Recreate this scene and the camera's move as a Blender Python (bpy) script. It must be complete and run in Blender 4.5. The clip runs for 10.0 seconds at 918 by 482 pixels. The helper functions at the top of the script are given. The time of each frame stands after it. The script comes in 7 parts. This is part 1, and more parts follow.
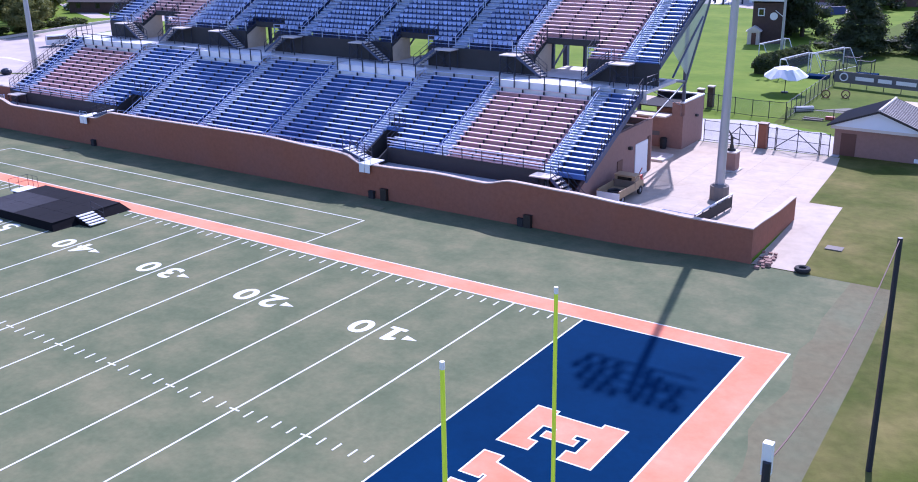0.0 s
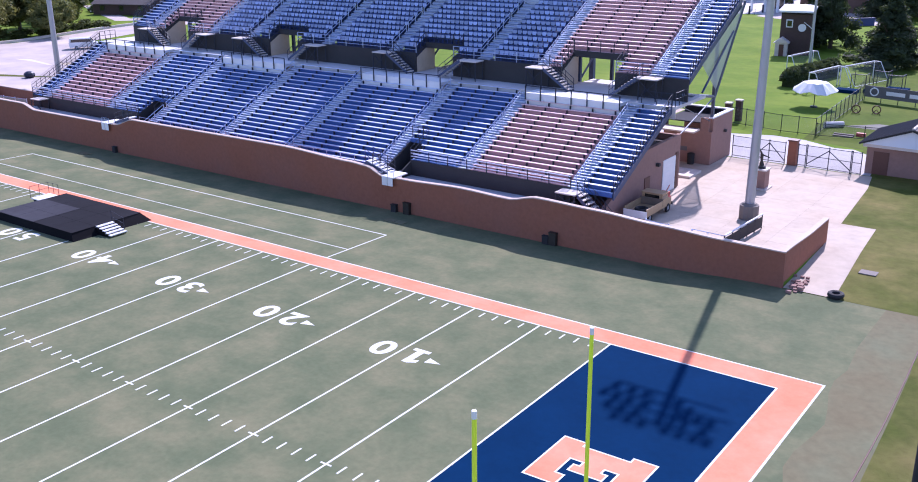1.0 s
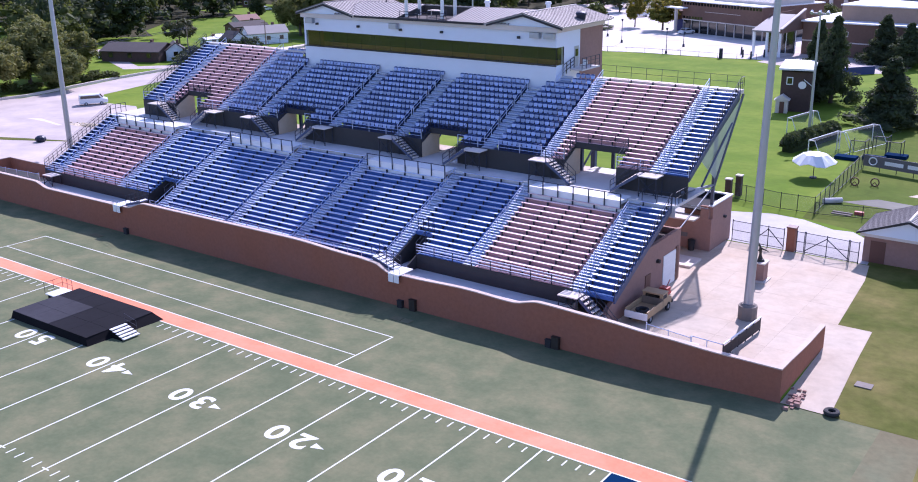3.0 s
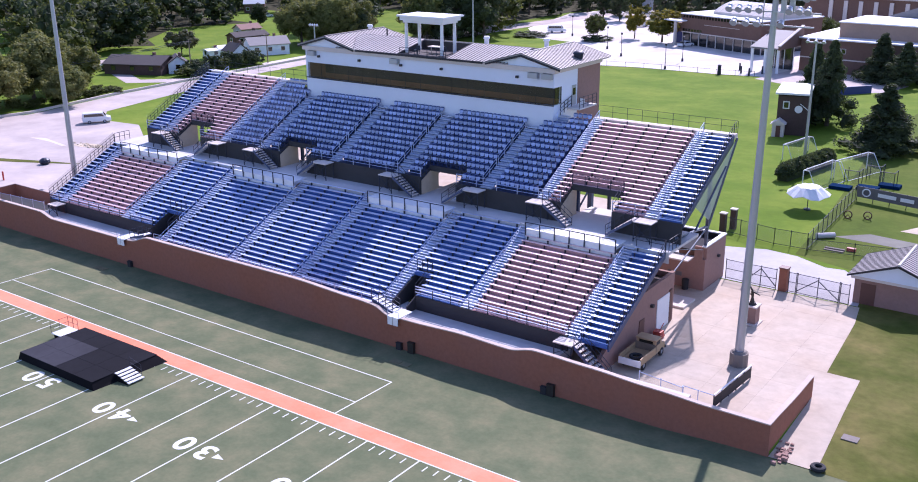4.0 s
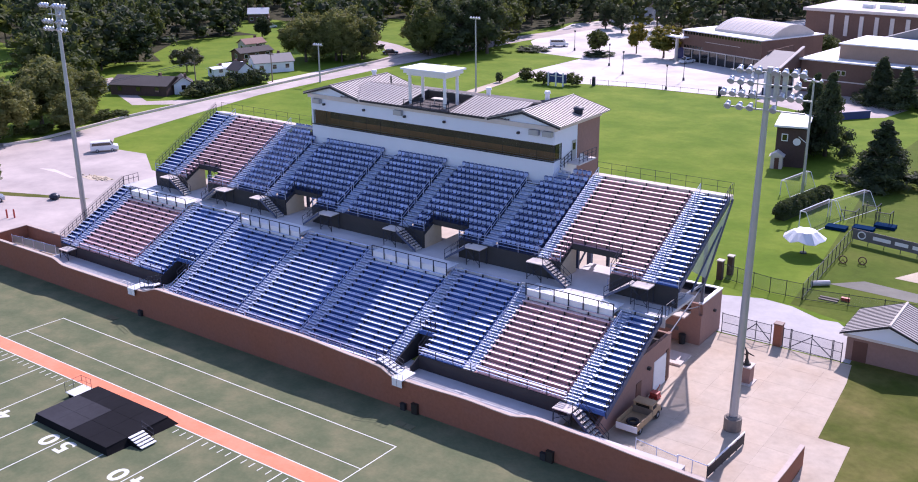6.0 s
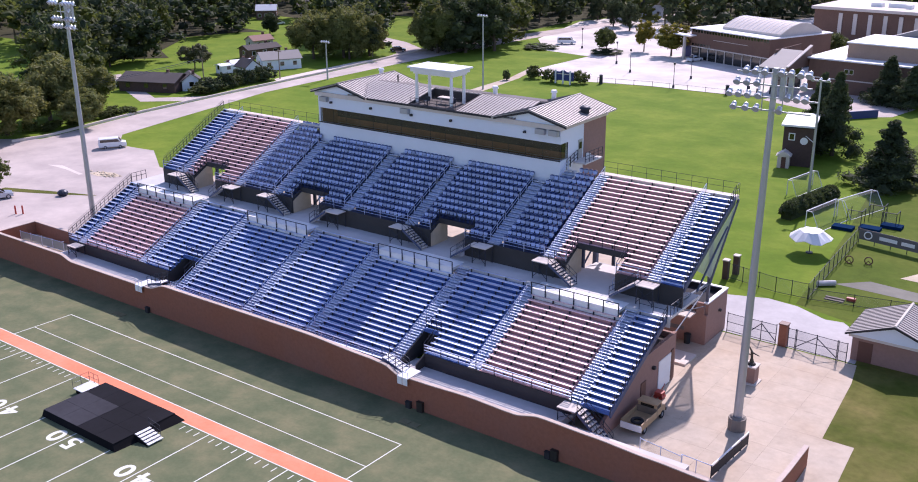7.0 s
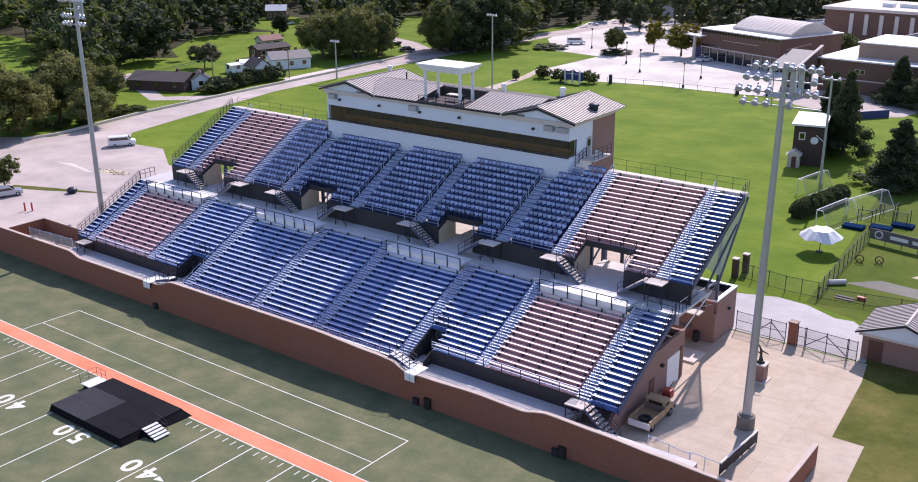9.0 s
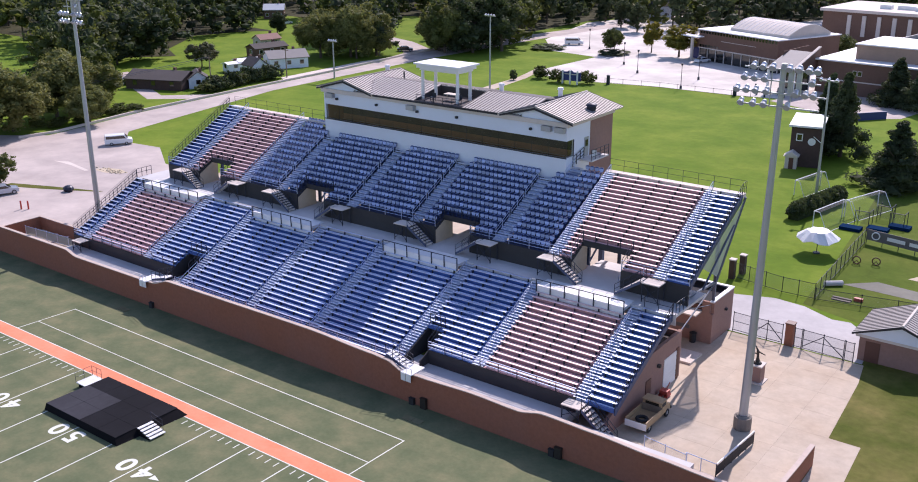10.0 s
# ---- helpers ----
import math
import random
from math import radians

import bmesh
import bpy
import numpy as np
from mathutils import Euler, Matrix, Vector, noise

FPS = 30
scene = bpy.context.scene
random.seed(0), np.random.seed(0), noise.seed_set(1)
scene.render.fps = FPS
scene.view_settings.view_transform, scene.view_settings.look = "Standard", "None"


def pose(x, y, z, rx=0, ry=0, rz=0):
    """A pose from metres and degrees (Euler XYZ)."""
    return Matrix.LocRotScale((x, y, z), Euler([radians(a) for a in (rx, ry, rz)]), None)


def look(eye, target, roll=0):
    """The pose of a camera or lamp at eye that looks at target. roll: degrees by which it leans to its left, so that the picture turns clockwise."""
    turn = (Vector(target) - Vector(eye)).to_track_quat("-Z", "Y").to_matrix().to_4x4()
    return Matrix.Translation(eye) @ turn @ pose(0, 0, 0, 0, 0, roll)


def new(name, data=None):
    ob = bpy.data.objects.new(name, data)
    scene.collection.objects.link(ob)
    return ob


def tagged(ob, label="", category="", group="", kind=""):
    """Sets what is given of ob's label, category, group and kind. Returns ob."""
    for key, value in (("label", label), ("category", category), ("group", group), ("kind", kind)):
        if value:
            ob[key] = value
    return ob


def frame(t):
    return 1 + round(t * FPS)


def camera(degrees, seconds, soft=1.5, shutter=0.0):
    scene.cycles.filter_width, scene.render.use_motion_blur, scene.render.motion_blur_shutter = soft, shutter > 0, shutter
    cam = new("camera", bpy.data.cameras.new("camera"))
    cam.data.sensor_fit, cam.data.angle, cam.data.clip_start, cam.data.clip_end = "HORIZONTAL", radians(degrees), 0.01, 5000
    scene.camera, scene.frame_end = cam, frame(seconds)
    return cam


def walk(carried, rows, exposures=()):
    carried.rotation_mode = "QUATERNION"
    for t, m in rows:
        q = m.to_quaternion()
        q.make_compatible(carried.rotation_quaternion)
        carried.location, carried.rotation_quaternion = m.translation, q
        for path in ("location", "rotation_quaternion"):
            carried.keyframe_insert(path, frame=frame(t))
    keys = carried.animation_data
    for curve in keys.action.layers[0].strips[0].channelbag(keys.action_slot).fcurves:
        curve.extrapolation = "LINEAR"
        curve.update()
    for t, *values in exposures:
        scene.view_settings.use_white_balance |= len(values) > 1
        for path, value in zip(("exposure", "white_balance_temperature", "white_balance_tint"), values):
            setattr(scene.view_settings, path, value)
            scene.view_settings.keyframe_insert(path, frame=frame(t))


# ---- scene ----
cam = camera(49.7, 10.0, soft=1.0)
PATH = [
    (0, (23.653, -46.896, 22.916), (22.5839, -45.3375, 22.2611), -1.02),
    (0.5, (23.193, -46.580, 23.097), (22.1237, -45.0244, 22.4354), -0.66),
    (1, (22.453, -45.902, 23.450), (21.3537, -44.3625, 22.8014), -0.48),
    (1.5, (22.064, -45.620, 24.324), (20.9486, -44.0937, 23.6707), -0.47),
    (2, (22.090, -45.343, 25.692), (20.9716, -43.8102, 25.0604), -0.70),
    (2.5, (22.150, -45.319, 28.263), (21.0520, -43.7683, 27.6376), -0.90),
    (3, (22.220, -45.402, 30.522), (21.1078, -43.8615, 29.8963), -0.78),
    (4.5, (22.707, -45.567, 37.081), (21.6006, -44.0282, 36.4418), -0.36),
    (5, (22.733, -45.605, 39.085), (21.6281, -44.0653, 38.4447), -0.26),
    (5.5, (22.728, -45.605, 41.045), (21.6221, -44.0692, 40.3983), -0.46),
    (7, (22.989, -45.731, 41.974), (21.8671, -44.2122, 41.3151), -0.43),
    (7.5, (22.923, -45.682, 41.842), (21.8041, -44.1601, 41.1831), -0.38),
    (8, (22.852, -45.546, 41.979), (21.7322, -44.0257, 41.3188), -0.50),
    (8.5, (23.024, -45.476, 41.576), (21.8947, -43.9600, 40.9214), -0.49),
    (9, (23.026, -45.585, 41.435), (21.8887, -44.0765, 40.7797), -0.43),
    (9.5, (22.916, -45.479, 41.402), (21.7930, -43.9585, 40.7495), -0.34),
    (10, (22.959, -45.474, 41.341), (21.8260, -43.9615, 40.6860), -0.16),
]
EXPOSURES = [(0.0, 0.62, 5250, 34), (0.7, 0.62, 5480, 34), (3.0, 0.60, 5550, 34), (5.5, 0.48, 5850, 34), (7.0, 0.38, 6080, 31), (10.0, 0.30, 6250, 26)]
walk(cam, [(t, look(eye, target, roll)) for t, eye, target, roll in PATH], EXPOSURES)

# ---- light ----
SUN_AZ = math.atan2(1.0, -0.215)
SUN_EL = radians(42.5)
world = bpy.data.worlds.new("sky")
scene.world = world
world.use_nodes = True
wn = world.node_tree
sky = wn.nodes.new("ShaderNodeTexSky")
sky.sky_type, sky.sun_disc = "NISHITA", False
sky.sun_elevation, sky.sun_rotation = SUN_EL, math.pi / 2 - SUN_AZ
sky.air_density, sky.dust_density, sky.ozone_density = 1.0, 0.6, 1.5
wn.nodes["Background"].inputs[1].default_value = 0.15
wn.links.new(sky.outputs[0], wn.nodes["Background"].inputs[0])
sun = new("sun", bpy.data.lights.new("sun", "SUN"))
sun.data.energy, sun.data.angle, sun.data.color = 4.4, radians(0.6), (1.0, 0.93, 0.85)
sun_dir = Vector((math.cos(SUN_AZ) * math.cos(SUN_EL), math.sin(SUN_AZ) * math.cos(SUN_EL), math.sin(SUN_EL)))
sun.matrix_world = look(sun_dir * 300, (0, 0, 0))

# ---- materials ----


def material(name, base, rough=0.6, metal=0.0, tone=0.25, scale=3.0, big=0.25, bump=0.0, tint=None, spec=0.5, islands=0.0, pieces=0.0, stretch=None):
    """A surface with grain at one scale, stains at a larger one, fine relief, and a shift from piece to piece."""
    m = bpy.data.materials.new(name)
    m.use_nodes = True
    t = m.node_tree
    n, l = t.nodes, t.links
    bsdf = n["Principled BSDF"]
    bsdf.inputs["Roughness"].default_value = rough
    bsdf.inputs["Metallic"].default_value = metal
    bsdf.inputs["Specular IOR Level"].default_value = spec
    pos = n.new("ShaderNodeNewGeometry").outputs["Position"]
    if stretch:
        mp = n.new("ShaderNodeMapping")
        mp.inputs["Scale"].default_value = stretch
        l.new(pos, mp.inputs[0])
        pos = mp.outputs[0]

    def noise_at(s, detail):
        node = n.new("ShaderNodeTexNoise")
        node.inputs["Scale"].default_value, node.inputs["Detail"].default_value, node.inputs["Roughness"].default_value = s, detail, 0.62
        l.new(pos, node.inputs["Vector"])
        return node.outputs["Fac"]

    def math_node(op, a, b):
        node = n.new("ShaderNodeMath")
        node.operation = op
        for i, v in enumerate((a, b)):
            if isinstance(v, (int, float)):
                node.inputs[i].default_value = v
            else:
                l.new(v, node.inputs[i])
        return node.outputs[0]

    fine, broad = noise_at(scale, 4), noise_at(scale * 0.09, 3)
    value = math_node("ADD", math_node("MULTIPLY", math_node("SUBTRACT", fine, 0.5), tone * 2.2), 1.0)
    value = math_node("MULTIPLY", value, math_node("ADD", math_node("MULTIPLY", math_node("SUBTRACT", broad, 0.5), big * 2.6), 1.0))
    if islands:
        geo = n.new("ShaderNodeNewGeometry")
        value = math_node("MULTIPLY", value, math_node("ADD", math_node("MULTIPLY", math_node("SUBTRACT", geo.outputs["Random Per Island"], 0.5), islands * 2), 1.0))
    if pieces:
        info = n.new("ShaderNodeObjectInfo")
        value = math_node("MULTIPLY", value, math_node("ADD", math_node("MULTIPLY", math_node("SUBTRACT", info.outputs["Random"], 0.5), pieces * 2), 1.0))
    colour = n.new("ShaderNodeMix")
    colour.data_type, colour.blend_type = "RGBA", "MIX"
    colour.inputs[6].default_value = (*base, 1)
    colour.inputs[7].default_value = (*(tint or base), 1)
    l.new(broad, colour.inputs[0]) if not tint else l.new(math_node("MULTIPLY", math_node("SUBTRACT", broad, 0.38), 3.2), colour.inputs[0])
    colour.clamp_factor = True
    mul = n.new("ShaderNodeVectorMath")
    mul.operation = "SCALE"
    l.new(colour.outputs[2], mul.inputs[0])
    l.new(value, mul.inputs["Scale"])
    l.new(mul.outputs[0], bsdf.inputs["Base Color"])
    if bump:
        b = n.new("ShaderNodeBump")
        b.inputs["Strength"].default_value, b.inputs["Distance"].default_value = 0.6, bump
        l.new(fine, b.inputs["Height"])
        l.new(b.outputs[0], bsdf.inputs["Normal"])
    return m


TURF = material("turf", (0.126, 0.150, 0.080), 0.9, 0, 0.19, 3.5, 0.24, 0.01, (0.166, 0.164, 0.090), 0.08)
APRON = material("worn_turf", (0.178, 0.158, 0.088), 0.9, 0, 0.22, 2.0, 0.28, 0.01, (0.140, 0.146, 0.084), 0.08)
NAVY = material("navy_turf", (0.0026, 0.024, 0.074), 0.9, 0, 0.14, 2.5, 0.20, 0.01, None, 0.02)
ORANGE = material("orange_turf", (0.79, 0.250, 0.140), 0.9, 0, 0.14, 2.5, 0.14, 0.01, (0.76, 0.29, 0.18), 0.05)
LINE = material("line_paint", (0.66, 0.68, 0.60), 0.85, 0, 0.16, 6, 0.12, 0, None, 0.1)
GRASS = material("lawn", (0.112, 0.188, 0.014), 0.95, 0, 0.20, 1.2, 0.22, 0.03, (0.150, 0.205, 0.022), 0.1)
GRASS_DEEP = material("deep_grass", (0.084, 0.128, 0.013), 0.95, 0, 0.26, 1.4, 0.30, 0.03, (0.094, 0.118, 0.018), 0.1)
GRASS_DRY = material("dry_grass", (0.085, 0.105, 0.017), 0.95, 0, 0.30, 1.8, 0.36, 0.04, (0.150, 0.130, 0.042), 0.1)
CONCRETE = material("concrete", (0.58, 0.490, 0.385), 0.85, 0, 0.22, 1.1, 0.46, 0.01, (0.34, 0.262, 0.185), 0.3, 0, 0.04)
ASPHALT = material("asphalt_lot", (0.43, 0.37, 0.34), 0.9, 0, 0.10, 1.4, 0.22, 0.01, (0.48, 0.415, 0.375), 0.3)
BRICK = material("brick", (0.30, 0.120, 0.074), 0.85, 0, 0.20, 3.0, 0.18, 0.01, (0.25, 0.108, 0.074), 0.2, 0, 0.05)
BRICK_PALE = material("pale_brick", (0.31, 0.185, 0.15), 0.85, 0, 0.14, 3.0, 0.14, 0.01, (0.28, 0.17, 0.145), 0.3)
BRICK_FAR = material("brown_brick", (0.165, 0.098, 0.072), 0.85, 0, 0.14, 2.0, 0.14, 0, None, 0.3)
COPING = material("coping_stone", (0.52, 0.42, 0.36), 0.8, 0, 0.14, 2.0, 0.2, 0, None, 0.3)
CAP = material("cap_stone", (0.62, 0.55, 0.49), 0.8, 0, 0.1, 2.0, 0.14, 0, None, 0.3)
BENCH_BLUE = material("blue_bench", (0.64, 0.72, 0.93), 0.46, 0.75, 0.09, 2.0, 0.14, 0, None, 0.5, 0, 0.12)
TREAD_BLUE = material("blue_footboard", (0.62, 0.73, 0.96), 0.5, 0.2, 0.14, 2.0, 0.22, 0, None, 0.5, 0, 0.10)
BENCH_CORAL = material("coral_bench", (0.84, 0.62, 0.63), 0.48, 0.4, 0.09, 2.0, 0.14, 0, None, 0.5, 0, 0.12)
TREAD_CORAL = material("coral_footboard", (0.86, 0.60, 0.58), 0.5, 0.1, 0.12, 2.0, 0.20, 0, None, 0.5, 0, 0.10)
DECK_BLUE = material("blue_deck", (0.052, 0.115, 0.33), 0.6, 0.2, 0.12, 2.0, 0.2, 0, None, 0.4)
DECK_CORAL = material("coral_deck", (0.47, 0.26, 0.265), 0.6, 0.1, 0.14, 2.0, 0.22, 0, None, 0.4)
PALE_LOT = material("pale_lot", (0.58, 0.535, 0.485), 0.9, 0, 0.10, 1.0, 0.26, 0.01, (0.64, 0.59, 0.54), 0.2)
STEP_METAL = material("step_metal", (0.60, 0.66, 0.78), 0.45, 0.6, 0.08, 2.0, 0.14, 0, None, 0.5)
AISLE = material("aisle_metal", (0.30, 0.37, 0.55), 0.5, 0.3, 0.10, 2.0, 0.16)
DECK = material("deck", (0.52, 0.51, 0.51), 0.7, 0.0, 0.08, 1.5, 0.18, 0, (0.58, 0.56, 0.55), 0.4)
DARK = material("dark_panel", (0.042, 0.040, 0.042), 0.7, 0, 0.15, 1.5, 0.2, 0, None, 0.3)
RAIL_DARK = material("dark_rail", (0.022, 0.027, 0.045), 0.5, 0.3, 0.1, 3, 0.1)
RAIL_PALE = material("galvanised_rail", (0.50, 0.58, 0.78), 0.4, 0.8, 0.1, 3, 0.1)
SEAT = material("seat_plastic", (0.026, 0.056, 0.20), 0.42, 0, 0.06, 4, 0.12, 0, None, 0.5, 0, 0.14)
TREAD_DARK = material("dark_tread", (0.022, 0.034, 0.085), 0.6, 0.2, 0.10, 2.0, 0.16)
# paler copy of the seat plastic, for the highlights on the chairs
SEAT_LIT = material("seat_plastic_lit", (0.34, 0.41, 0.62), 0.42, 0, 0.06, 4, 0.12, 0, None, 0.5, 0, 0.28)
STEEL = material("pole_steel", (0.42, 0.43, 0.46), 0.5, 0.6, 0.06, 1.5, 0.08)
STEEL_BLUE = material("blue_steel", (0.06, 0.08, 0.15), 0.5, 0.2, 0.1, 1.5, 0.12)
GLASS = material("dark_glass", (0.012, 0.012, 0.011), 0.08, 0, 0.05, 1, 0.3, 0, None, 1.0)
TINTED = bpy.data.materials.new("tinted_glass")
TINTED.use_nodes = True
tp = TINTED.node_tree.nodes["Principled BSDF"]
tp.inputs["Base Color"].default_value = (0.70, 0.70, 0.70, 1)
tp.inputs["Transmission Weight"].default_value, tp.inputs["Roughness"].default_value, tp.inputs["IOR"].default_value = 1.0, 0.02, 1.5
# near-black that paints the shade inside the washroom parapet
ROOF_SHADE = material("painted_roof_shade", (0.035, 0.035, 0.04), 0.9, 0, 0.2, 1.5, 0.25, 0, None, 0.2)
DRIVE = material("drive_concrete", (0.44, 0.42, 0.415), 0.85, 0, 0.14, 1.4, 0.25, 0.01, None, 0.3)
SHADED_LITTER = material("shaded_litter", (0.040, 0.042, 0.020), 0.95, 0, 0.35, 0.6, 0.4, 0.02, (0.060, 0.055, 0.028), 0.1)
STRUT = material("strut_steel", (0.10, 0.12, 0.17), 0.5, 0.2, 0.1, 1.5, 0.12)
# mottled brown that imitates the reflections in the press box windows
REFLECTED_BROWN = material("brown_reflection", (0.50, 0.22, 0.10), 0.6, 0, 0.45, 0.5, 0.8, 0, (0.08, 0.05, 0.04), 0.3)
WHITE = material("white_wall", (0.72, 0.76, 0.83), 0.75, 0, 0.03, 1.5, 0.06, 0, None, 0.3)
WHITE_METAL = material("white_metal", (0.78, 0.78, 0.78), 0.5, 0, 0.04, 1.5, 0.08)
ROOF_METAL = material("metal_roof", (0.40, 0.37, 0.345), 0.6, 0.15, 0.06, 1.5, 0.12, 0, None, 0.4, 0, 0.05)
RUNWAY = material("runway", (0.20, 0.195, 0.16), 0.9, 0, 0.15, 1.5, 0.25, 0.01, None, 0.2)
PLINTH = material("plinth", (0.22, 0.19, 0.165), 0.85, 0, 0.2, 2.5, 0.25, 0.01, None, 0.3)
ROOF_PALE = material("pale_roof", (0.20, 0.19, 0.185), 0.7, 0.0, 0.06, 1.0, 0.14)
BRICK_TAN = material("tan_brick", (0.34, 0.23, 0.17), 0.85, 0, 0.12, 2.0, 0.12, 0, None, 0.3)
TOWER_BRICK = material("dark_brick", (0.075, 0.045, 0.038), 0.85, 0, 0.25, 2.5, 0.25)
ROOF_RIB = material("roof_rib", (0.15, 0.135, 0.13), 0.6, 0.2, 0.06, 1.5, 0.12)
SHINGLE = material("dark_shingle", (0.07, 0.06, 0.058), 0.9, 0, 0.2, 3, 0.2)
BLACK = material("black_cloth", (0.008, 0.008, 0.010), 0.9, 0, 0.2, 2, 0.3, 0.01, None, 0.1)
STAGE_TOP = material("stage_top", (0.010, 0.010, 0.013), 0.85, 0, 0.3, 2, 0.4, 0, None, 0.12)
STAGE_GREY = material("stage_grey", (0.040, 0.040, 0.047), 0.85, 0, 0.2, 2, 0.3, 0, None, 0.12)
RUBBER = material("rubber", (0.02, 0.02, 0.022), 0.8, 0, 0.2, 4, 0.1)
YELLOW = material("goal_yellow", (0.78, 0.95, 0.04), 0.45, 0, 0.05, 2, 0.05)
LAMP_SHELL = material("lamp_shell", (0.50, 0.52, 0.55), 0.3, 0.85, 0.05, 3, 0.1)
TAN = material("tan_paint", (0.42, 0.285, 0.155), 0.5, 0, 0.16, 3, 0.25)
BROWN = material("brown_door", (0.12, 0.05, 0.035), 0.6, 0, 0.1, 3, 0.1)
BRONZE = material("bronze", (0.045, 0.04, 0.035), 0.5, 0.5, 0.1, 4, 0.2)
TAN_WALL = material("tan_wall", (0.50, 0.40, 0.30), 0.8, 0, 0.12, 2.0, 0.25, 0, None, 0.3)
WOOD = material("weathered_wood", (0.22, 0.17, 0.12), 0.85, 0, 0.2, 4, 0.2)
BARK = material("bark", (0.10, 0.075, 0.055), 0.95, 0, 0.25, 3, 0.2, 0.02)
LEAF = material("leaves", (0.078, 0.104, 0.030), 0.7, 0, 0.35, 0.8, 0.35, 0, (0.112, 0.122, 0.036), 0.2, 0.22, 0.12)
LEAF_OLIVE = material("olive_leaves", (0.160, 0.188, 0.062), 0.7, 0, 0.35, 0.8, 0.35, 0, (0.200, 0.200, 0.070), 0.2, 0.22, 0.12)
LEAF_DARK = material("dark_leaves", (0.056, 0.080, 0.040), 0.7, 0, 0.35, 0.8, 0.35, 0, (0.080, 0.098, 0.044), 0.2, 0.22, 0.12)
LEAF_GOLD = material("turning_leaves", (0.17, 0.15, 0.024), 0.7, 0, 0.35, 0.8, 0.35, 0, (0.085, 0.11, 0.022), 0.2, 0.22, 0.12)
LEAF_GREY = material("grey_leaves", (0.12, 0.125, 0.065), 0.7, 0, 0.35, 0.8, 0.3, 0, None, 0.2, 0.22, 0.12)
GLASS_LENS = material("lamp_lens", (0.35, 0.37, 0.40), 0.3, 0.2, 0.03, 3, 0.05)


def let_light_through(mat, colour, share):
    """Thin leaves: part of the light passes and spreads behind them."""
    n, l = mat.node_tree.nodes, mat.node_tree.links
    thin, mix = n.new("ShaderNodeBsdfTranslucent"), n.new("ShaderNodeMixShader")
    thin.inputs[0].default_value = (*colour, 1)
    mix.inputs[0].default_value = share
    l.new(n["Principled BSDF"].outputs[0], mix.inputs[1])
    l.new(thin.outputs[0], mix.inputs[2])
    l.new(mix.outputs[0], n["Material Output"].inputs[0])


let_light_through(LEAF, (0.15, 0.175, 0.035), 0.38)
let_light_through(LEAF_OLIVE, (0.20, 0.20, 0.05), 0.42)
let_light_through(LEAF_DARK, (0.075, 0.10, 0.030), 0.4)
let_light_through(LEAF_GOLD, (0.34, 0.28, 0.03), 0.45)
let_light_through(LEAF_GREY, (0.18, 0.18, 0.08), 0.4)
RED = material("red_paint", (0.45, 0.06, 0.04), 0.5, 0, 0.1, 3, 0.1)
BLUE_SIGN = material("blue_sign", (0.02, 0.035, 0.16), 0.5, 0, 0.08, 2, 0.1)
GREY_SIGN = material("grey_banner", (0.13, 0.125, 0.13), 0.7, 0, 0.08, 2, 0.1)
SAND = material("sand", (0.50, 0.42, 0.30), 0.95, 0, 0.2, 2, 0.25)


def mesh_screen(name, colour, cover):
    """Woven screen: threads and holes, told apart by a fine pattern."""
    m = bpy.data.materials.new(name)
    m.use_nodes = True
    n, l = m.node_tree.nodes, m.node_tree.links
    n["Principled BSDF"].inputs["Base Color"].default_value = (*colour, 1)
    n["Principled BSDF"].inputs["Roughness"].default_value = 0.8
    clear, mix = n.new("ShaderNodeBsdfTransparent"), n.new("ShaderNodeMixShader")
    tex = n.new("ShaderNodeTexNoise")
    tex.inputs["Scale"].default_value = 1.4
    span = n.new("ShaderNodeMapRange")
    span.inputs[3].default_value, span.inputs[4].default_value = cover - 0.1, cover + 0.1
    l.new(tex.outputs[0], span.inputs[0])
    l.new(span.outputs[0], mix.inputs[0])
    l.new(clear.outputs[0], mix.inputs[1])
    l.new(n["Principled BSDF"].outputs[0], mix.inputs[2])
    l.new(mix.outputs[0], n["Material Output"].inputs[0])
    return m


SCREEN = mesh_screen("wind_screen", (0.34, 0.42, 0.40), 0.72)
CHAIN = mesh_screen("chain_link", (0.16, 0.17, 0.18), 0.22)
NET = mesh_screen("black_net", (0.07, 0.065, 0.05), 0.12)

# ---- building helpers ----


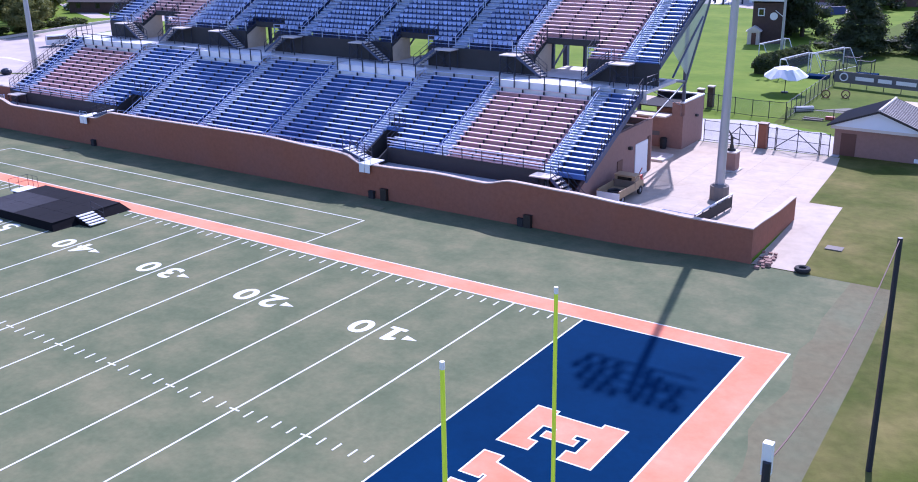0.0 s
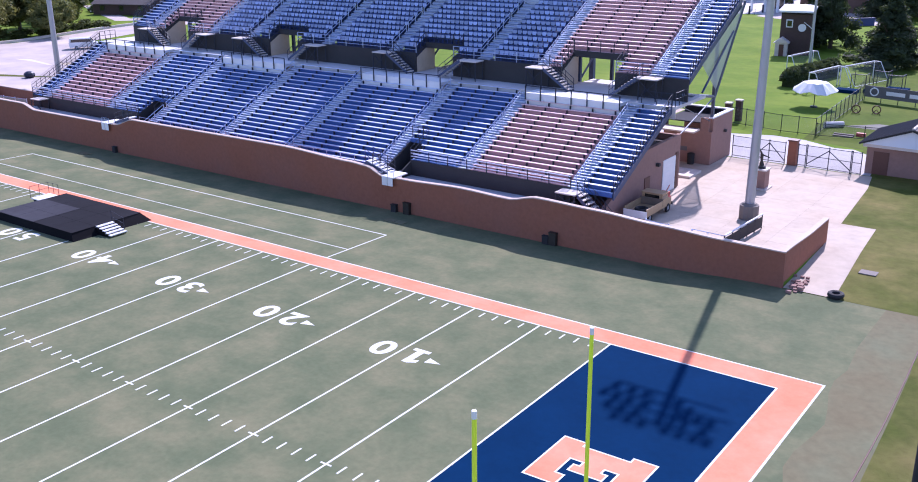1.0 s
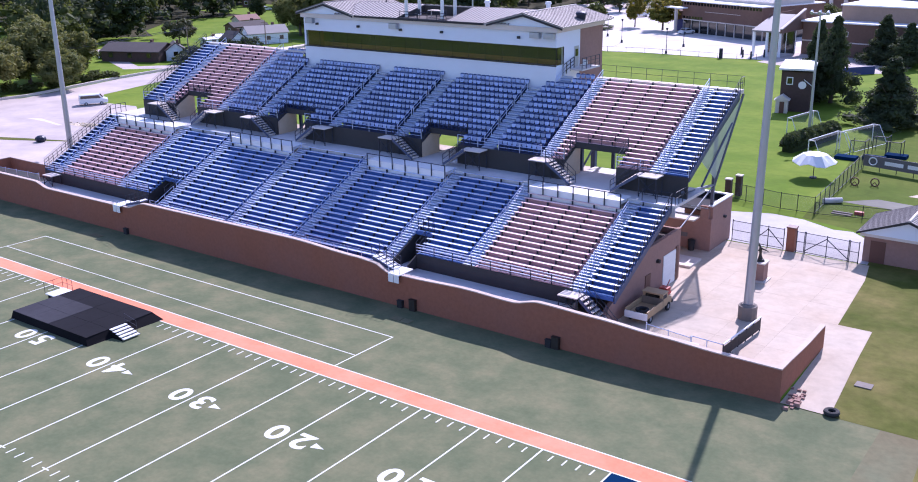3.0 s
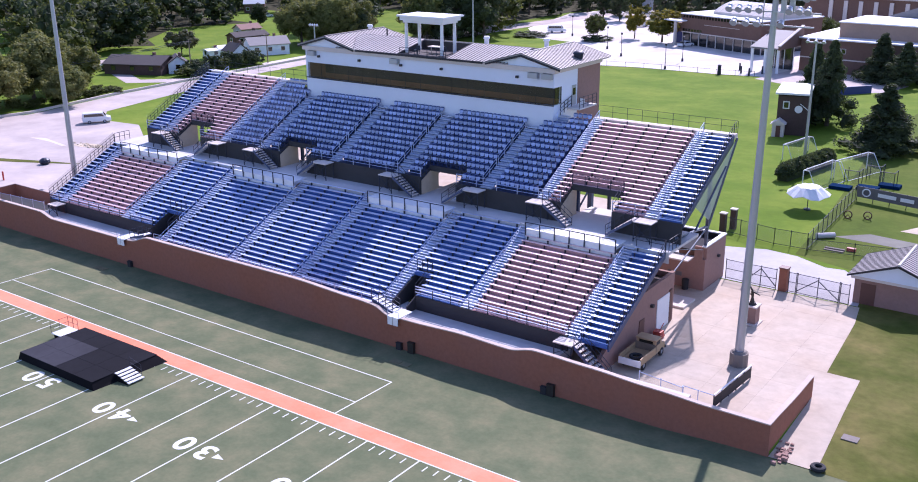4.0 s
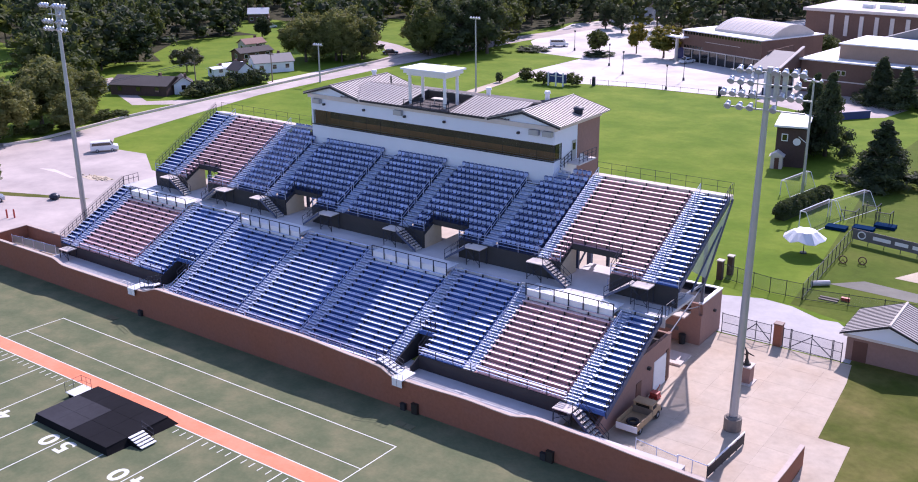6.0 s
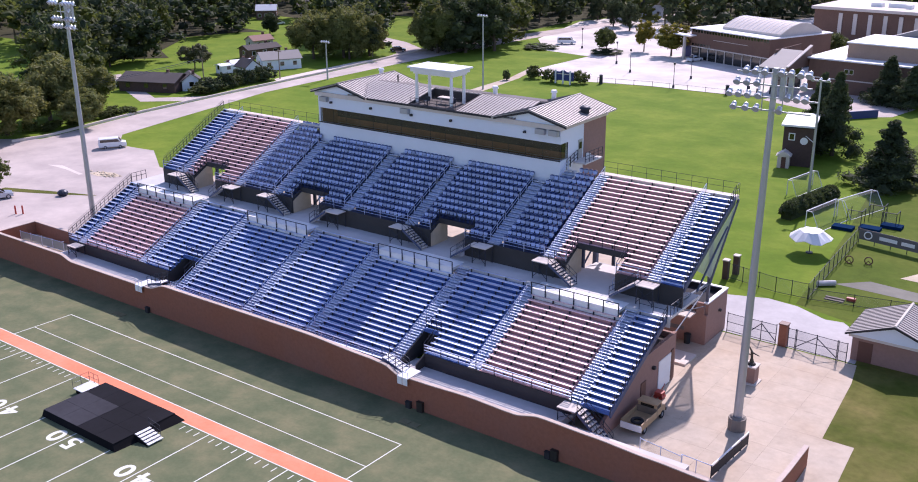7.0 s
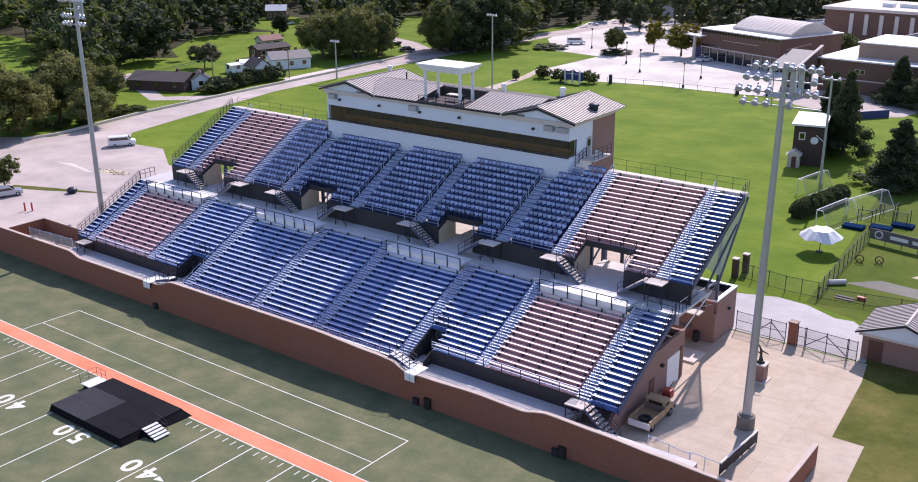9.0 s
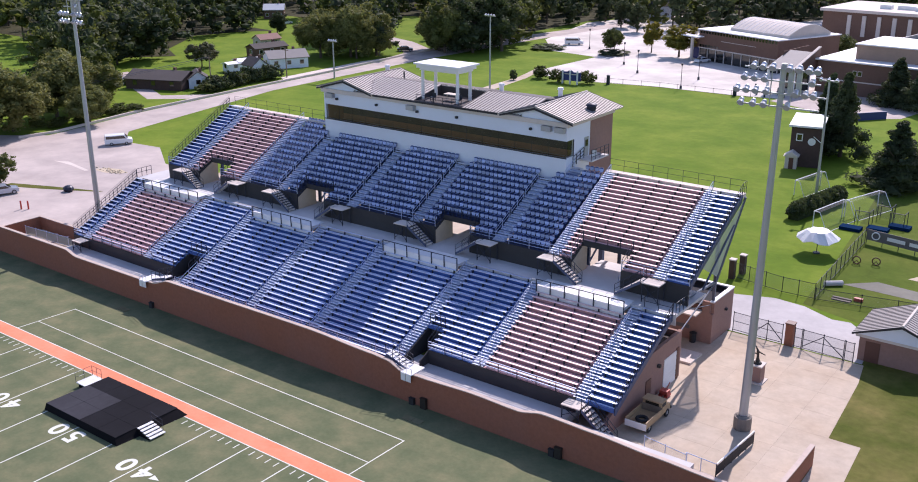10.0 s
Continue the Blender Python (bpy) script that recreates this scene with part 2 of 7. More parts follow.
class Shape:
    """Collects solids and gives one mesh."""

    def __init__(self):
        self.v, self.f = [], []

    def add(self, verts, faces):
        k = len(self.v)
        self.v += [tuple(p) for p in verts]
        self.f += [tuple(k + i for i in f) for f in faces]
        return self

    def box(self, x0, x1, y0, y1, z0, z1):
        vs = [(x, y, z) for z in (z0, z1) for y in (y0, y1) for x in (x0, x1)]
        return self.add(vs, [(0, 2, 3, 1), (4, 5, 7, 6), (0, 1, 5, 4), (2, 6, 7, 3), (0, 4, 6, 2), (1, 3, 7, 5)])

    def rod(self, a, b, r, r1=None, n=8):
        a, b = Vector(a), Vector(b)
        r1 = r if r1 is None else r1
        d = (b - a).normalized()
        u = d.orthogonal().normalized()
        w = d.cross(u)
        vs = [p + (u * math.cos(2 * math.pi * i / n) + w * math.sin(2 * math.pi * i / n)) * q for p, q in ((a, r), (b, r1)) for i in range(n)]
        fs = [(i, (i + 1) % n, n + (i + 1) % n, n + i) for i in range(n)]
        return self.add(vs, fs + [tuple(range(n - 1, -1, -1)), tuple(range(n, 2 * n))])

    def tube(self, pts, r, n=5):
        """One bent tube along a line of points."""
        pts = [Vector(p) for p in pts]
        vs = []
        for i, p in enumerate(pts):
            d = (pts[min(i + 1, len(pts) - 1)] - pts[max(i - 1, 0)]).normalized()
            u = d.orthogonal().normalized()
            w = d.cross(u)
            vs += [p + (u * math.cos(2 * math.pi * k / n) + w * math.sin(2 * math.pi * k / n)) * r for k in range(n)]
        fs = [(i * n + k, i * n + (k + 1) % n, (i + 1) * n + (k + 1) % n, (i + 1) * n + k) for i in range(len(pts) - 1) for k in range(n)]
        return self.add(vs, fs + [tuple(range(n - 1, -1, -1)), tuple(range(len(vs) - n, len(vs)))])

    def prism(self, pts, axis, a, b):
        """A flat outline drawn out along an axis from a to b. pts: the two other coordinates in order."""
        def put(p, c):
            q = list(p)
            q.insert("xyz".index(axis), c)
            return q
        n = len(pts)
        vs = [put(p, a) for p in pts] + [put(p, b) for p in pts]
        fs = [(i, (i + 1) % n, n + (i + 1) % n, n + i) for i in range(n)]
        return self.add(vs, fs + [tuple(range(n - 1, -1, -1)), tuple(range(n, 2 * n))])

    def sheet(self, pts, thick=0.0):
        n = len(pts)
        if not thick:
            return self.add(pts, [tuple(range(n))])
        low = [(p[0], p[1], p[2] - thick) for p in pts]
        fs = [tuple(range(n)), tuple(range(2 * n - 1, n - 1, -1))] + [(i, n + i, n + (i + 1) % n, (i + 1) % n) for i in range(n)]
        return self.add(list(pts) + low, fs)

    def ball(self, c, r, n=10, m=6, squash=1.0, top=math.pi):
        vs = [(c[0], c[1], c[2] + r * squash)]
        for j in range(1, m + 1):
            a = top * j / m
            vs += [(c[0] + r * math.sin(a) * math.cos(2 * math.pi * i / n), c[1] + r * math.sin(a) * math.sin(2 * math.pi * i / n), c[2] + r * squash * math.cos(a)) for i in range(n)]
        fs = [(0, 1 + i, 1 + (i + 1) % n) for i in range(n)]
        for j in range(m - 1):
            k = 1 + j * n
            fs += [(k + i, k + n + i, k + n + (i + 1) % n, k + (i + 1) % n) for i in range(n)]
        return self.add(vs, fs)

    def torus(self, c, R, r, n=18, m=8, axis="z"):
        vs = []
        for i in range(n):
            a = 2 * math.pi * i / n
            for j in range(m):
                b = 2 * math.pi * j / m
                p = ((R + r * math.cos(b)) * math.cos(a), (R + r * math.cos(b)) * math.sin(a), r * math.sin(b))
                p = p if axis == "z" else (p[0], p[2], p[1]) if axis == "y" else (p[2], p[0], p[1])
                vs.append((c[0] + p[0], c[1] + p[1], c[2] + p[2]))
        return self.add(vs, [(i * m + j, ((i + 1) % n) * m + j, ((i + 1) % n) * m + (j + 1) % m, i * m + (j + 1) % m) for i in range(n) for j in range(m)])

    def mesh(self, name, mat, fix=True):
        me = bpy.data.meshes.new(name)
        me.from_pydata(self.v, [], self.f)
        if fix:
            bm = bmesh.new()
            bm.from_mesh(me)
            bmesh.ops.recalc_face_normals(bm, faces=bm.faces)
            bm.to_mesh(me)
            bm.free()
        me.materials.append(mat)
        return me


def part(name, shape, mat, parent=None, label="", kind="", smooth=False):
    me = shape if isinstance(shape, bpy.types.Mesh) else shape.mesh(name, mat)
    if smooth:
        me.polygons.foreach_set("use_smooth", [True] * len(me.polygons))
    ob = new(name, me)
    ob.parent = parent
    if parent is not None and parent.type == "EMPTY":
        ob.matrix_parent_inverse = Matrix.Translation(-parent.location)
    return tagged(ob, label, "", "", kind)


def thing(name, at=(0, 0, 0), label="", category="", group="", kind=""):
    ob = new(name)
    ob.location = at
    ob.empty_display_size = 0.3
    return tagged(ob, label, category, group, kind)


def setting(name, shape, mat, label="", category=""):
    return tagged(part(name, shape, mat), label, category, "", "structure")


rnd = random.Random(7)
GZ = 0.4
YARD = 0.9144

# ---- ground ----


def ease(u):
    u = min(max(u, 0.0), 1.0)
    return u * u * (3 - 2 * u)


def field_fall(x, y):
    """The gentle fall of the turf from the sideline to the wall."""
    return -0.026 * min(max(0.0, y - 1.6), 12.1) * ease((4 - x) / 8)


def ground_height(x, y):
    if y >= 13.95 and x <= 5.1:
        return GZ
    if x <= 5.1:
        return field_fall(x, y) - 0.03
    return GZ * ease((y - 13.5) / 10)


gx = [-4000, -1200, -500, -250, -150, -100, -60, -30, -10, -4, -2, 0, 2, 4, 5.095, 5.12, 7, 9, 12, 14, 17, 20, 26, 40, 80, 200, 700, 3000]
gy = [-3000, -800, -300, -120, -60, -20, 0, 1.6, 13.9, 13.96, 15, 16.5, 18, 19.5, 21, 22.5, 24, 40, 80, 160, 400, 1200, 4000]
ground = Shape()
ground.add([(x, y, ground_height(x, y)) for y in gy for x in gx],
           [(j * len(gx) + i, j * len(gx) + i + 1, (j + 1) * len(gx) + i + 1, (j + 1) * len(gx) + i) for j in range(len(gy) - 1) for i in range(len(gx) - 1)])
setting("ground", ground, GRASS, "wide green lawn and open ground around the stadium", "ground")


def patch(name, pts, mat, lift, label, category, z=None):
    """A flat area of paving or soil laid on the ground."""
    return setting(name, Shape().sheet([(x, y, (GZ if z is None else z) + lift) for x, y in pts]), mat, label, category)


turf_edge = [(14.0, 13.7), (14.2, 8), (14.6, 3), (15.0, -2), (15.3, -7), (15.6, -14), (16.2, -60)]
patch("turf", [(-170, -60), (16.2, -60)] + turf_edge[::-1][1:-2] + [(14.55, 1.6), (-170, 1.6)], TURF, 0.010, "grey-green artificial turf football field", "turf", 0.0)
side_turf = Shape()
tx = [-170, -120, -80, -40, -10] + [-4 + 0.8 * k for k in range(11)] + [9, 14.2]
for xa, xb in zip(tx, tx[1:]):
    side_turf.sheet([(xa, 1.6, 0.010), (xb if xb < 14 else 14.55, 1.6, 0.010), (xb, 13.7, field_fall(xb, 13.7) + 0.010), (xa, 13.7, field_fall(xa, 13.7) + 0.010)])
setting("turf_margin", side_turf, TURF, "grey-green turf margin along the brick wall", "turf")
# worn bare strip beyond the end zone
apron = Shape()
for k in range(24):
    y0, y1 = 13.69 - k * 1.6, 13.69 - (k + 1) * 1.6
    w0, w1 = [2.6 + 1.1 * noise.noise((0.3, y * 0.22, 3.0)) + 1.6 * ease((y - 4) / 9) for y in (y0, y1)]
    def edge(y):
        for (xa, ya), (xb, yb) in zip(turf_edge, turf_edge[1:]):
            if ya >= y >= yb:
                return xa + (xb - xa) * (ya - y) / (ya - yb)
        return turf_edge[0][0]
    apron.sheet([(max(edge(y0) - w0, 11.4), y0, 0.014), (edge(y0) + 0.1, y0, 0.014), (edge(y1) + 0.1, y1, 0.014), (max(edge(y1) - w1, 11.4), y1, 0.014)])
setting("worn_strip", apron, APRON, "worn brownish strip of bare ground beside the turf", "ground")

field = thing("football_field_markings", (0, 0, 0.014), "white, orange and navy painted football field markings", "field marking", "", "structure")
LZ = 0.018
EZ, EO = 9.35, 11.25
SW = 1.62


def strip(name, x0, x1, y0, y1, mat, label="", lift=0.0):
    return part(name, Shape().box(x0, x1, y0, y1, 0.011, LZ + lift), mat, field, label)


strip("end_zone", 0.05, EZ - 0.05, -48.7, -0.05, NAVY, "navy blue end zone turf")
strip("border", -100, EO - 0.06, 0.05, SW - 0.04, ORANGE, "coral orange sideline border")
strip("border", EZ + 0.05, EO - 0.06, -48.7, 0.049, ORANGE, "coral orange end line border")
strip("border_line", -100, EO + 0.05, SW - 0.04, SW + 0.06, LINE)
strip("border_line", EO - 0.06, EO + 0.05, -48.7, SW - 0.041, LINE)
strip("sideline", -100, EZ + 0.05, -0.05, 0.05, LINE, "", 0.003)
strip("end_line", EZ - 0.05, EZ + 0.05, -48.7, -0.051, LINE)
for k in range(0, 15):
    strip("yard_line", -5 * k * YARD - 0.055, -5 * k * YARD + 0.055, -48.7, -0.051, LINE)
ticks = Shape()
for k in range(1, 76):
    x = -k * YARD
    if k % 5:
        ticks.box(x - 0.05, x + 0.05, -0.95, -0.30, 0.011, LZ)
        ticks.box(x - 0.05, x + 0.05, -18.6, -17.95, 0.011, LZ)
        ticks.box(x - 0.05, x + 0.05, -30.8, -30.15, 0.011, LZ)
    else:
        ticks.box(x - 0.32, x - 0.06, -18.34, -18.24, 0.011, LZ).box(x + 0.06, x + 0.32, -18.34, -18.24, 0.011, LZ)
        ticks.box(x - 0.32, x - 0.06, -30.53, -30.43, 0.011, LZ).box(x + 0.06, x + 0.32, -30.53, -30.43, 0.011, LZ)
part("hash_marks", ticks, LINE, field, "", "stuff")
XA, XB, YB, YI = -22.86, -68.58, 8.19, 3.92
for x0, x1, y0, y1 in ((XB - 0.05, XA + 0.05, YB - 0.05, YB + 0.05), (XA - 0.05, XA + 0.05, SW + 0.07, YB - 0.051), (XB - 0.05, XB + 0.05, SW + 0.07, YB - 0.051), (XB + 0.06, XA - 0.06, YI - 0.04, YI + 0.04)):
    part("team_box_line", Shape().add([(x, y, field_fall(-20, y) + dz) for dz in (0.011, LZ) for x, y in ((x0, y0), (x1, y0), (x1, y1), (x0, y1))], [(3, 2, 1, 0), (4, 5, 6, 7), (0, 1, 5, 4), (1, 2, 6, 5), (2, 3, 7, 6), (3, 0, 4, 7)]), LINE, field)


def text_shape(body, size):
    """The flat outline of writing in the built-in font, centred, as a mesh's points and faces."""
    cu = bpy.data.curves.new("writing", "FONT")
    cu.body, cu.size, cu.align_x, cu.align_y, cu.offset = body, size, "CENTER", "CENTER", 0.028 * size
    ob = bpy.data.objects.new("writing", cu)
    me = bpy.data.meshes.new_from_object(ob)
    vs, fs = [tuple(v.co) for v in me.vertices], [tuple(p.vertices) for p in me.polygons]
    bpy.data.objects.remove(ob)
    bpy.data.curves.remove(cu)
    bpy.data.meshes.remove(me)
    return vs, fs


def field_digit(char, x, y):
    if char == "1":
        vs = [(-0.5, -0.86, 0), (0.5, -0.86, 0), (0.5, -0.56, 0), (0.21, -0.56, 0), (0.21, 0.86, 0), (-0.12, 0.86, 0), (-0.52, 0.6, 0), (-0.52, 0.3, 0), (-0.2, 0.42, 0), (-0.2, -0.56, 0), (-0.5, -0.56, 0)]
        fs = [tuple(range(11))]
    else:
        vs, fs = text_shape(char, 2.3)
    wide = 1.18 if char != "1" else 1.1
    part("field_number", Shape().add([(x - px * wide, y - py * 1.02, LZ) for px, py, _ in vs], fs), LINE, field)


for k, tens in ((10, "1"), (20, "2"), (30, "3"), (40, "4"), (50, "5"), (60, "4")):
    x = -k * YARD
    field_digit(tens, x + 1.05, -7.4)
    field_digit("0", x - 1.05, -7.4)
    if k < 50:
        part("field_arrow", Shape().sheet([(x + 1.95, -7.15, LZ), (x + 1.95, -7.75, LZ), (x + 2.85, -7.45, LZ)]), LINE, field)


def slab_letter(char, y, grow, mat, lift):
    """A slab-serif block letter lying in the end zone; its foot points to the field."""
    b, t, w = 2.95, 7.5, 3.65
    bars = []
    if char == "E":
        bars = [(b, t, 0.35, 1.45), (b, b + 1.05, 0, w), (t - 1.05, t, 0, w), (b, b + 1.5, w - 0.75, w), (t - 1.5, t, w - 0.75, w), (4.75, 5.7, 1.0, 2.3), (4.45, 6.0, 1.9, 2.35)]
    sh = Shape()
    for k, (x0, x1, a0, a1) in enumerate(bars):
        z = LZ + lift + 0.0004 * k
        sh.sheet([(x0 - grow, y - a0 + grow, z), (x1 + grow, y - a0 + grow, z), (x1 + grow, y - a1 - grow, z), (x0 - grow, y - a1 - grow, z)])
    if char == "A":
        def quad(pts, k):
            sh.sheet([(px, y - pa, LZ + lift + 0.0004 * k) for px, pa in pts])
        g = grow
        quad([(b - g, 0 - g), (b + 0.9 + g, 0 - g), (b + 0.9 + g, 1.9 + g), (b - g, 1.9 + g)], 0)
        quad([(b - g, 2.6 - g), (b + 0.9 + g, 2.6 - g), (b + 0.9 + g, 4.5 + g), (b - g, 4.5 + g)], 1)
        quad([(b + 0.5, 0.45 - g), (t + g, 1.6 - g), (t + g, 2.6 + g), (b + 0.5, 1.45 + g)], 2)
        quad([(b + 0.5, 3.05 - g), (t + g, 1.9 - g), (t + g, 2.9 + g), (b + 0.5, 4.05 + g)], 3)
        quad([(4.1 - g, 1.0), (4.9 + g, 1.0), (4.9 + g, 3.5), (4.1 - g, 3.5)], 4)
    return part("end_zone_letter" if grow == 0 else "letter_outline", sh, mat, field)


for char, y in (("E", -10.25), ("A", -15.0)):
    slab_letter(char, y, 0.09, LINE, 0.003)
    slab_letter(char, y, 0.0, ORANGE, 0.007)

# paved plaza and the ground round it
plaza = patch("plaza", [(-22, 14.1), (5.0, 14.1), (5.0, 24.2), (4.8, 27.9), (3.95, 39.0), (3.3, 42.9), (-22, 43.1)], PLINTH, 0.022, "pale pinkish concrete plaza beside the stand", "pavement")
plaza_edge = [(14.1, 5.0), (24.2, 5.0), (27.9, 4.8), (39.0, 3.95), (43.0, 3.3)]


def plaza_right(y):
    for (ya, xa), (yb, xb) in zip(plaza_edge, plaza_edge[1:]):
        if ya <= y <= yb:
            return xa + (xb - xa) * (y - ya) / (yb - ya)
    return plaza_edge[-1][1]


joints_y = [14.1, 17.4, 21.0, 24.2, 27.9, 31.6, 35.3, 39.0, 43.0]
joints_x = [-22.0, -15.5, -9.4, -5.9, -2.2, 1.6]
for ya, yb in zip(joints_y, joints_y[1:]):
    for k, xa in enumerate(joints_x):
        ra, rb = (joints_x[k + 1],) * 2 if k < 5 else (plaza_right(ya), plaza_right(yb))
        part("slab", Shape().sheet([(xa + 0.006, ya + 0.006, GZ + 0.03), (ra - 0.006, ya + 0.006, GZ + 0.03), (rb - 0.006, yb - 0.006, GZ + 0.03), (xa + 0.006, yb - 0.006, GZ + 0.03)], 0.006), CONCRETE, plaza)


def ramp_inner(y):
    return 5.13 if y < 23.16 else plaza_right(y) - 0.03


ramp = Shape()
for k in range(10):
    y0, y1 = 13.72 + k * 1.42, 13.72 + (k + 1) * 1.42
    for c in range(3):
        quad = [(ramp_inner(y) + (edge - ramp_inner(y)) * (c + d) / 3, y) for d, edge, y in ((0, 8.3 - 0.1 * k, y0), (1, 8.3 - 0.1 * k, y0), (1, 8.2 - 0.1 * k, y1), (0, 8.2 - 0.1 * k, y1))]
        ramp.sheet([(x, y, ground_height(x, y) + 0.05) for x, y in quad])
setting("sloping_path", ramp, CONCRETE, "pale concrete path sloping up beside the brick wall", "pavement")
dry = Shape()
rows_y = [-60, -20, 0, 8, 13.7, 15, 16.5, 18, 19.5, 21, 22.5, 24, 28, 34, 40, 47]
for y0, y1 in zip(rows_y, rows_y[1:]):
    def left(y):
        return (8.4 - 0.07 * (y - 13.7) if y < 28 else 5.3 - 0.1 * (y - 28)) if y >= 13.7 else (14.05 + 0.055 * (13.7 - y) if y > -14 else 15.57 + 0.013 * (-14 - y))
    a, b, c = left(y0 + 0.001) - (0.7 if y0 >= 13.7 else 0), left(y1 - 0.001) - (0.7 if y0 >= 13.7 else 0), 60
    dry.sheet([(a, y0, ground_height(9, y0) + 0.02), (c, y0, ground_height(9, y0) + 0.02), (c, y1, ground_height(9, y1) + 0.02), (b, y1, ground_height(9, y1) + 0.02)])
setting("dry_lawn", dry, GRASS_DRY, "patchy yellow-green grass beside the turf", "grass")
patch("gate_path", [(-30, 43.4), (3.2, 43.2), (1.8, 50), (-0.6, 52.3), (-2.4, 52.0), (-5.8, 53.8), (-9.1, 54.2), (-13, 52.8), (-30, 53.6)], DRIVE, 0.015, "pale concrete drive behind the gate", "pavement")
patch("stand_apron", [(-88, 28), (-22.1, 28), (-22.1, 62), (-84, 62), (-98, 57), (-98, 50.5)], CONCRETE, 0.010, "concrete ground under and behind the stands", "pavement")
patch("rough_lawn", [(-6.2, 54.4), (-7.5, 70), (-9, 84), (-11, 100), (-13, 125), (-12, 150), (90, 150), (90, 47.2), (2.5, 47.2), (0, 52.6)], GRASS_DEEP, 0.004, "deep green rough grass of the practice ground", "grass")
# left car park, road, lawns and the far car park
patch("car_park", [(-150, 14), (-82, 14), (-82, 50), (-109.5, 51.5), (-119.5, 58), (-128, 57), (-134.7, 62.6), (-143.5, 52), (-160, 40)], ASPHALT, 0.014, "pale worn asphalt car park", "car park")
patch("road", [(-156, 20), (-144.8, 30), (-143.8, 53), (-147.5, 75), (-149.0, 101), (-150, 133), (-152.6, 170), (-150, 215), (-140, 270), (-134, 270), (-141, 215), (-144.2, 163), (-144.0, 131), (-143.6, 107), (-138.0, 79), (-134.5, 62.5), (-133, 20)], ASPHALT, 0.018, "pale asphalt road curving past the lawn", "road")
patch("far_car_park", [(-106, 160), (-92, 158.6), (-75, 162), (-58, 162.4), (-49, 164), (-30, 166), (-20, 230), (-60, 330), (-130, 330), (-150, 260), (-139, 215), (-125, 196), (-109, 193), (-110, 168)], PALE_LOT, 0.016, "sunlit pale car park before the school building", "car park")
patch("garden_path", [(-103.5, 132.5), (-107, 132.5), (-108.6, 154), (-112, 168), (-110, 168), (-106.2, 154)], CONCRETE, 0.02, "narrow concrete path across the lawn", "path")
patch("long_jump_runway", [(-4.6, 62.6), (-1.5, 65.6), (12, 64.0), (11.5, 60.4), (5, 62.2)], RUNWAY, 0.02, "grey runway strip in the grass", "runway")
patch("sand_pit", [(1.0, 68.5), (3.0, 72.5), (9, 72), (9, 68)], SAND, 0.024, "pale sand pit in the grass", "sand pit")
patch("worn_patch", [(-126, 41.8), (-123.5, 42.9), (-115.8, 41.6), (-116.2, 41.0), (-121, 41.8)], CAP, 0.03, "pale scraped line on the asphalt", "asphalt")
patch("sand_heap", [(-116, 42.5), (-113, 42.2), (-110.5, 43.2), (-109.6, 44.4), (-112.5, 45.0), (-115, 44.1)], SAND, 0.03, "scatter of pale sand on the asphalt", "sand")
patch("verge", [(-118.6, 28.5), (-112.6, 31.0), (-104, 35.2), (-103.6, 35.8), (-112, 32.9), (-119, 30.2)], GRASS_DRY, 0.024, "thin grass verge in the car park", "grass")

# kerb along the far side of the road
kerb = Shape()
kerb_line = [(-145.6, 47.2), (-144.3, 53.4), (-147.9, 75), (-149.4, 101.5), (-150.4, 132.6), (-153.0, 170.4), (-150.4, 215)]
for (xa, ya), (xb, yb) in zip(kerb_line, kerb_line[1:]):
    kerb.prism([(xa, ya), (xb, yb), (xb - 0.35, yb), (xa - 0.35, ya)], "z", GZ, GZ + 0.45)
setting("guard_kerb", kerb, CAP, "low pale kerb along the road", "kerb")

# ---- brick wall round the field ----
PROFILE = [(-130, 2.95), (-78.6, 2.95), (-76.3, 2.42), (-64.2, 2.45), (-62.4, 2.5), (-59.4, 3.3), (-39, 3.4), (-31.2, 3.1), (-29.4, 2.98), (-27.6, 2.36), (-25.4, 2.42), (-20, 2.58), (-15.6, 2.45), (-13.2, 2.92), (-8.5, 2.8), (-3.5, 2.58), (1.0, 2.4), (5.1, 2.36)]


def wall_top(x):
    for (xa, za), (xb, zb) in zip(PROFILE, PROFILE[1:]):
        if xa <= x <= xb:
            return za + (zb - za) * ease((x - xa) / (xb - xa))
    return PROFILE[-1][1]


def walled(xs, y0, y1, top, base, over):
    """A wall standing along x with an uneven top."""
    sh = Shape()
    for xa, xb in zip(xs, xs[1:]):
        za, zb = top(xa), top(xb)
        v = [(xa, y0 - over, base(xa)), (xb, y0 - over, base(xb)), (xb, y1 + over, base(xb)), (xa, y1 + over, base(xa)),
             (xa, y0 - over, za), (xb, y0 - over, zb), (xb, y1 + over, zb), (xa, y1 + over, za)]
        sh.add(v, [(0, 1, 5, 4), (1, 2, 6, 5), (2, 3, 7, 6), (3, 0, 4, 7), (4, 5, 6, 7), (3, 2, 1, 0)])
    return sh


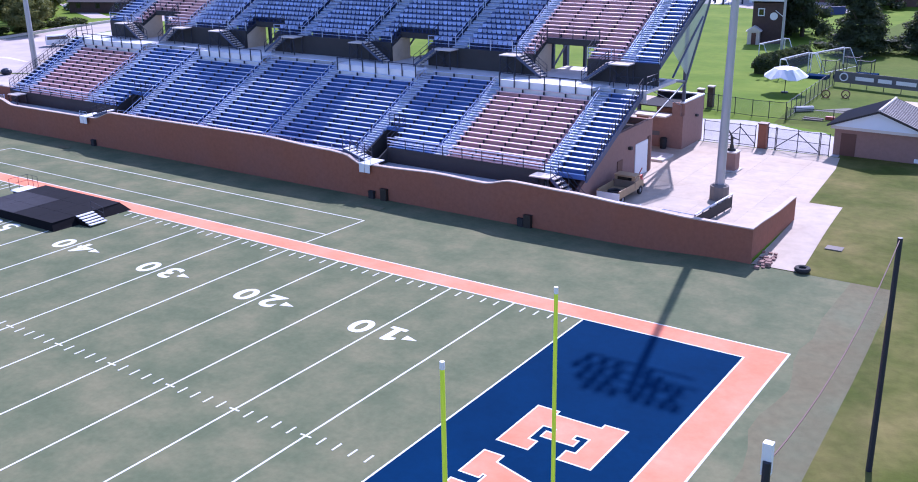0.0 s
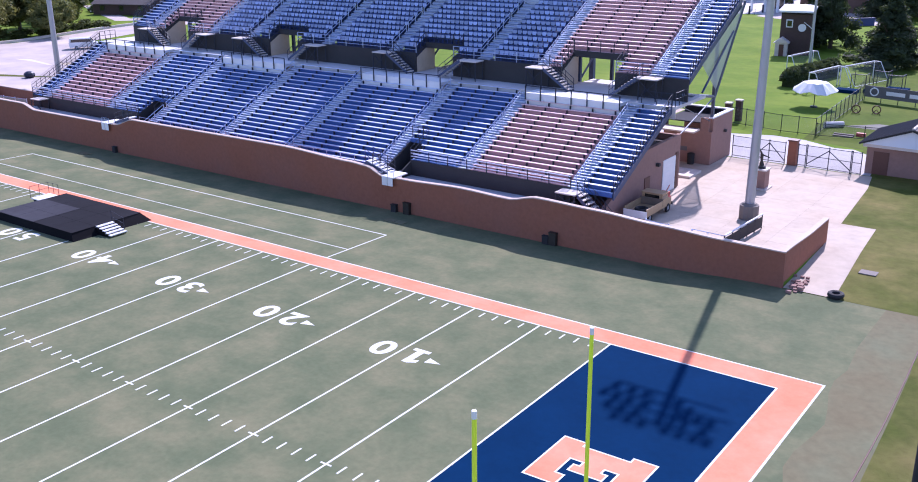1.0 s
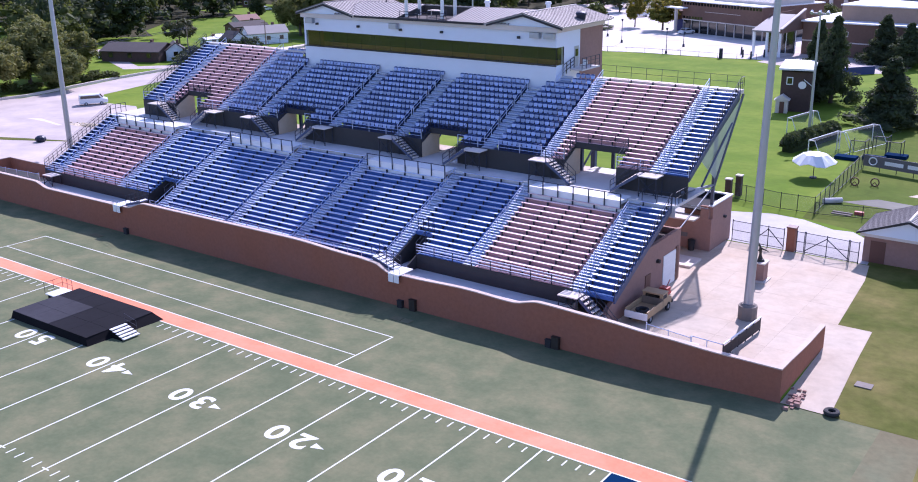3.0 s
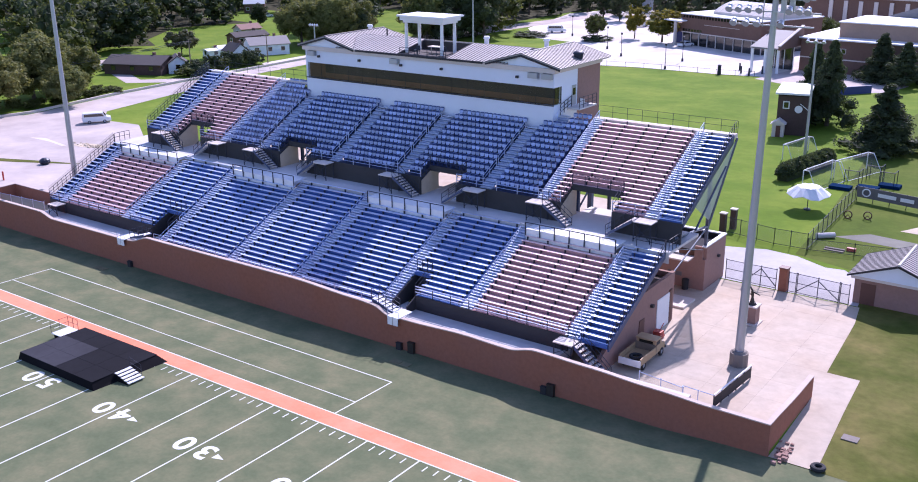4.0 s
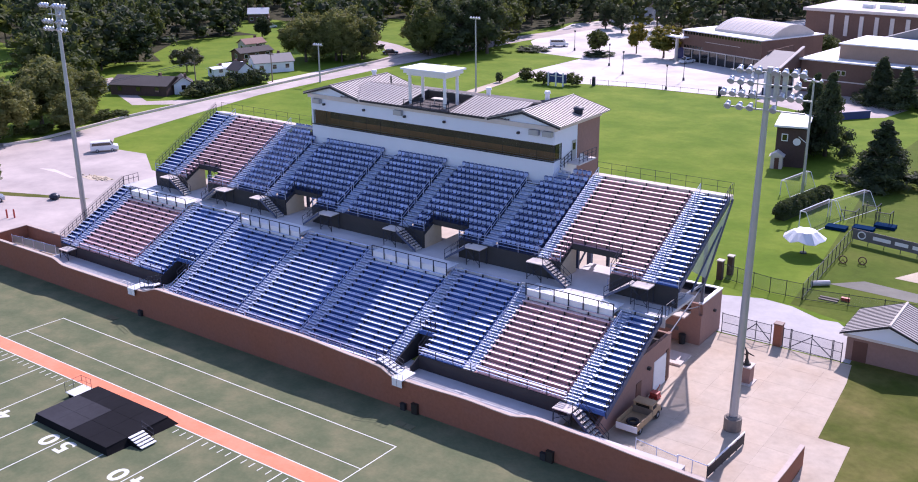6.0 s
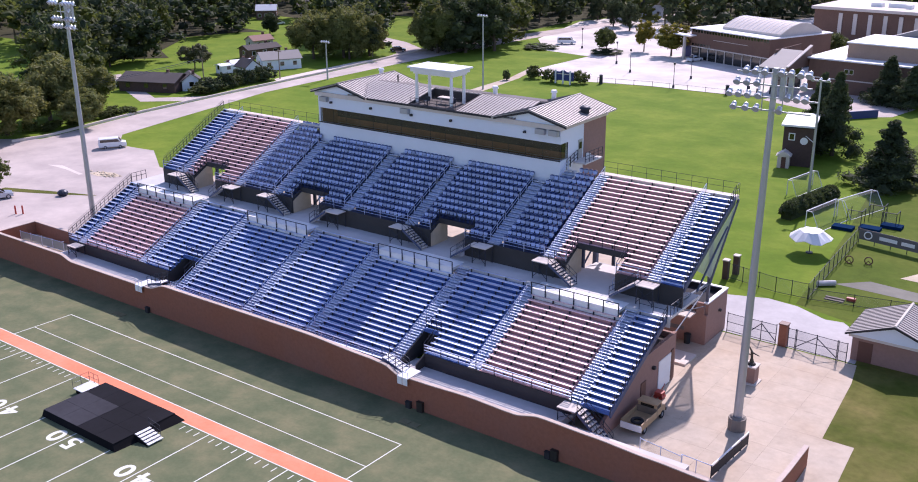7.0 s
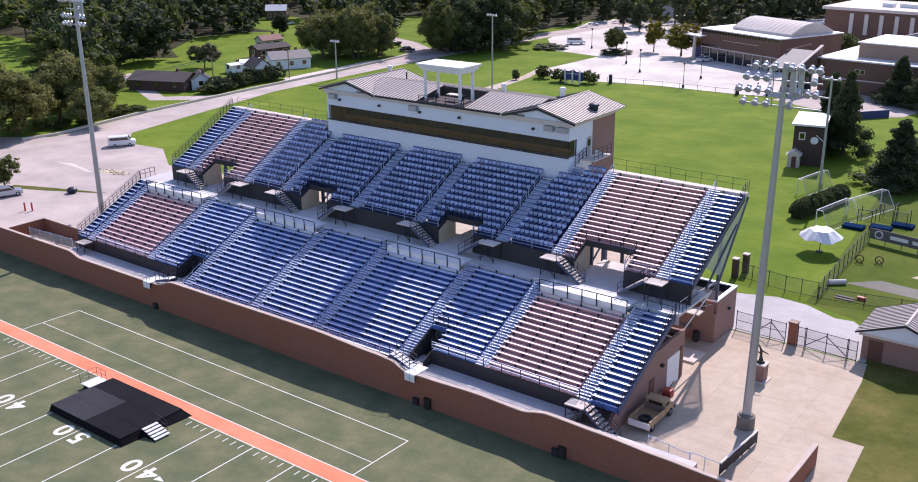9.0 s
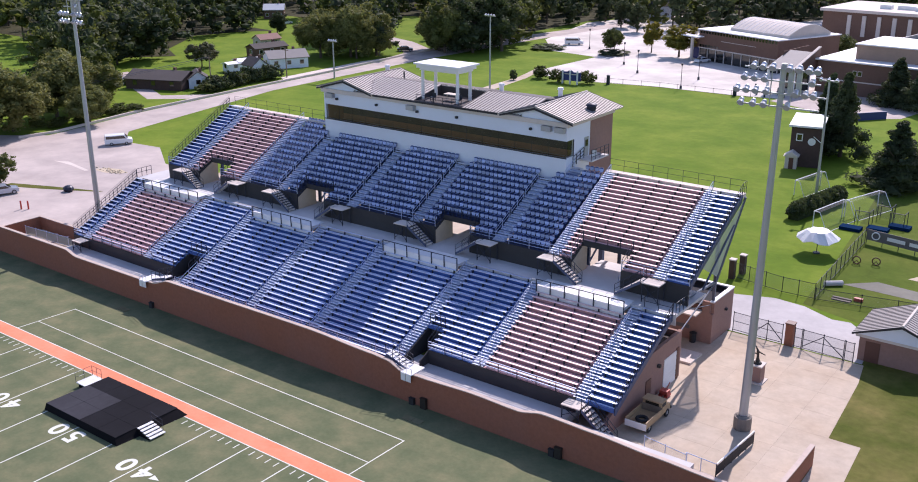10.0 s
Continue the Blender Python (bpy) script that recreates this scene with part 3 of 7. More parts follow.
WX = [-130 + 135.1 * k / 270 for k in range(271)]
front_wall = setting("wall_south", walled(WX, 13.7, 14.05, wall_top, lambda x: -0.6, 0), BRICK, "long red-brown brick wall with a curving top edge", "wall")
part("coping", walled(WX, 13.7, 14.05, lambda x: wall_top(x) + 0.08, lambda x: wall_top(x) + 0.001, 0.015), COPING, front_wall, "pale coping")
side_top = lambda y: 2.36 - 0.24 * ease((y - 14) / 6)
side = Shape()
cope = Shape()
for k in range(20):
    ya, yb = 14.06 + k * 0.455, 14.06 + (k + 1) * 0.455
    for sh, x0, x1, z0, dz in ((side, 4.75, 5.1, None, 0), (cope, 4.735, 5.115, 0.001, 0.08)):
        b = (0.0, 0.0) if z0 is None else (side_top(ya) + z0, side_top(yb) + z0)
        t = (side_top(ya) + dz, side_top(yb) + dz)
        sh.add([(x0, ya, b[0]), (x1, ya, b[0]), (x1, yb, b[1]), (x0, yb, b[1]), (x0, ya, t[0]), (x1, ya, t[0]), (x1, yb, t[1]), (x0, yb, t[1])],
               [(0, 1, 5, 4), (1, 2, 6, 5), (2, 3, 7, 6), (3, 0, 4, 7), (4, 5, 6, 7), (3, 2, 1, 0)])
side_wall = setting("wall_east", side, BRICK, "brick end wall of the plaza", "wall")
part("coping", cope, COPING, side_wall, "pale coping")
pit = setting("wall_ramp", Shape().box(-93.4, -84.0, 19.5, 19.85, 0, 2.66).box(-93.4, -93.05, 14.06, 19.499, 0, 2.66), BRICK, "brick wall round the entrance ramp", "wall")
part("coping", Shape().box(-93.42, -83.98, 19.48, 19.87, 2.661, 2.74).box(-93.42, -93.03, 14.06, 19.479, 2.661, 2.74), COPING, pit, "pale coping")
patch("ramp_floor", [(-93.04, 14.06), (-82.51, 14.06), (-82.51, 19.49), (-93.04, 19.49)], CONCRETE, 0.02, "pale concrete floor of the entrance ramp", "pavement", 1.0)

# walkway between the brick wall and the stand
setting("walkway", Shape().box(-82.5, -12.6, 14.06, 18.6, 1.0, 1.65).box(-12.599, -1.5, 14.06, 16.15, GZ, 1.65), DECK, "grey concrete walkway behind the brick wall", "walkway")


def wall_box(x, tall, wide, mat, label, category):
    sh = Shape().box(x - wide / 2, x + wide / 2, 13.38, 13.69, -0.31, tall - 0.31).box(x - wide / 2 - 0.03, x + wide / 2 + 0.03, 13.35, 13.69, tall - 0.31, tall - 0.27)
    return tagged(part("equipment_box", sh, mat), label, category)


for x in (-26.4, -12.2, -62.6):
    wall_box(x, 0.6, 0.5, RUBBER, "small black equipment box at the foot of the brick wall", "equipment box")
for x in (-25.1, -11.6):
    wall_box(x, 0.95, 0.6, BRONZE, "tall dark cabinet at the foot of the brick wall", "cabinet")
tagged(part("floor_mat", Shape().box(-25.5, -24.55, 11.0, 11.75, -0.24, -0.20).box(-24.5, -23.6, 11.0, 11.75, -0.24, -0.20), APRON), "pale green flat mat lying on the turf", "mat")
tagged(part("floor_mat", Shape().box(-65.4, -64.6, 11.0, 11.75, -0.24, -0.20).box(-64.55, -63.8, 11.0, 11.75, -0.24, -0.20), APRON), "pale green flat mat lying on the turf", "mat")

# ---- stands ----
LOW_PITCH, HIGH_PITCH = (0.566, 0.283), (0.522, 0.28)
CHAIR_RUN, CHAIR_RISE = 0.77, 0.385


def stepped(x0, x1, y0, z0, i0, i1, thick, run, rise):
    """Treads and risers as one folded solid. Row i has its bench top at y0 + run i, z0 + rise i."""
    up, low = [(y0 + run * i0 - 0.40, z0 + rise * (i0 - 1) - 0.43)], [(y0 + run * i0 - 0.37, z0 + rise * (i0 - 1) - 0.43)]
    for i in range(i0, i1 + 1):
        ya, yb, zt = y0 + run * i - 0.40, y0 + run * (i + 1) - 0.40, z0 + rise * i - 0.43
        up += [(ya, zt), (yb, zt)]
        low += [(ya + 0.03, zt - thick), (yb + 0.03, zt - thick)]
    return Shape().prism(up + low[::-1], "x", x0, x1)


def rail_run(a, b, height, mat, parent, n_posts, bars=(1.0, 0.55), r=0.035, name="railing", label=""):
    """A railing from a to b: posts and level or sloping bars in one mesh."""
    a, b = Vector(a), Vector(b)
    sh = Shape()
    for k in range(n_posts):
        p = a.lerp(b, k / (n_posts - 1))
        sh.rod(p, p + Vector((0, 0, height)), r, n=6)
    for f in bars:
        sh.rod(a + Vector((0, 0, height * f)), b + Vector((0, 0, height * f)), r * 0.8, n=6)
    return part(name, sh, mat, parent, label)


BRACKET = Shape().box(-0.03, 0.03, -0.10, 0.08, -0.43, -0.078).mesh("bracket", RAIL_DARK)


def seating(x0, x1, y0, z0, i0, i1, style, holes=(), label="", tall=None, pitch=LOW_PITCH):
    """One block of seats between two aisles. holes: (xa, xb, rows) left out at the front. tall: a last row for x beyond a line."""
    coral = style == "coral"
    run, rise = (CHAIR_RUN, CHAIR_RISE) if style == "chairs" else pitch
    sec = thing("seating_section", ((x0 + x1) / 2, y0 + run * i0, z0 + rise * i0 - 0.5), label, "bleachers", "seating sections of the stand")
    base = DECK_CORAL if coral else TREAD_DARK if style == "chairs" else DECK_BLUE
    spans = {}
    for i in range(i0, i1 + 1):
        cuts = [(xa, xb) for xa, xb, n in holes if i < n]
        left, out = x0, []
        for xa, xb in cuts:
            out.append((left, xa))
            left = xb
        out.append((left, x1))
        if tall and i > tall[1]:
            out = [(tall[0], x1)]
        for s in out:
            if s[1] - s[0] > 0.4:
                spans.setdefault(s, []).append(i)
    for (xa, xb), rows in spans.items():
        lap = 0.06 if style == "chairs" else 0.0
        part("deck", stepped(xa - lap, xb + lap, y0, z0, rows[0], rows[-1], 0.06, run, rise), base, sec)
        if style == "chairs":
            n = int((xb - xa - 0.1) / 0.53)
            gap = (xb - xa - n * 0.53) / 2
            for i in rows:
                for k in range(n):
                    ob = new("stadium_chair", CHAIR_MESH)
                    ob.parent = sec
                    ob.matrix_parent_inverse = Matrix.Translation(-sec.location)
                    ob.matrix_basis = pose(xa + gap + 0.53 * (k + 0.5), y0 + run * i + rnd.uniform(-0.01, 0.01), z0 + rise * i - 0.43, rnd.uniform(-2, 2), 0, rnd.uniform(-3, 3))
            continue
        w = xb - xa - 0.10
        plank = Shape().box(-w / 2, w / 2, -0.105, 0.105, -0.04, 0)
        me = plank.mesh("bench", BENCH_CORAL if coral else BENCH_BLUE)
        n = max(2, int(w / 1.9) + 1)
        foot = Shape().box(-w / 2, w / 2, -0.17, -0.03, -0.428, -0.385).mesh("footboard", TREAD_CORAL if coral else TREAD_BLUE)
        for i in rows:
            for name, data, dx in [("bench", me, 0.0), ("footboard", foot, 0.0)] + [("bracket", BRACKET, -w / 2 + 0.25 + (w - 0.5) * k / (n - 1)) for k in range(n)]:
                ob = new(name, data)
                ob.parent = sec
                ob.matrix_parent_inverse = Matrix.Translation(-sec.location)
                ob.location = ((xa + xb) / 2 + dx, y0 + run * i, z0 + rise * i)
    return sec


# one chair: a tilted shell with a rounded back, a raised seat and a foot
def chair_mesh():
    sh = Shape()
    prof = [(0.05, 0.44), (0.06, 0.52), (0.085, 0.64), (0.11, 0.75), (0.13, 0.83), (0.14, 0.87)]
    half = [0.15, 0.21, 0.24, 0.245, 0.21, 0.13]
    front, back = [], []
    for (y, z), h in zip(prof, half):
        front += [(-h, y + 0.02, z), (0, y + 0.075, z), (h, y + 0.02, z)]
        back += [(-h, y + 0.08, z), (0, y + 0.12, z), (h, y + 0.08, z)]
    k, top = len(front), len(front) - 3
    faces = []
    for r in range(len(prof) - 1):
        for c in range(2):
            a = r * 3 + c
            faces += [(a, a + 1, a + 4, a + 3)]
    shell = len(faces)
    for r in range(len(prof) - 1):
        for c in range(2):
            a = r * 3 + c
            faces += [(k + a + 1, k + a, k + a + 3, k + a + 4)]
        a = r * 3
        faces += [(a, a + 3, k + a + 3, k + a), (a + 2, k + a + 2, k + a + 5, a + 5)]
    faces += [(top, top + 1, k + top + 1, k + top), (top + 1, top + 2, k + top + 2, k + top + 1), (0, k, k + 1, 1), (1, k + 1, k + 2, 2)]
    pan = len(faces)
    sh.add(front + back, faces)
    sh.add([(-0.19, -0.22, 0.45), (0.19, -0.22, 0.45), (0.2, 0.06, 0.40), (-0.2, 0.06, 0.40), (-0.19, -0.20, 0.39), (0.19, -0.20, 0.39), (0.2, 0.06, 0.35), (-0.2, 0.06, 0.35)],
           [(0, 1, 2, 3), (7, 6, 5, 4), (0, 4, 5, 1), (1, 5, 6, 2), (2, 6, 7, 3), (3, 7, 4, 0)])
    sh.box(-0.03, 0.03, -0.02, 0.08, 0, 0.36)
    me = sh.mesh("stadium_chair", SEAT)
    me.materials.append(SEAT_LIT)
    # highlights painted on: shell front and pan pale, rim and rest navy
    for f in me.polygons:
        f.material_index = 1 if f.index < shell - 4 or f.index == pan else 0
    return me


CHAIR_MESH = chair_mesh()


def aisle(x, w, y0, z0, i0, i1, label="galvanised aisle steps with a double handrail", rail=0.0, pitch=LOW_PITCH):
    run, rise = pitch
    ob = thing("aisle_steps", (x, y0 + run * i0, z0 + rise * i0 - 0.5), label, "steps", "aisle steps of the stand")
    part("stringer", stepped(x - w / 2 + 0.02, x + w / 2 - 0.02, y0, z0, i0, i1, 0.06, run, rise), AISLE, ob)
    step = Shape().box(-w / 2 + 0.06, w / 2 - 0.06, -0.14, 0.14, -0.03, 0).box(-w / 2 + 0.1, w / 2 - 0.1, 0.08, 0.13, -0.15, -0.031)
    me = step.mesh("step", STEP_METAL)
    for i in range(i0, i1 + 1):
        for h in (0, 1):
            s = new("step", me)
            s.parent = ob
            s.matrix_parent_inverse = Matrix.Translation(-ob.location)
            s.location = (x, y0 + run * (i + h / 2) - 0.20, z0 + rise * (i + h / 2) - 0.375)
    rows, k = i1 - i0 + 1, 0
    while k < rows - 2:
        m = min(5, rows - k)
        a = Vector((x + rail, y0 + run * (i0 + k) + 0.05, z0 + rise * (i0 + k) - 0.35))
        b = Vector((x + rail, y0 + run * (i0 + k + m - 1) + 0.25, z0 + rise * (i0 + k + m - 1) - 0.25))
        rail_run(a, b, 0.92, RAIL_PALE, ob, 3, (1.0, 0.62), 0.035, "handrail")
        k += m
    return ob


LY, LZ0, UY, UZ0 = 18.0, 3.40, 30.2, 10.2
L_AISLES = [-80.1, -68.5, -60.3, -49.8, -40.85, -30.2, -22.4, -12.25]
U_AISLES = [-75.5, -65.4, -59.6, -48.7, -39.8, -29.3, -22.35, -11.6]
LEFT_L, RIGHT_L, LEFT_U, RIGHT_U = -82.5, -8.95, -79.0, -8.65
AW = 1.25
BLUE_LABEL = "aluminium bench rows on blue painted treads"
CORAL_LABEL = "faded coral orange bench rows on stepped treads"
L_STYLE = ["blue", "coral", "blue", "blue", "blue", "blue", "blue", "coral", "blue"]
edges = [LEFT_L - AW / 2] + L_AISLES + [RIGHT_L + AW / 2]
for k, style in enumerate(L_STYLE):
    x0, x1 = edges[k] + AW / 2, edges[k + 1] - AW / 2
    low = -4 if 3 <= k <= 5 else 0
    holes = {2: ((-63.6, x1, 4),), 6: ((x0, -27.8, 4),)}.get(k, ())
    seating(x0, x1, LY, LZ0, low, 14 if k % 2 else 16, style, holes, CORAL_LABEL if style == "coral" else BLUE_LABEL)
for k, x in enumerate(L_AISLES):
    aisle(x, AW, LY, LZ0, -4 if 2 <= k <= 5 else 0, 16)
U_STYLE = ["blue", "coral", "chairs", "chairs", "chairs", "chairs", "chairs", "coral", "blue"]
WIDE_AISLES = (2, 3, 4, 5)
UTOP = UY + HIGH_PITCH[0] * 20
VOMS = {1: (-73.2, -69.2), 3: (-56.2, -52.0), 5: (-36.4, -32.0), 7: (-20.4, -15.2)}
edges = [LEFT_U - AW / 2] + U_AISLES + [RIGHT_U + AW / 2]
for k, style in enumerate(U_STYLE):
    x0 = edges[k] + (1.4 if k - 1 in WIDE_AISLES else AW / 2)
    x1 = edges[k + 1] - (0.1 if k in WIDE_AISLES else AW / 2)
    last = 11 if style == "chairs" else 19
    holes = ((*VOMS[k], 2 if style == "chairs" else 4),) if k in VOMS else ()
    tall = None
    if k == 6:
        last, tall = 13, (-25.4, 11)
    label = {"coral": CORAL_LABEL, "blue": BLUE_LABEL, "chairs": "rows of blue plastic stadium chairs on stepped treads"}[style]
    if k == 2:
        seating(x0, x1, UY, UZ0, 0, 11, style, holes, label)
        seating(x0, -61.2, UY, UZ0, 12, 13, style, (), label)
    else:
        seating(x0, x1, UY, UZ0, 0, last, style, holes, label, tall, HIGH_PITCH)
for k, x in enumerate(U_AISLES):
    if k in WIDE_AISLES:
        aisle(x + 0.65, 1.45, UY, UZ0, 0, 15, rail=-0.6, pitch=HIGH_PITCH)
    else:
        aisle(x, AW, UY, UZ0, 0, 19, pitch=HIGH_PITCH)

aisle(-26.05, 1.25, UY, UZ0, 16, 19, "steel steps up to the press box door", -0.5, HIGH_PITCH)

# walls, decks and frames of the stands
stand = thing("stand_frame", (-45, 26, GZ), "steel frame, decks and guard rails of the two-tier stand", "grandstand", "", "structure")
STRIPS = [(L_AISLES[k] + AW / 2, L_AISLES[k + 1] - AW / 2) for k in (0, 2, 4, 6)]
deck = Shape().box(LEFT_L, -8.6, 27.3, 33.4, 7.65, 7.9).box(LEFT_L, -8.6, 27.26, 27.299, 6.9, 7.9)
for xa, xb in STRIPS:
    deck.box(xa, xb, 26.15, 27.259, 7.65, 7.9).box(xa, xb, 26.1, 26.149, 6.9, 7.9)
part("concourse_deck", deck, DECK, stand, "pale grey concourse deck")
part("top_walk", Shape().box(LEFT_U, -60.5, UTOP - 0.38, UTOP + 0.55, 15.0, 15.38).box(-22.95, RIGHT_U, UTOP - 0.38, UTOP + 0.55, 15.0, 15.38), CAP, stand, "pale top walkway")
# dark front of the upper tier, left open at the passages
left = LEFT_U
panels = Shape()
for k in sorted(VOMS):
    panels.box(left, VOMS[k][0], 29.62, 29.78, 7.9, 9.72)
    left = VOMS[k][1]
panels.box(left, RIGHT_U, 29.62, 29.78, 7.9, 9.72)
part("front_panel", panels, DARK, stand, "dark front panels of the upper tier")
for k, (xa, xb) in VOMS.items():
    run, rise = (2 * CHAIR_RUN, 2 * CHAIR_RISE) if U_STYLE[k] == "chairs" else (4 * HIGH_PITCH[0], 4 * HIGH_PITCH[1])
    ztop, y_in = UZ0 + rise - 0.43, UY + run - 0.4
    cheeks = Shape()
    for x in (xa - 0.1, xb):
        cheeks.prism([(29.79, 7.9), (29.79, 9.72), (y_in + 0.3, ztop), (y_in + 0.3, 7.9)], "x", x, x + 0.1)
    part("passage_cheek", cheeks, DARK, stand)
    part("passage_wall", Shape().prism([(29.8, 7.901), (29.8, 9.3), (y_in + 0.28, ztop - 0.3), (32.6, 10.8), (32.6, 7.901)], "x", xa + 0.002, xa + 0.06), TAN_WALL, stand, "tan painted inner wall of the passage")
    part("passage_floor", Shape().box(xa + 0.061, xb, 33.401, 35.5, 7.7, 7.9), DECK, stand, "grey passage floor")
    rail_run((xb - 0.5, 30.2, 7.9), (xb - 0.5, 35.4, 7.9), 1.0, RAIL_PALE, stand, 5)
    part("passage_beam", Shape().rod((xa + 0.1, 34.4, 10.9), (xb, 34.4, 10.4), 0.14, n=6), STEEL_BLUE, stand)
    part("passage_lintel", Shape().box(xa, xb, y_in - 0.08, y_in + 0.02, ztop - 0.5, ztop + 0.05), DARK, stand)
    rail_run((xa, y_in - 0.05, ztop), (xb, y_in - 0.05, ztop), 1.0, RAIL_DARK, stand, 5)
    for x in (xa, xb):
        rail_run((x, 29.8, 9.75), (x, y_in, ztop), 1.0, RAIL_DARK, stand, 3)
# guard rails along the front and back of both tiers
left = LEFT_U
for k in sorted(VOMS):
    rail_run((left, 29.72, 9.72), (VOMS[k][0], 29.72, 9.72), 0.95, RAIL_PALE, stand, max(3, int((VOMS[k][0] - left) / 1.9)), (1.0, 0.66, 0.33))
    left = VOMS[k][1]
rail_run((left, 29.72, 9.72), (RIGHT_U, 29.72, 9.72), 0.95, RAIL_PALE, stand, 4, (1.0, 0.66, 0.33))
for xa, xb in STRIPS:
    rail_run((xa, 25.98, 7.3), (xb, 25.98, 7.3), 1.25, RAIL_DARK, stand, 7, (1.0,), 0.055, "back_railing")
    part("viewing_platform", Shape().box(xa, xb, 26.06, 28.0, 7.901, 7.94).box(xa, xb, 26.06, 26.099, 6.95, 7.9), WHITE_METAL, stand, "white painted viewing strip")
for xa, xb, y in ((LEFT_L, -63.6, 17.55), (-27.8, -12.5, 17.55)):
    part("front_wall", Shape().box(xa, xb, y, y + 0.12, 1.65, 2.97), DARK, stand, "dark front wall of the lower tier")
    n = int((xb - xa) / 1.7)
    rail_run((xa, y + 0.06, 2.97), (xb, y + 0.06, 2.97), 0.85, RAIL_DARK, stand, n, (), 0.045, "front_posts")
    bars = Shape()
    for z in (3.28, 3.55, 3.8):
        bars.box(xa, xb, y + 0.03, y + 0.09, z - 0.035, z + 0.035)
    part("front_bars", bars, RAIL_PALE, stand)
rail_run((-60.3, 15.15, 2.2), (-30.3, 15.15, 2.2), 1.1, RAIL_PALE, stand, 20, (1.0, 0.72), 0.03)
# sloping edge beams with their guard rails
for tag_x, y0, z0, n, (run, rise) in ((LEFT_L, LY, LZ0, 16, LOW_PITCH), (RIGHT_L, LY, LZ0, 16, LOW_PITCH), (LEFT_U, UY, UZ0, 19, HIGH_PITCH), (RIGHT_U, UY, UZ0, 19, HIGH_PITCH)):
    ya, yb, za, zb = y0 - 0.4, y0 + run * (n + 1) - 0.4, z0 - 0.43, z0 + rise * (n + 1) - 0.43
    part("edge_beam", Shape().prism([(ya, za + 0.05), (yb, zb + 0.05), (yb, zb - 0.45), (ya, za - 0.45)], "x", tag_x - 0.08, tag_x + 0.08), STEEL_BLUE, stand)
    rail_run((tag_x, ya, za), (tag_x, yb, zb), 1.1, RAIL_DARK, stand, n + 1, (1.0, 0.68, 0.36), 0.03)
    if tag_x < -50:
        part("edge_mesh", Shape().sheet([(tag_x - 0.05, ya, za), (tag_x - 0.05, yb, zb), (tag_x - 0.05, yb, zb + 1.4), (tag_x - 0.05, ya, za + 1.4)]), CHAIN, stand, "wire mesh on the guard rail")
rail_run((-8.65, 27.3, 7.9), (-8.65, 29.5, 7.9), 1.1, RAIL_DARK, stand, 4)
rail_run((-11.6, 27.35, 7.9), (RIGHT_L, 27.35, 7.9), 1.0, RAIL_DARK, stand, 3)
rail_run((LEFT_L, 27.3, 7.9), (LEFT_L, 29.5, 7.9), 1.1, RAIL_DARK, stand, 4)
rail_run((LEFT_U, UTOP + 0.5, 15.38), (-60.6, UTOP + 0.5, 15.38), 1.15, RAIL_DARK, stand, 10, (1.0, 0.5), 0.022)
rail_run((-22.9, UTOP + 0.5, 15.38), (RIGHT_U, UTOP + 0.5, 15.38), 1.15, RAIL_DARK, stand, 10, (1.0, 0.5), 0.022)
rail_run((RIGHT_U, UTOP - 0.36, 15.38), (RIGHT_U, UTOP + 0.5, 15.38), 1.15, RAIL_DARK, stand, 3, (1.0, 0.5), 0.022)
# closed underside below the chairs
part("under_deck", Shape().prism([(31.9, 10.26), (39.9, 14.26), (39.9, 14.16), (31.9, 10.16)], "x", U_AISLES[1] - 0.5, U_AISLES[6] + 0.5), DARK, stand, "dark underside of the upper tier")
# columns and rakers under the upper tier
for k in range(13):
    x = LEFT_U + 0.4 + (RIGHT_U - LEFT_U - 0.8) * k / 12
    if any(xa - 0.3 < x < xb + 0.3 for xa, xb in VOMS.values()):
        x = min((v for pair in VOMS.values() for v in (pair[0] - 0.35, pair[1] + 0.35)), key=lambda v: abs(v - x))
    if k < 12:
        part("column", Shape().box(x - 0.14, x + 0.14, 33.5, 33.8, GZ, 11.0), STEEL_BLUE, stand)
        part("column", Shape().box(x - 0.14, x + 0.14, 26.4, 26.7, GZ, 6.6), STEEL_BLUE, stand)
        part("column", Shape().box(x - 0.14, x + 0.14, 39.9, 40.2, GZ, 14.4), STEEL_BLUE, stand)
    part("raker", Shape().prism([(29.8, 9.2), (41.2, 14.9), (41.2, 14.4), (29.8, 8.7)], "x", x - 0.1, x + 0.1), STEEL_BLUE, stand)
    part("brace", Shape().rod((x, 33.7, 8.0), (x, 39.9, 12.5), 0.1, n=6), STEEL_BLUE, stand)
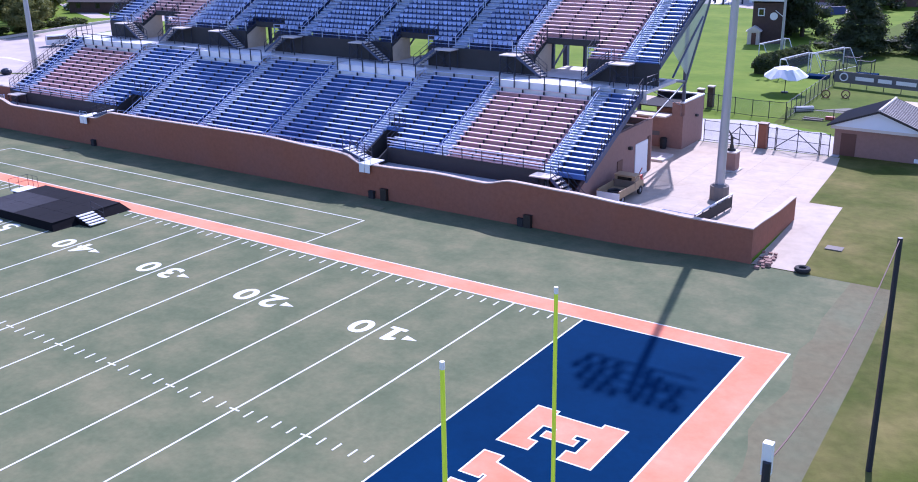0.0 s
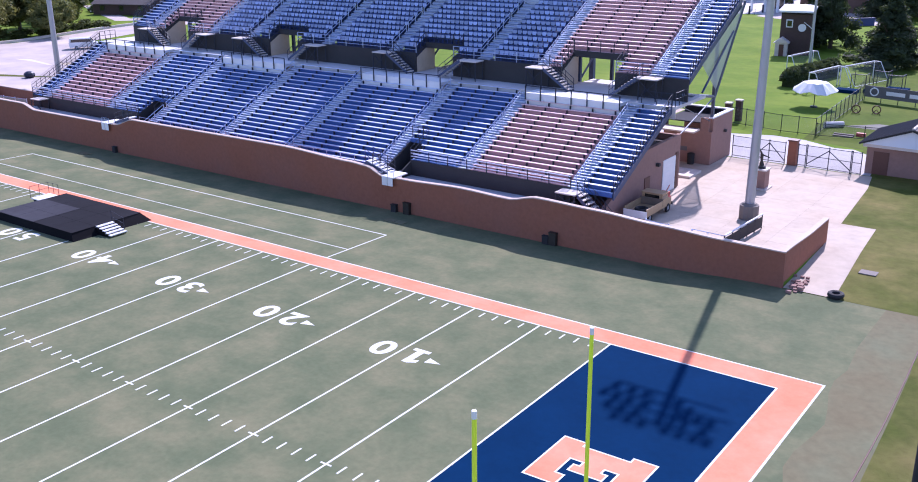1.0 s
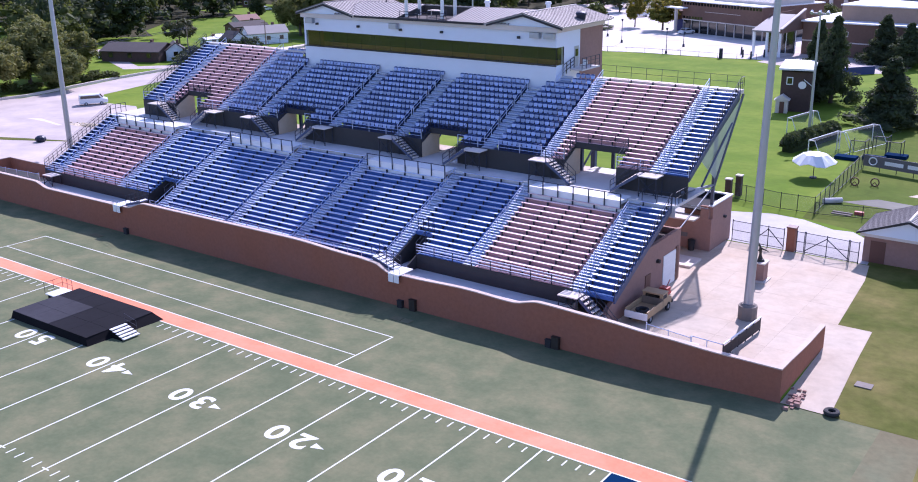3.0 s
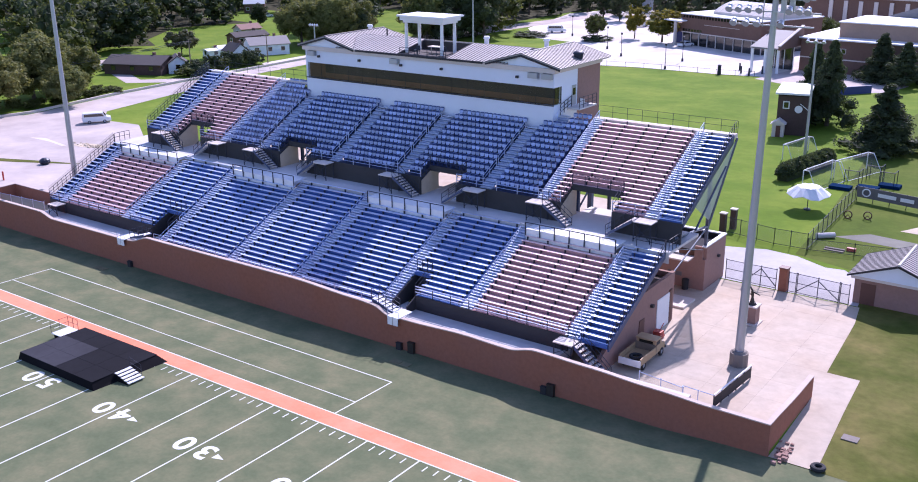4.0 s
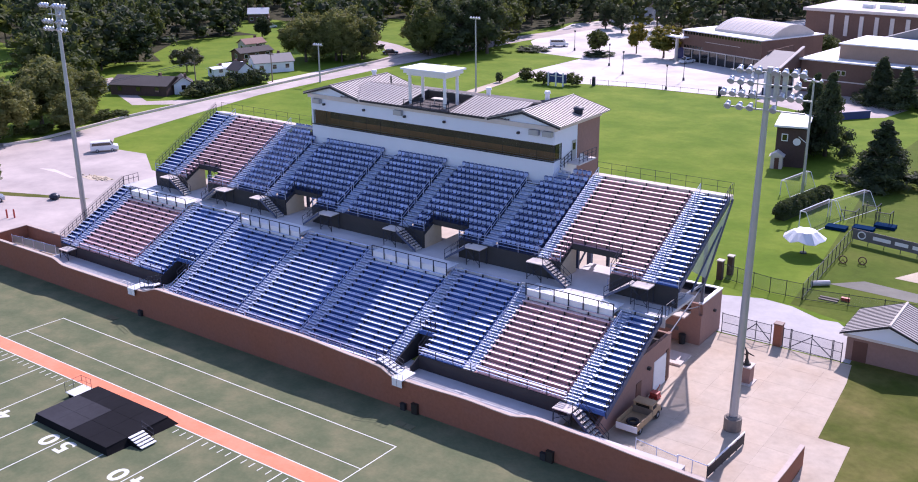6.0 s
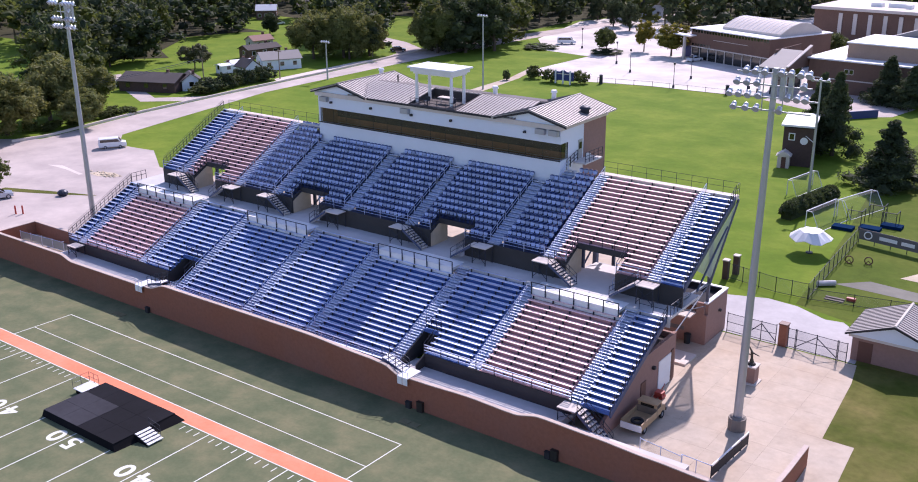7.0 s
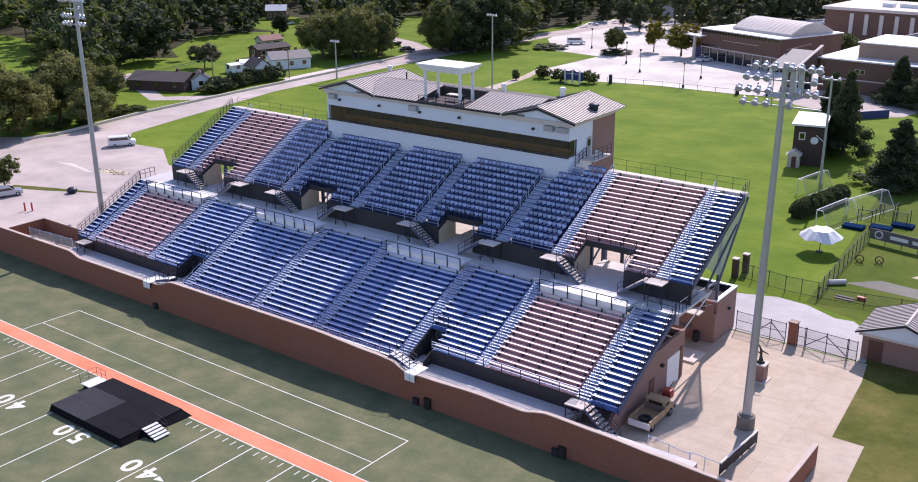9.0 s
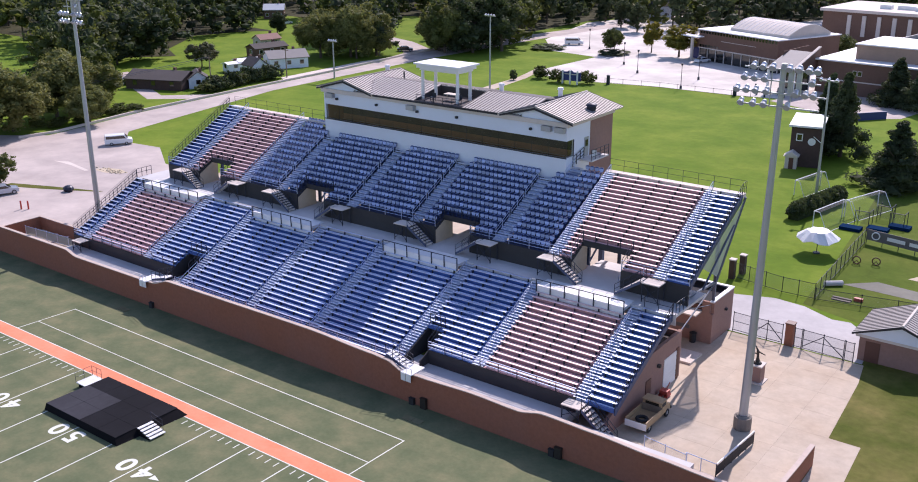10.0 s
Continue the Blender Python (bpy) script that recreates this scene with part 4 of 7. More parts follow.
# east end: struts, braces and the wind screen
part("strut", Shape().rod((-10.2, 39.5, 6.4), (-8.68, 41.25, 14.95), 0.12, n=8), STRUT, stand)
part("column", Shape().box(-10.33, -10.07, 39.27, 39.53, 3.6, 14.1), STRUT, stand)
part("brace", Shape().rod((-8.95, 29.4, 8.5), (-10.2, 39.25, 6.7), 0.13, n=8), STRUT, stand)
part("brace", Shape().rod((-9.7, 31.0, 4.8), (-10.2, 39.25, 6.5), 0.07, n=8), STRUT, stand)
part("brace", Shape().rod((-8.9, 29.1, 7.6), (-10.2, 38.96, 4.5), 0.04, n=6), STRUT, stand)
part("wind_screen", Shape().sheet([(-8.72, 32.4, 10.55), (-8.72, 41.15, 14.75), (-10.12, 39.58, 7.2)]), SCREEN, stand, "pale translucent mesh wind screen")


def stair(foot, head, w, n, mat, name, label, group, rail=True):
    """An open steel stair along x from foot to head; w wide in y."""
    foot, head = Vector(foot), Vector(head)
    ob = thing(name, foot, label, "stairs", group)
    for k in range(n):
        p = foot.lerp(head, (k + 0.5) / n)
        d = abs(head.x - foot.x) / n
        part("tread", Shape().box(p.x - d * 0.55, p.x + d * 0.55, p.y - w / 2, p.y + w / 2, p.z + 0.06, p.z + 0.12), mat, ob)
    for y in (-w / 2, w / 2):
        a, b = foot + Vector((0, y, 0)), head + Vector((0, y, 0))
        part("stringer", Shape().prism([(a.x, a.z + 0.22), (b.x, b.z + 0.12), (b.x, b.z - 0.18), (a.x, a.z)], "y", a.y - 0.03, a.y + 0.03), STEEL_BLUE, ob)
        if rail:
            rail_run(a + Vector((0, 0, 0.05)), b + Vector((0, 0, 0.05)), 0.98, RAIL_DARK, ob, 4, (1.0, 0.55), 0.03)
    return ob


def landing(x, y, z, base, w=1.7, d=1.35):
    ob = thing("stair_landing", (x, y, base), "small pale steel landing on thin braced legs", "landing", "landings at the foot of the aisles")
    part("platform", Shape().box(x - w / 2, x + w / 2, y - d / 2, y + d / 2, z - 0.09, z), CAP, ob, "pale platform")
    for sx in (-1, 1):
        for sy in (-1, 1):
            px, py = x + sx * (w / 2 - 0.08), y + sy * (d / 2 - 0.08)
            part("leg", Shape().rod((px, py, base), (px, py, z - 0.09), 0.05, n=6), RAIL_DARK, ob)
        part("brace", Shape().rod((x + sx * (w / 2 - 0.08), y - d / 2 + 0.08, base + 0.2), (x - sx * (w / 2 - 0.08), y - d / 2 + 0.08, z - 0.2), 0.03, n=6), RAIL_DARK, ob)
    return ob


for x, way in zip(U_AISLES, (1, -1) * 4):
    landing(x, 28.85, 9.7, 7.9)
    stair((x + way * 3.4, 28.75, 7.9), (x + way * 0.95, 28.75, 9.7), 1.1, 9, CAP, "concourse_stairs", "steel stairs from the concourse up to the upper seats", "stairs on the concourse")
landing(-12.25, 16.9, 2.85, 1.65, 1.7, 1.3)
stair((-8.5, 16.8, GZ), (-11.2, 16.8, 2.85), 1.15, 9, CAP, "end_stairs", "pale steel stairs down to the plaza", "end stairs of the lower tier")
landing(-80.2, 16.9, 2.85, 1.65, 1.7, 1.3)
# steps from the walkway down over the brick wall
for x, way in ((-26.95, -1), (-63.6, 1)):
    ob = thing("wall_landing", (x, 13.9, 1.7), "white landing with a panel over the brick wall", "landing", "landings on the brick wall")
    part("slab", Shape().box(x - 0.62, x + 0.62, 13.45, 15.3, wall_top(x) + 0.10, wall_top(x) + 0.18), WHITE_METAL, ob)
    for s in (-0.29, 0.29):
        part("panel", Shape().box(x + s - 0.26, x + s + 0.26, 13.40, 13.44, wall_top(x) - 0.55, wall_top(x) + 0.16), WHITE_METAL, ob, "white panel")
    rail_run((x - 0.58, 13.5, wall_top(x) + 0.18), (x + 0.58, 13.5, wall_top(x) + 0.18), 0.5, RAIL_PALE, ob, 3, (1.0,), 0.025)
    stair((x + way * 0.6, 14.7, wall_top(x) + 0.05), (x + way * 2.9, 14.7, 3.25), 1.0, 6, WHITE_METAL, "wall_steps", "short pale steps beside the brick wall", "steps at the brick wall")

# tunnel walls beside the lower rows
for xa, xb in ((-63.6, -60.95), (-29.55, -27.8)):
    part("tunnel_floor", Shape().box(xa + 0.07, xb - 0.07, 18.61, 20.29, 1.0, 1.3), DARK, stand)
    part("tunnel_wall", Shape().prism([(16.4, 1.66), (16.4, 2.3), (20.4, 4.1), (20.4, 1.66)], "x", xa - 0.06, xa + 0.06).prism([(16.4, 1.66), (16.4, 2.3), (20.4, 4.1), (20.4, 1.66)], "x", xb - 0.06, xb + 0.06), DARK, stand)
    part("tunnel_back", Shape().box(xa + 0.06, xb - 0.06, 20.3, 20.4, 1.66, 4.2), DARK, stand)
    rail_run((xa, 20.2, 4.2), (xb, 20.2, 4.2), 1.0, RAIL_DARK, stand, 4)
    rail_run((xb, 17.6, 2.97), (xb, 20.2, 4.2), 1.0, RAIL_DARK, stand, 3)

# ---- press box ----
PX0, PX1, PY0, PY1 = -60.4, -26.75, 39.0, 48.5
box = thing("press_box", (-43, 43, 14.4), "white press box with dark windows and brown metal roof", "press box")
# front wall: sill, band of windows, head
part("front_wall", Shape().box(PX0, PX1, PY0, PY0 + 0.3, 13.6, 16.36).box(PX0, PX1, PY0, PY0 + 0.3, 18.1, 20.0).box(PX0, PX0 + 0.25, PY0, PY0 + 0.3, 16.36, 18.1), WHITE, box, "white painted front wall")
part("side_wall", Shape().box(PX1 - 0.3, PX1, PY0 + 0.301, 43.7, 13.6, 16.36).box(PX1 - 0.3, PX1, PY0 + 0.301, 43.7, 18.1, 20.0).box(PX1 - 0.3, PX1, PY0 + 1.5, 43.7, 16.361, 18.099), WHITE, box, "white painted side wall")
part("side_wall", Shape().box(PX0, PX0 + 0.3, PY0 + 0.301, PY1, 13.6, 20.0), WHITE, box, "white painted side wall")
part("brick_end", Shape().box(PX1 - 0.3, PX1 + 0.02, 43.7, PY1, 13.0, 20.0), BRICK_PALE, box, "brown brick end wall")
part("back_wall", Shape().box(PX0, PX1 - 0.31, PY1 - 0.3, PY1, 13.0, 20.0), BRICK_PALE, box, "brown brick back wall")
for x in (PX0 + 0.4, -51.5, -43.0, -34.5, PX1 - 0.4):
    part("column", Shape().box(x - 0.25, x + 0.25, PY1 - 0.6, PY1 - 0.1, GZ, 12.999), STEEL_BLUE, box)
# unseen inner parts; their mottled brown paints the reflections in the glass
part("inner_end", Shape().box(PX0 + 0.302, PX0 + 0.33, PY0 + 0.31, 41.89, 15.81, 19.49), REFLECTED_BROWN, box)
part("floor", Shape().box(PX0 + 0.3, PX1 - 0.3, PY0 + 0.3, PY1 - 0.3, 15.6, 15.8), DECK, box)
part("inner_wall", Shape().box(PX0 + 0.3, PX1 - 0.3, 41.9, 42.0, 15.8, 16.48), REFLECTED_BROWN, box, "added inner partition coloured like the brown window reflections")
part("inner_wall", Shape().box(PX0 + 0.3, PX1 - 0.3, 41.92, 42.0, 16.481, 19.5), DARK, box, "dark upper partition")
part("counter", Shape().box(PX0 + 0.3, PX1 - 0.3, PY0 + 0.35, PY0 + 1.0, 16.24, 16.30), REFLECTED_BROWN, box, "added counter coloured like the brown window reflections")
part("ceiling", Shape().box(PX0 + 0.3, PX1 - 0.3, PY0 + 0.3, PY1 - 0.3, 19.5, 19.6), DARK, box)
nb = 16
for k in range(nb):
    xa = PX0 + 0.25 + (PX1 - PX0 - 0.3) * k / nb
    xb = PX0 + 0.25 + (PX1 - PX0 - 0.3) * (k + 1) / nb
    w = part("window", Shape().box(xb - 0.025, xb, PY0 + 0.06, PY0 + 0.11, 16.36, 18.1), DARK, box, "dark window mullion")
    part("pane", Shape().box(xa, xb - 0.025, PY0 + 0.07, PY0 + 0.10, 16.36, 18.1), TINTED, w, "dark reflecting glass").visible_shadow = False
w = part("window", Shape().box(PX1 - 0.1, PX1, PY0 + 1.42, PY0 + 1.5, 16.36, 18.1), DARK, box)
part("pane", Shape().box(PX1 - 0.07, PX1 - 0.04, PY0 + 0.3, PY0 + 1.42, 16.36, 18.1), TINTED, w, "dark reflecting glass").visible_shadow = False
part("sill", Shape().box(PX0 - 0.02, PX1 + 0.04, PY0 - 0.08, PY0 - 0.002, 16.29, 16.38), DARK, box)
part("side_door", Shape().box(PX1 + 0.002, PX1 + 0.05, 42.55, 43.4, 15.85, 17.9), STEEL, box, "grey side door")
part("door_glass", Shape().box(PX1 + 0.052, PX1 + 0.06, 42.7, 43.25, 16.9, 17.6), GLASS, box)
# cornice under the eaves
part("cornice", Shape().box(PX0 - 0.25, PX1 + 0.25, PY0 - 0.28, PY0 - 0.002, 19.55, 19.95).box(PX1 + 0.002, PX1 + 0.25, PY0 - 0.001, PY1, 19.55, 19.95).box(PX0 - 0.25, PX0 - 0.002, PY0 - 0.001, PY1, 19.55, 19.95), CAP, box, "pale cornice")
part("soffit", Shape().box(PX0 - 0.9, PX1 + 0.75, PY0 - 0.36, PY1 + 0.5, 19.951, 20.03), CAP, box)
for x, z in ((-58.2, 18.9), (-52, 18.9), (-40.5, 18.9), (-46, 18.85), (-31, 18.9)):
    part("wall_lamp", Shape().box(x - 0.12, x + 0.12, PY0 - 0.3, PY0 - 0.01, z - 0.12, z + 0.12), DARK, box)
for x in (-46.8, -29.0, -27.4, -59.2):
    part("air_unit", Shape().box(x - 0.55, x + 0.55, PY0 - 0.5, PY0 - 0.01, 18.95, 19.5).box(x - 0.45, x + 0.45, PY0 - 0.53, PY0 - 0.5, 19.05, 19.4), STEEL, box, "grey air unit")


def slope_roof(corners, parent, n, label=""):
    """A pitched plane given as eave start, eave end, ridge end, ridge start, with raised seams from eave to ridge."""
    a, b, c, d = (Vector(p) for p in corners)
    nrm = (b - a).cross(d - a).normalized()
    nrm = nrm if nrm.z > 0 else -nrm
    t = nrm * 0.10
    sh = Shape().add([a, b, c, d, a + t, b + t, c + t, d + t], [(4, 5, 6, 7), (3, 2, 1, 0), (0, 1, 5, 4), (1, 2, 6, 5), (2, 3, 7, 6), (3, 0, 4, 7)])
    plane = part("roof", sh, ROOF_METAL, parent, label)
    for k in range(n + 1):
        p, q = a.lerp(b, k / n) + t, d.lerp(c, k / n) + t
        part("roof_seam", Shape().rod(p + nrm * 0.02, q + nrm * 0.02, 0.04, n=5), ROOF_RIB, plane)
    return plane


EY, BY, EV = PY0 - 0.4, PY1 + 0.7, 20.04
RL, RA, RR = -34.7, -30.4, -25.9
LL, LA, LR = -61.2, -56.9, -52.6
AP = 21.2
for x0, xa, x1 in ((RL, RA, RR), (LL, LA, LR)):
    slope_roof([(x1, EY, EV), (x1, BY, EV), (xa, BY, AP), (xa, EY, AP)], box, 24, "brown standing-seam metal roof")
    slope_roof([(x0, EY, EV), (x0, BY, EV), (xa, BY, AP), (xa, EY, AP)], box, 24, "brown standing-seam metal roof")
    part("gable", Shape().prism([(x0 + 0.3, 20.031), (x1 - 0.3, 20.031), (xa, AP - 0.12)], "y", EY + 0.25, EY + 0.45), WHITE, box, "pale gable")
    part("gable", Shape().prism([(x0 + 0.3, 20.031), (x1 - 0.3, 20.031), (xa, AP - 0.12)], "y", BY - 0.4, BY - 0.25), WHITE, box)
    part("ridge_cap", Shape().rod((xa, EY, AP + 0.1), (xa, BY, AP + 0.1), 0.10, n=6), CAP if x0 == RL else ROOF_RIB, box)
    for s, xe in ((1, x0), (-1, x1)):
        part("rake_trim", Shape().prism([(xe, EV - 0.02), (xa, AP - 0.02), (xa, AP - 0.24), (xe, EV - 0.2)], "y", EY - 0.05, EY + 0.02), DARK, box)
# middle roof, broken by the deck under the canopy
DX0, DX1 = -46.2, -39.6
MID = 43.6
ridge_z = 21.05
for xa, xb, n in ((LR - 2.6, DX0, 18), (DX1, RL + 2.6, 18)):
    slope_roof([(xa, EY, EV), (xb, EY, EV), (xb, MID, ridge_z), (xa, MID, ridge_z)], box, n, "brown standing-seam metal roof")
    slope_roof([(xa, BY, EV), (xb, BY, EV), (xb, MID, ridge_z), (xa, MID, ridge_z)], box, n)
slope_roof([(DX0, BY, EV), (DX1, BY, EV), (DX1, MID, ridge_z), (DX0, MID, ridge_z)], box, 10)
for x in (DX0, DX1):
    part("deck_cheek", Shape().prism([(EY + 0.1, 20.04), (MID, 20.04), (MID, ridge_z + 0.05), (EY + 0.1, 20.2)], "x", x - 0.06, x + 0.06), DARK, box, "dark side of the roof deck")
# the dark shingle colour paints the shade lying on this deck
part("roof_deck", Shape().box(DX0 + 0.06, DX1 - 0.06, EY + 0.05, MID, 20.035, 20.12), SHINGLE, box)
part("deck_back", Shape().box(DX0 + 0.06, DX1 - 0.06, MID - 0.1, MID, 20.12, ridge_z), DARK, box)
part("eave_trim", Shape().box(LR + 0.3, RL - 0.3, EY - 0.06, EY - 0.002, 19.9, 20.12), DARK, box)
rail_run((DX0 + 0.2, EY + 0.15, 20.12), (DX1 - 0.2, EY + 0.15, 20.12), 0.7, RAIL_DARK, box, 6)
# canopy over the deck
CX0, CX1, CY0, CY1, CZ = -46.8, -40.5, 39.3, 43.1, 23.35
part("canopy", Shape().box(CX0, CX1, CY0, CY1, CZ + 0.65, CZ + 0.82).box(CX0 + 0.25, CX1 - 0.25, CY0 + 0.25, CY1 - 0.25, CZ + 0.25, CZ + 0.649).box(CX0 + 0.5, CX1 - 0.5, CY0 + 0.5, CY1 - 0.5, CZ, CZ + 0.249), WHITE_METAL, box, "white flat canopy roof")
for x in (CX0 + 0.75, CX1 - 0.75):
    for y in (CY0 + 0.75, CY1 - 0.75):
        part("post", Shape().rod((x, y, 20.12), (x, y, CZ), 0.2, 0.17, 12), WHITE_METAL, box, "round white column", smooth=False)
tagged(part("camera_table", Shape().box(-43.6, -42.0, 40.6, 41.5, 20.8, 20.88).rod((-43.4, 41.0, 20.12), (-43.4, 41.0, 20.8), 0.05).rod((-42.2, 41.0, 20.12), (-42.2, 41.0, 20.8), 0.05), CAP), "pale folding table on the press box deck", "table")
for x, y in ((-41.2, 40.2), (-44.3, 39.6)):
    tagged(part("deck_chair", Shape().box(x - 0.25, x + 0.25, y - 0.25, y + 0.25, 20.5, 20.56).box(x - 0.25, x + 0.25, y + 0.2, y + 0.26, 20.56, 21.0).rod((x - 0.2, y - 0.2, 20.12), (x - 0.2, y - 0.2, 20.5), 0.025).rod((x + 0.2, y - 0.2, 20.12), (x + 0.2, y - 0.2, 20.5), 0.025).rod((x - 0.2, y + 0.2, 20.12), (x - 0.2, y + 0.2, 20.5), 0.025).rod((x + 0.2, y + 0.2, 20.12), (x + 0.2, y + 0.2, 20.5), 0.025), RAIL_DARK), "dark chair on the press box deck", "chair", "chairs on the press box deck")
for x, y in ((-58.6, 48.6), (-39.8, 46.4), (-33.05, 48.0)):
    part("roof_vent", Shape().rod((x, y, 20.1), (x, y, 21.35), 0.26, n=10).rod((x, y, 21.35), (x, y, 21.6), 0.38, 0.3, 10), WHITE_METAL, box, "white round roof vent")
part("pipe", Shape().rod((-53.4, 45.6, 20.6), (-53.4, 45.6, 21.7), 0.09, n=8), DARK, box)
dish = Shape().ball((-27.1, 44.4, 20.85), 0.6, 14, 5, 0.55, math.pi / 2).rod((-27.1, 44.4, 20.2), (-27.1, 44.4, 20.85), 0.42, 0.5, 14)
part("roof_fan", dish, RAIL_DARK, box, "dark domed roof fan")
# outside stair at the east side
part("side_landing", Shape().box(PX1 + 0.05, PX1 + 1.5, 41.6, 45.2, 15.65, 15.8), DECK, box)
rail_run((PX1 + 1.45, 41.6, 15.8), (PX1 + 1.45, 45.2, 15.8), 1.1, RAIL_DARK, box, 5, (1.0, 0.66, 0.33))
rail_run((PX1 + 0.1, 40.2, 15.2), (PX1 + 0.1, 42.4, 15.8), 1.1, RAIL_DARK, box, 4, (1.0, 0.66, 0.33), 0.045)
tagged(part("lounge_chair", Shape().box(-25.95, -25.45, 42.4, 42.95, 16.1, 16.17).box(-25.95, -25.45, 42.9, 42.97, 16.17, 16.6).rod((-25.9, 42.45, 15.8), (-25.9, 42.45, 16.1), 0.025).rod((-25.5, 42.45, 15.8), (-25.5, 42.45, 16.1), 0.025).rod((-25.9, 42.9, 15.8), (-25.9, 42.9, 16.1), 0.025).rod((-25.5, 42.9, 15.8), (-25.5, 42.9, 16.1), 0.025), WHITE_METAL), "white chair on the press box landing", "chair")

# ---- east end: store, washrooms, plaza ----
store = thing("store_building", (-14, 25, GZ), "brown brick store under the stand with a white roller door", "building")
SX = -9.55
part("wall", Shape().prism([(17.4, GZ), (17.4, 1.55), (23.6, 4.75), (31.0, 4.85), (31.0, GZ)], "x", SX - 0.3, SX), BRICK_PALE, store, "brown brick side wall with a sloping top")
part("wall", Shape().box(-20, SX - 0.301, 30.7, 31.0, GZ, 4.85).box(-20, -19.7, 24.4, 30.69, GZ, 4.85), BRICK_PALE, store)
part("coping", Shape().prism([(17.35, 1.56), (23.6, 4.76), (31.05, 4.86), (31.05, 4.93), (23.58, 4.83), (17.3, 1.62)], "x", SX - 0.32, SX + 0.02), BRICK_PALE, store)
part("roof", Shape().box(-19.69, SX - 0.31, 24.4, 30.69, 4.25, 4.35), SHINGLE, store, "dark flat roof")
door = part("roller_door", Shape().box(SX + 0.002, SX + 0.05, 27.6, 30.05, GZ + 0.02, 3.3), WHITE_METAL, store, "white roller door")
for k in range(6):
    part("slat", Shape().box(SX + 0.051, SX + 0.065, 27.6, 30.05, GZ + 0.08 + k * 0.47, GZ + 0.46 + k * 0.47), WHITE_METAL, door)
part("jamb", Shape().box(SX + 0.002, SX + 0.09, 30.06, 30.55, GZ + 0.01, 3.5), BROWN, store, "dark brown jamb")
part("door", Shape().box(SX + 0.002, SX + 0.06, 24.2, 25.15, GZ + 0.02, 2.6), BROWN, store, "dark brown metal door")
part("wall_lamp", Shape().box(SX + 0.002, SX + 0.3, 26.2, 26.5, 3.15, 3.4), DARK, store)

wash = thing("washroom_building", (-12, 41, GZ), "square brick washroom building with an open flat roof and pale coping", "building")
WX0, WX1, WY0, WY1, WH = -14.6, -9.97, 38.95, 44.0, 4.72
part("wall", Shape().box(WX0, WX1, WY0, WY0 + 0.3, GZ, WH - 1.2).box(WX1 - 0.3, WX1, WY0 + 0.301, WY1, GZ, WH).box(WX0, WX1 - 0.301, WY1 - 0.3, WY1, GZ, WH).box(WX1 - 1.1, WX1 - 0.301, WY0, WY0 + 0.3, WH - 1.199, WH), BRICK_PALE, wash, "pinkish brown brick walls")
part("coping", Shape().box(WX1 - 0.35, WX1 + 0.05, WY0 - 0.05, WY1 + 0.05, WH + 0.001, WH + 0.12).box(WX0, WX1 - 0.351, WY1 - 0.35, WY1 + 0.05, WH + 0.001, WH + 0.12), WHITE_METAL, wash, "white coping")
# roof carries the parapet's shade in its colour
part("roof", Shape().box(WX0, WX1 - 0.31, WY0 + 0.31, WY1 - 0.31, WH - 0.6, WH - 0.5), ROOF_SHADE, wash, "roof coloured as dark as the shade on it")
part("roof", Shape().box(WX0, WX1 - 1.1, WY0 - 1.5, WY0 + 0.29, WH - 1.19, WH - 1.06), CAP, wash, "pale flat porch roof")
# thin added sheets that darken the parapet's inner faces like shade
part("lining", Shape().box(WX0, WX1 - 0.33, WY1 - 0.33, WY1 - 0.302, WH - 0.499, WH - 0.02).box(WX1 - 0.33, WX1 - 0.302, WY0 + 0.31, WY1 - 0.331, WH - 0.499, WH - 0.02), ROOF_SHADE, wash, "added lining with the parapet's inner shade in its colour")
part("wall_lamp", Shape().box(WX1 + 0.002, WX1 + 0.25, 41.9, 42.2, 3.0, 3.2), DARK, wash)
part("notice", Shape().box(-13.6, -12.2, WY0 - 0.03, WY0 - 0.002, 1.5, 1.9), GREY_SIGN, wash)
tagged(part("trash_bin", Shape().rod((-11.6, 38.5, GZ + 0.012), (-11.6, 38.5, GZ + 1.0), 0.3, 0.34, 12).rod((-11.6, 38.5, GZ + 1.0), (-11.6, 38.5, GZ + 1.08), 0.36, 0.2, 12), RUBBER), "black round trash bin by the washroom wall", "trash bin")
tagged(part("pale_pad", Shape().box(-12.4, -9.6, 33.6, 36.2, GZ + 0.031, GZ + 0.22), CAP), "low pale concrete block beside the store", "concrete block")


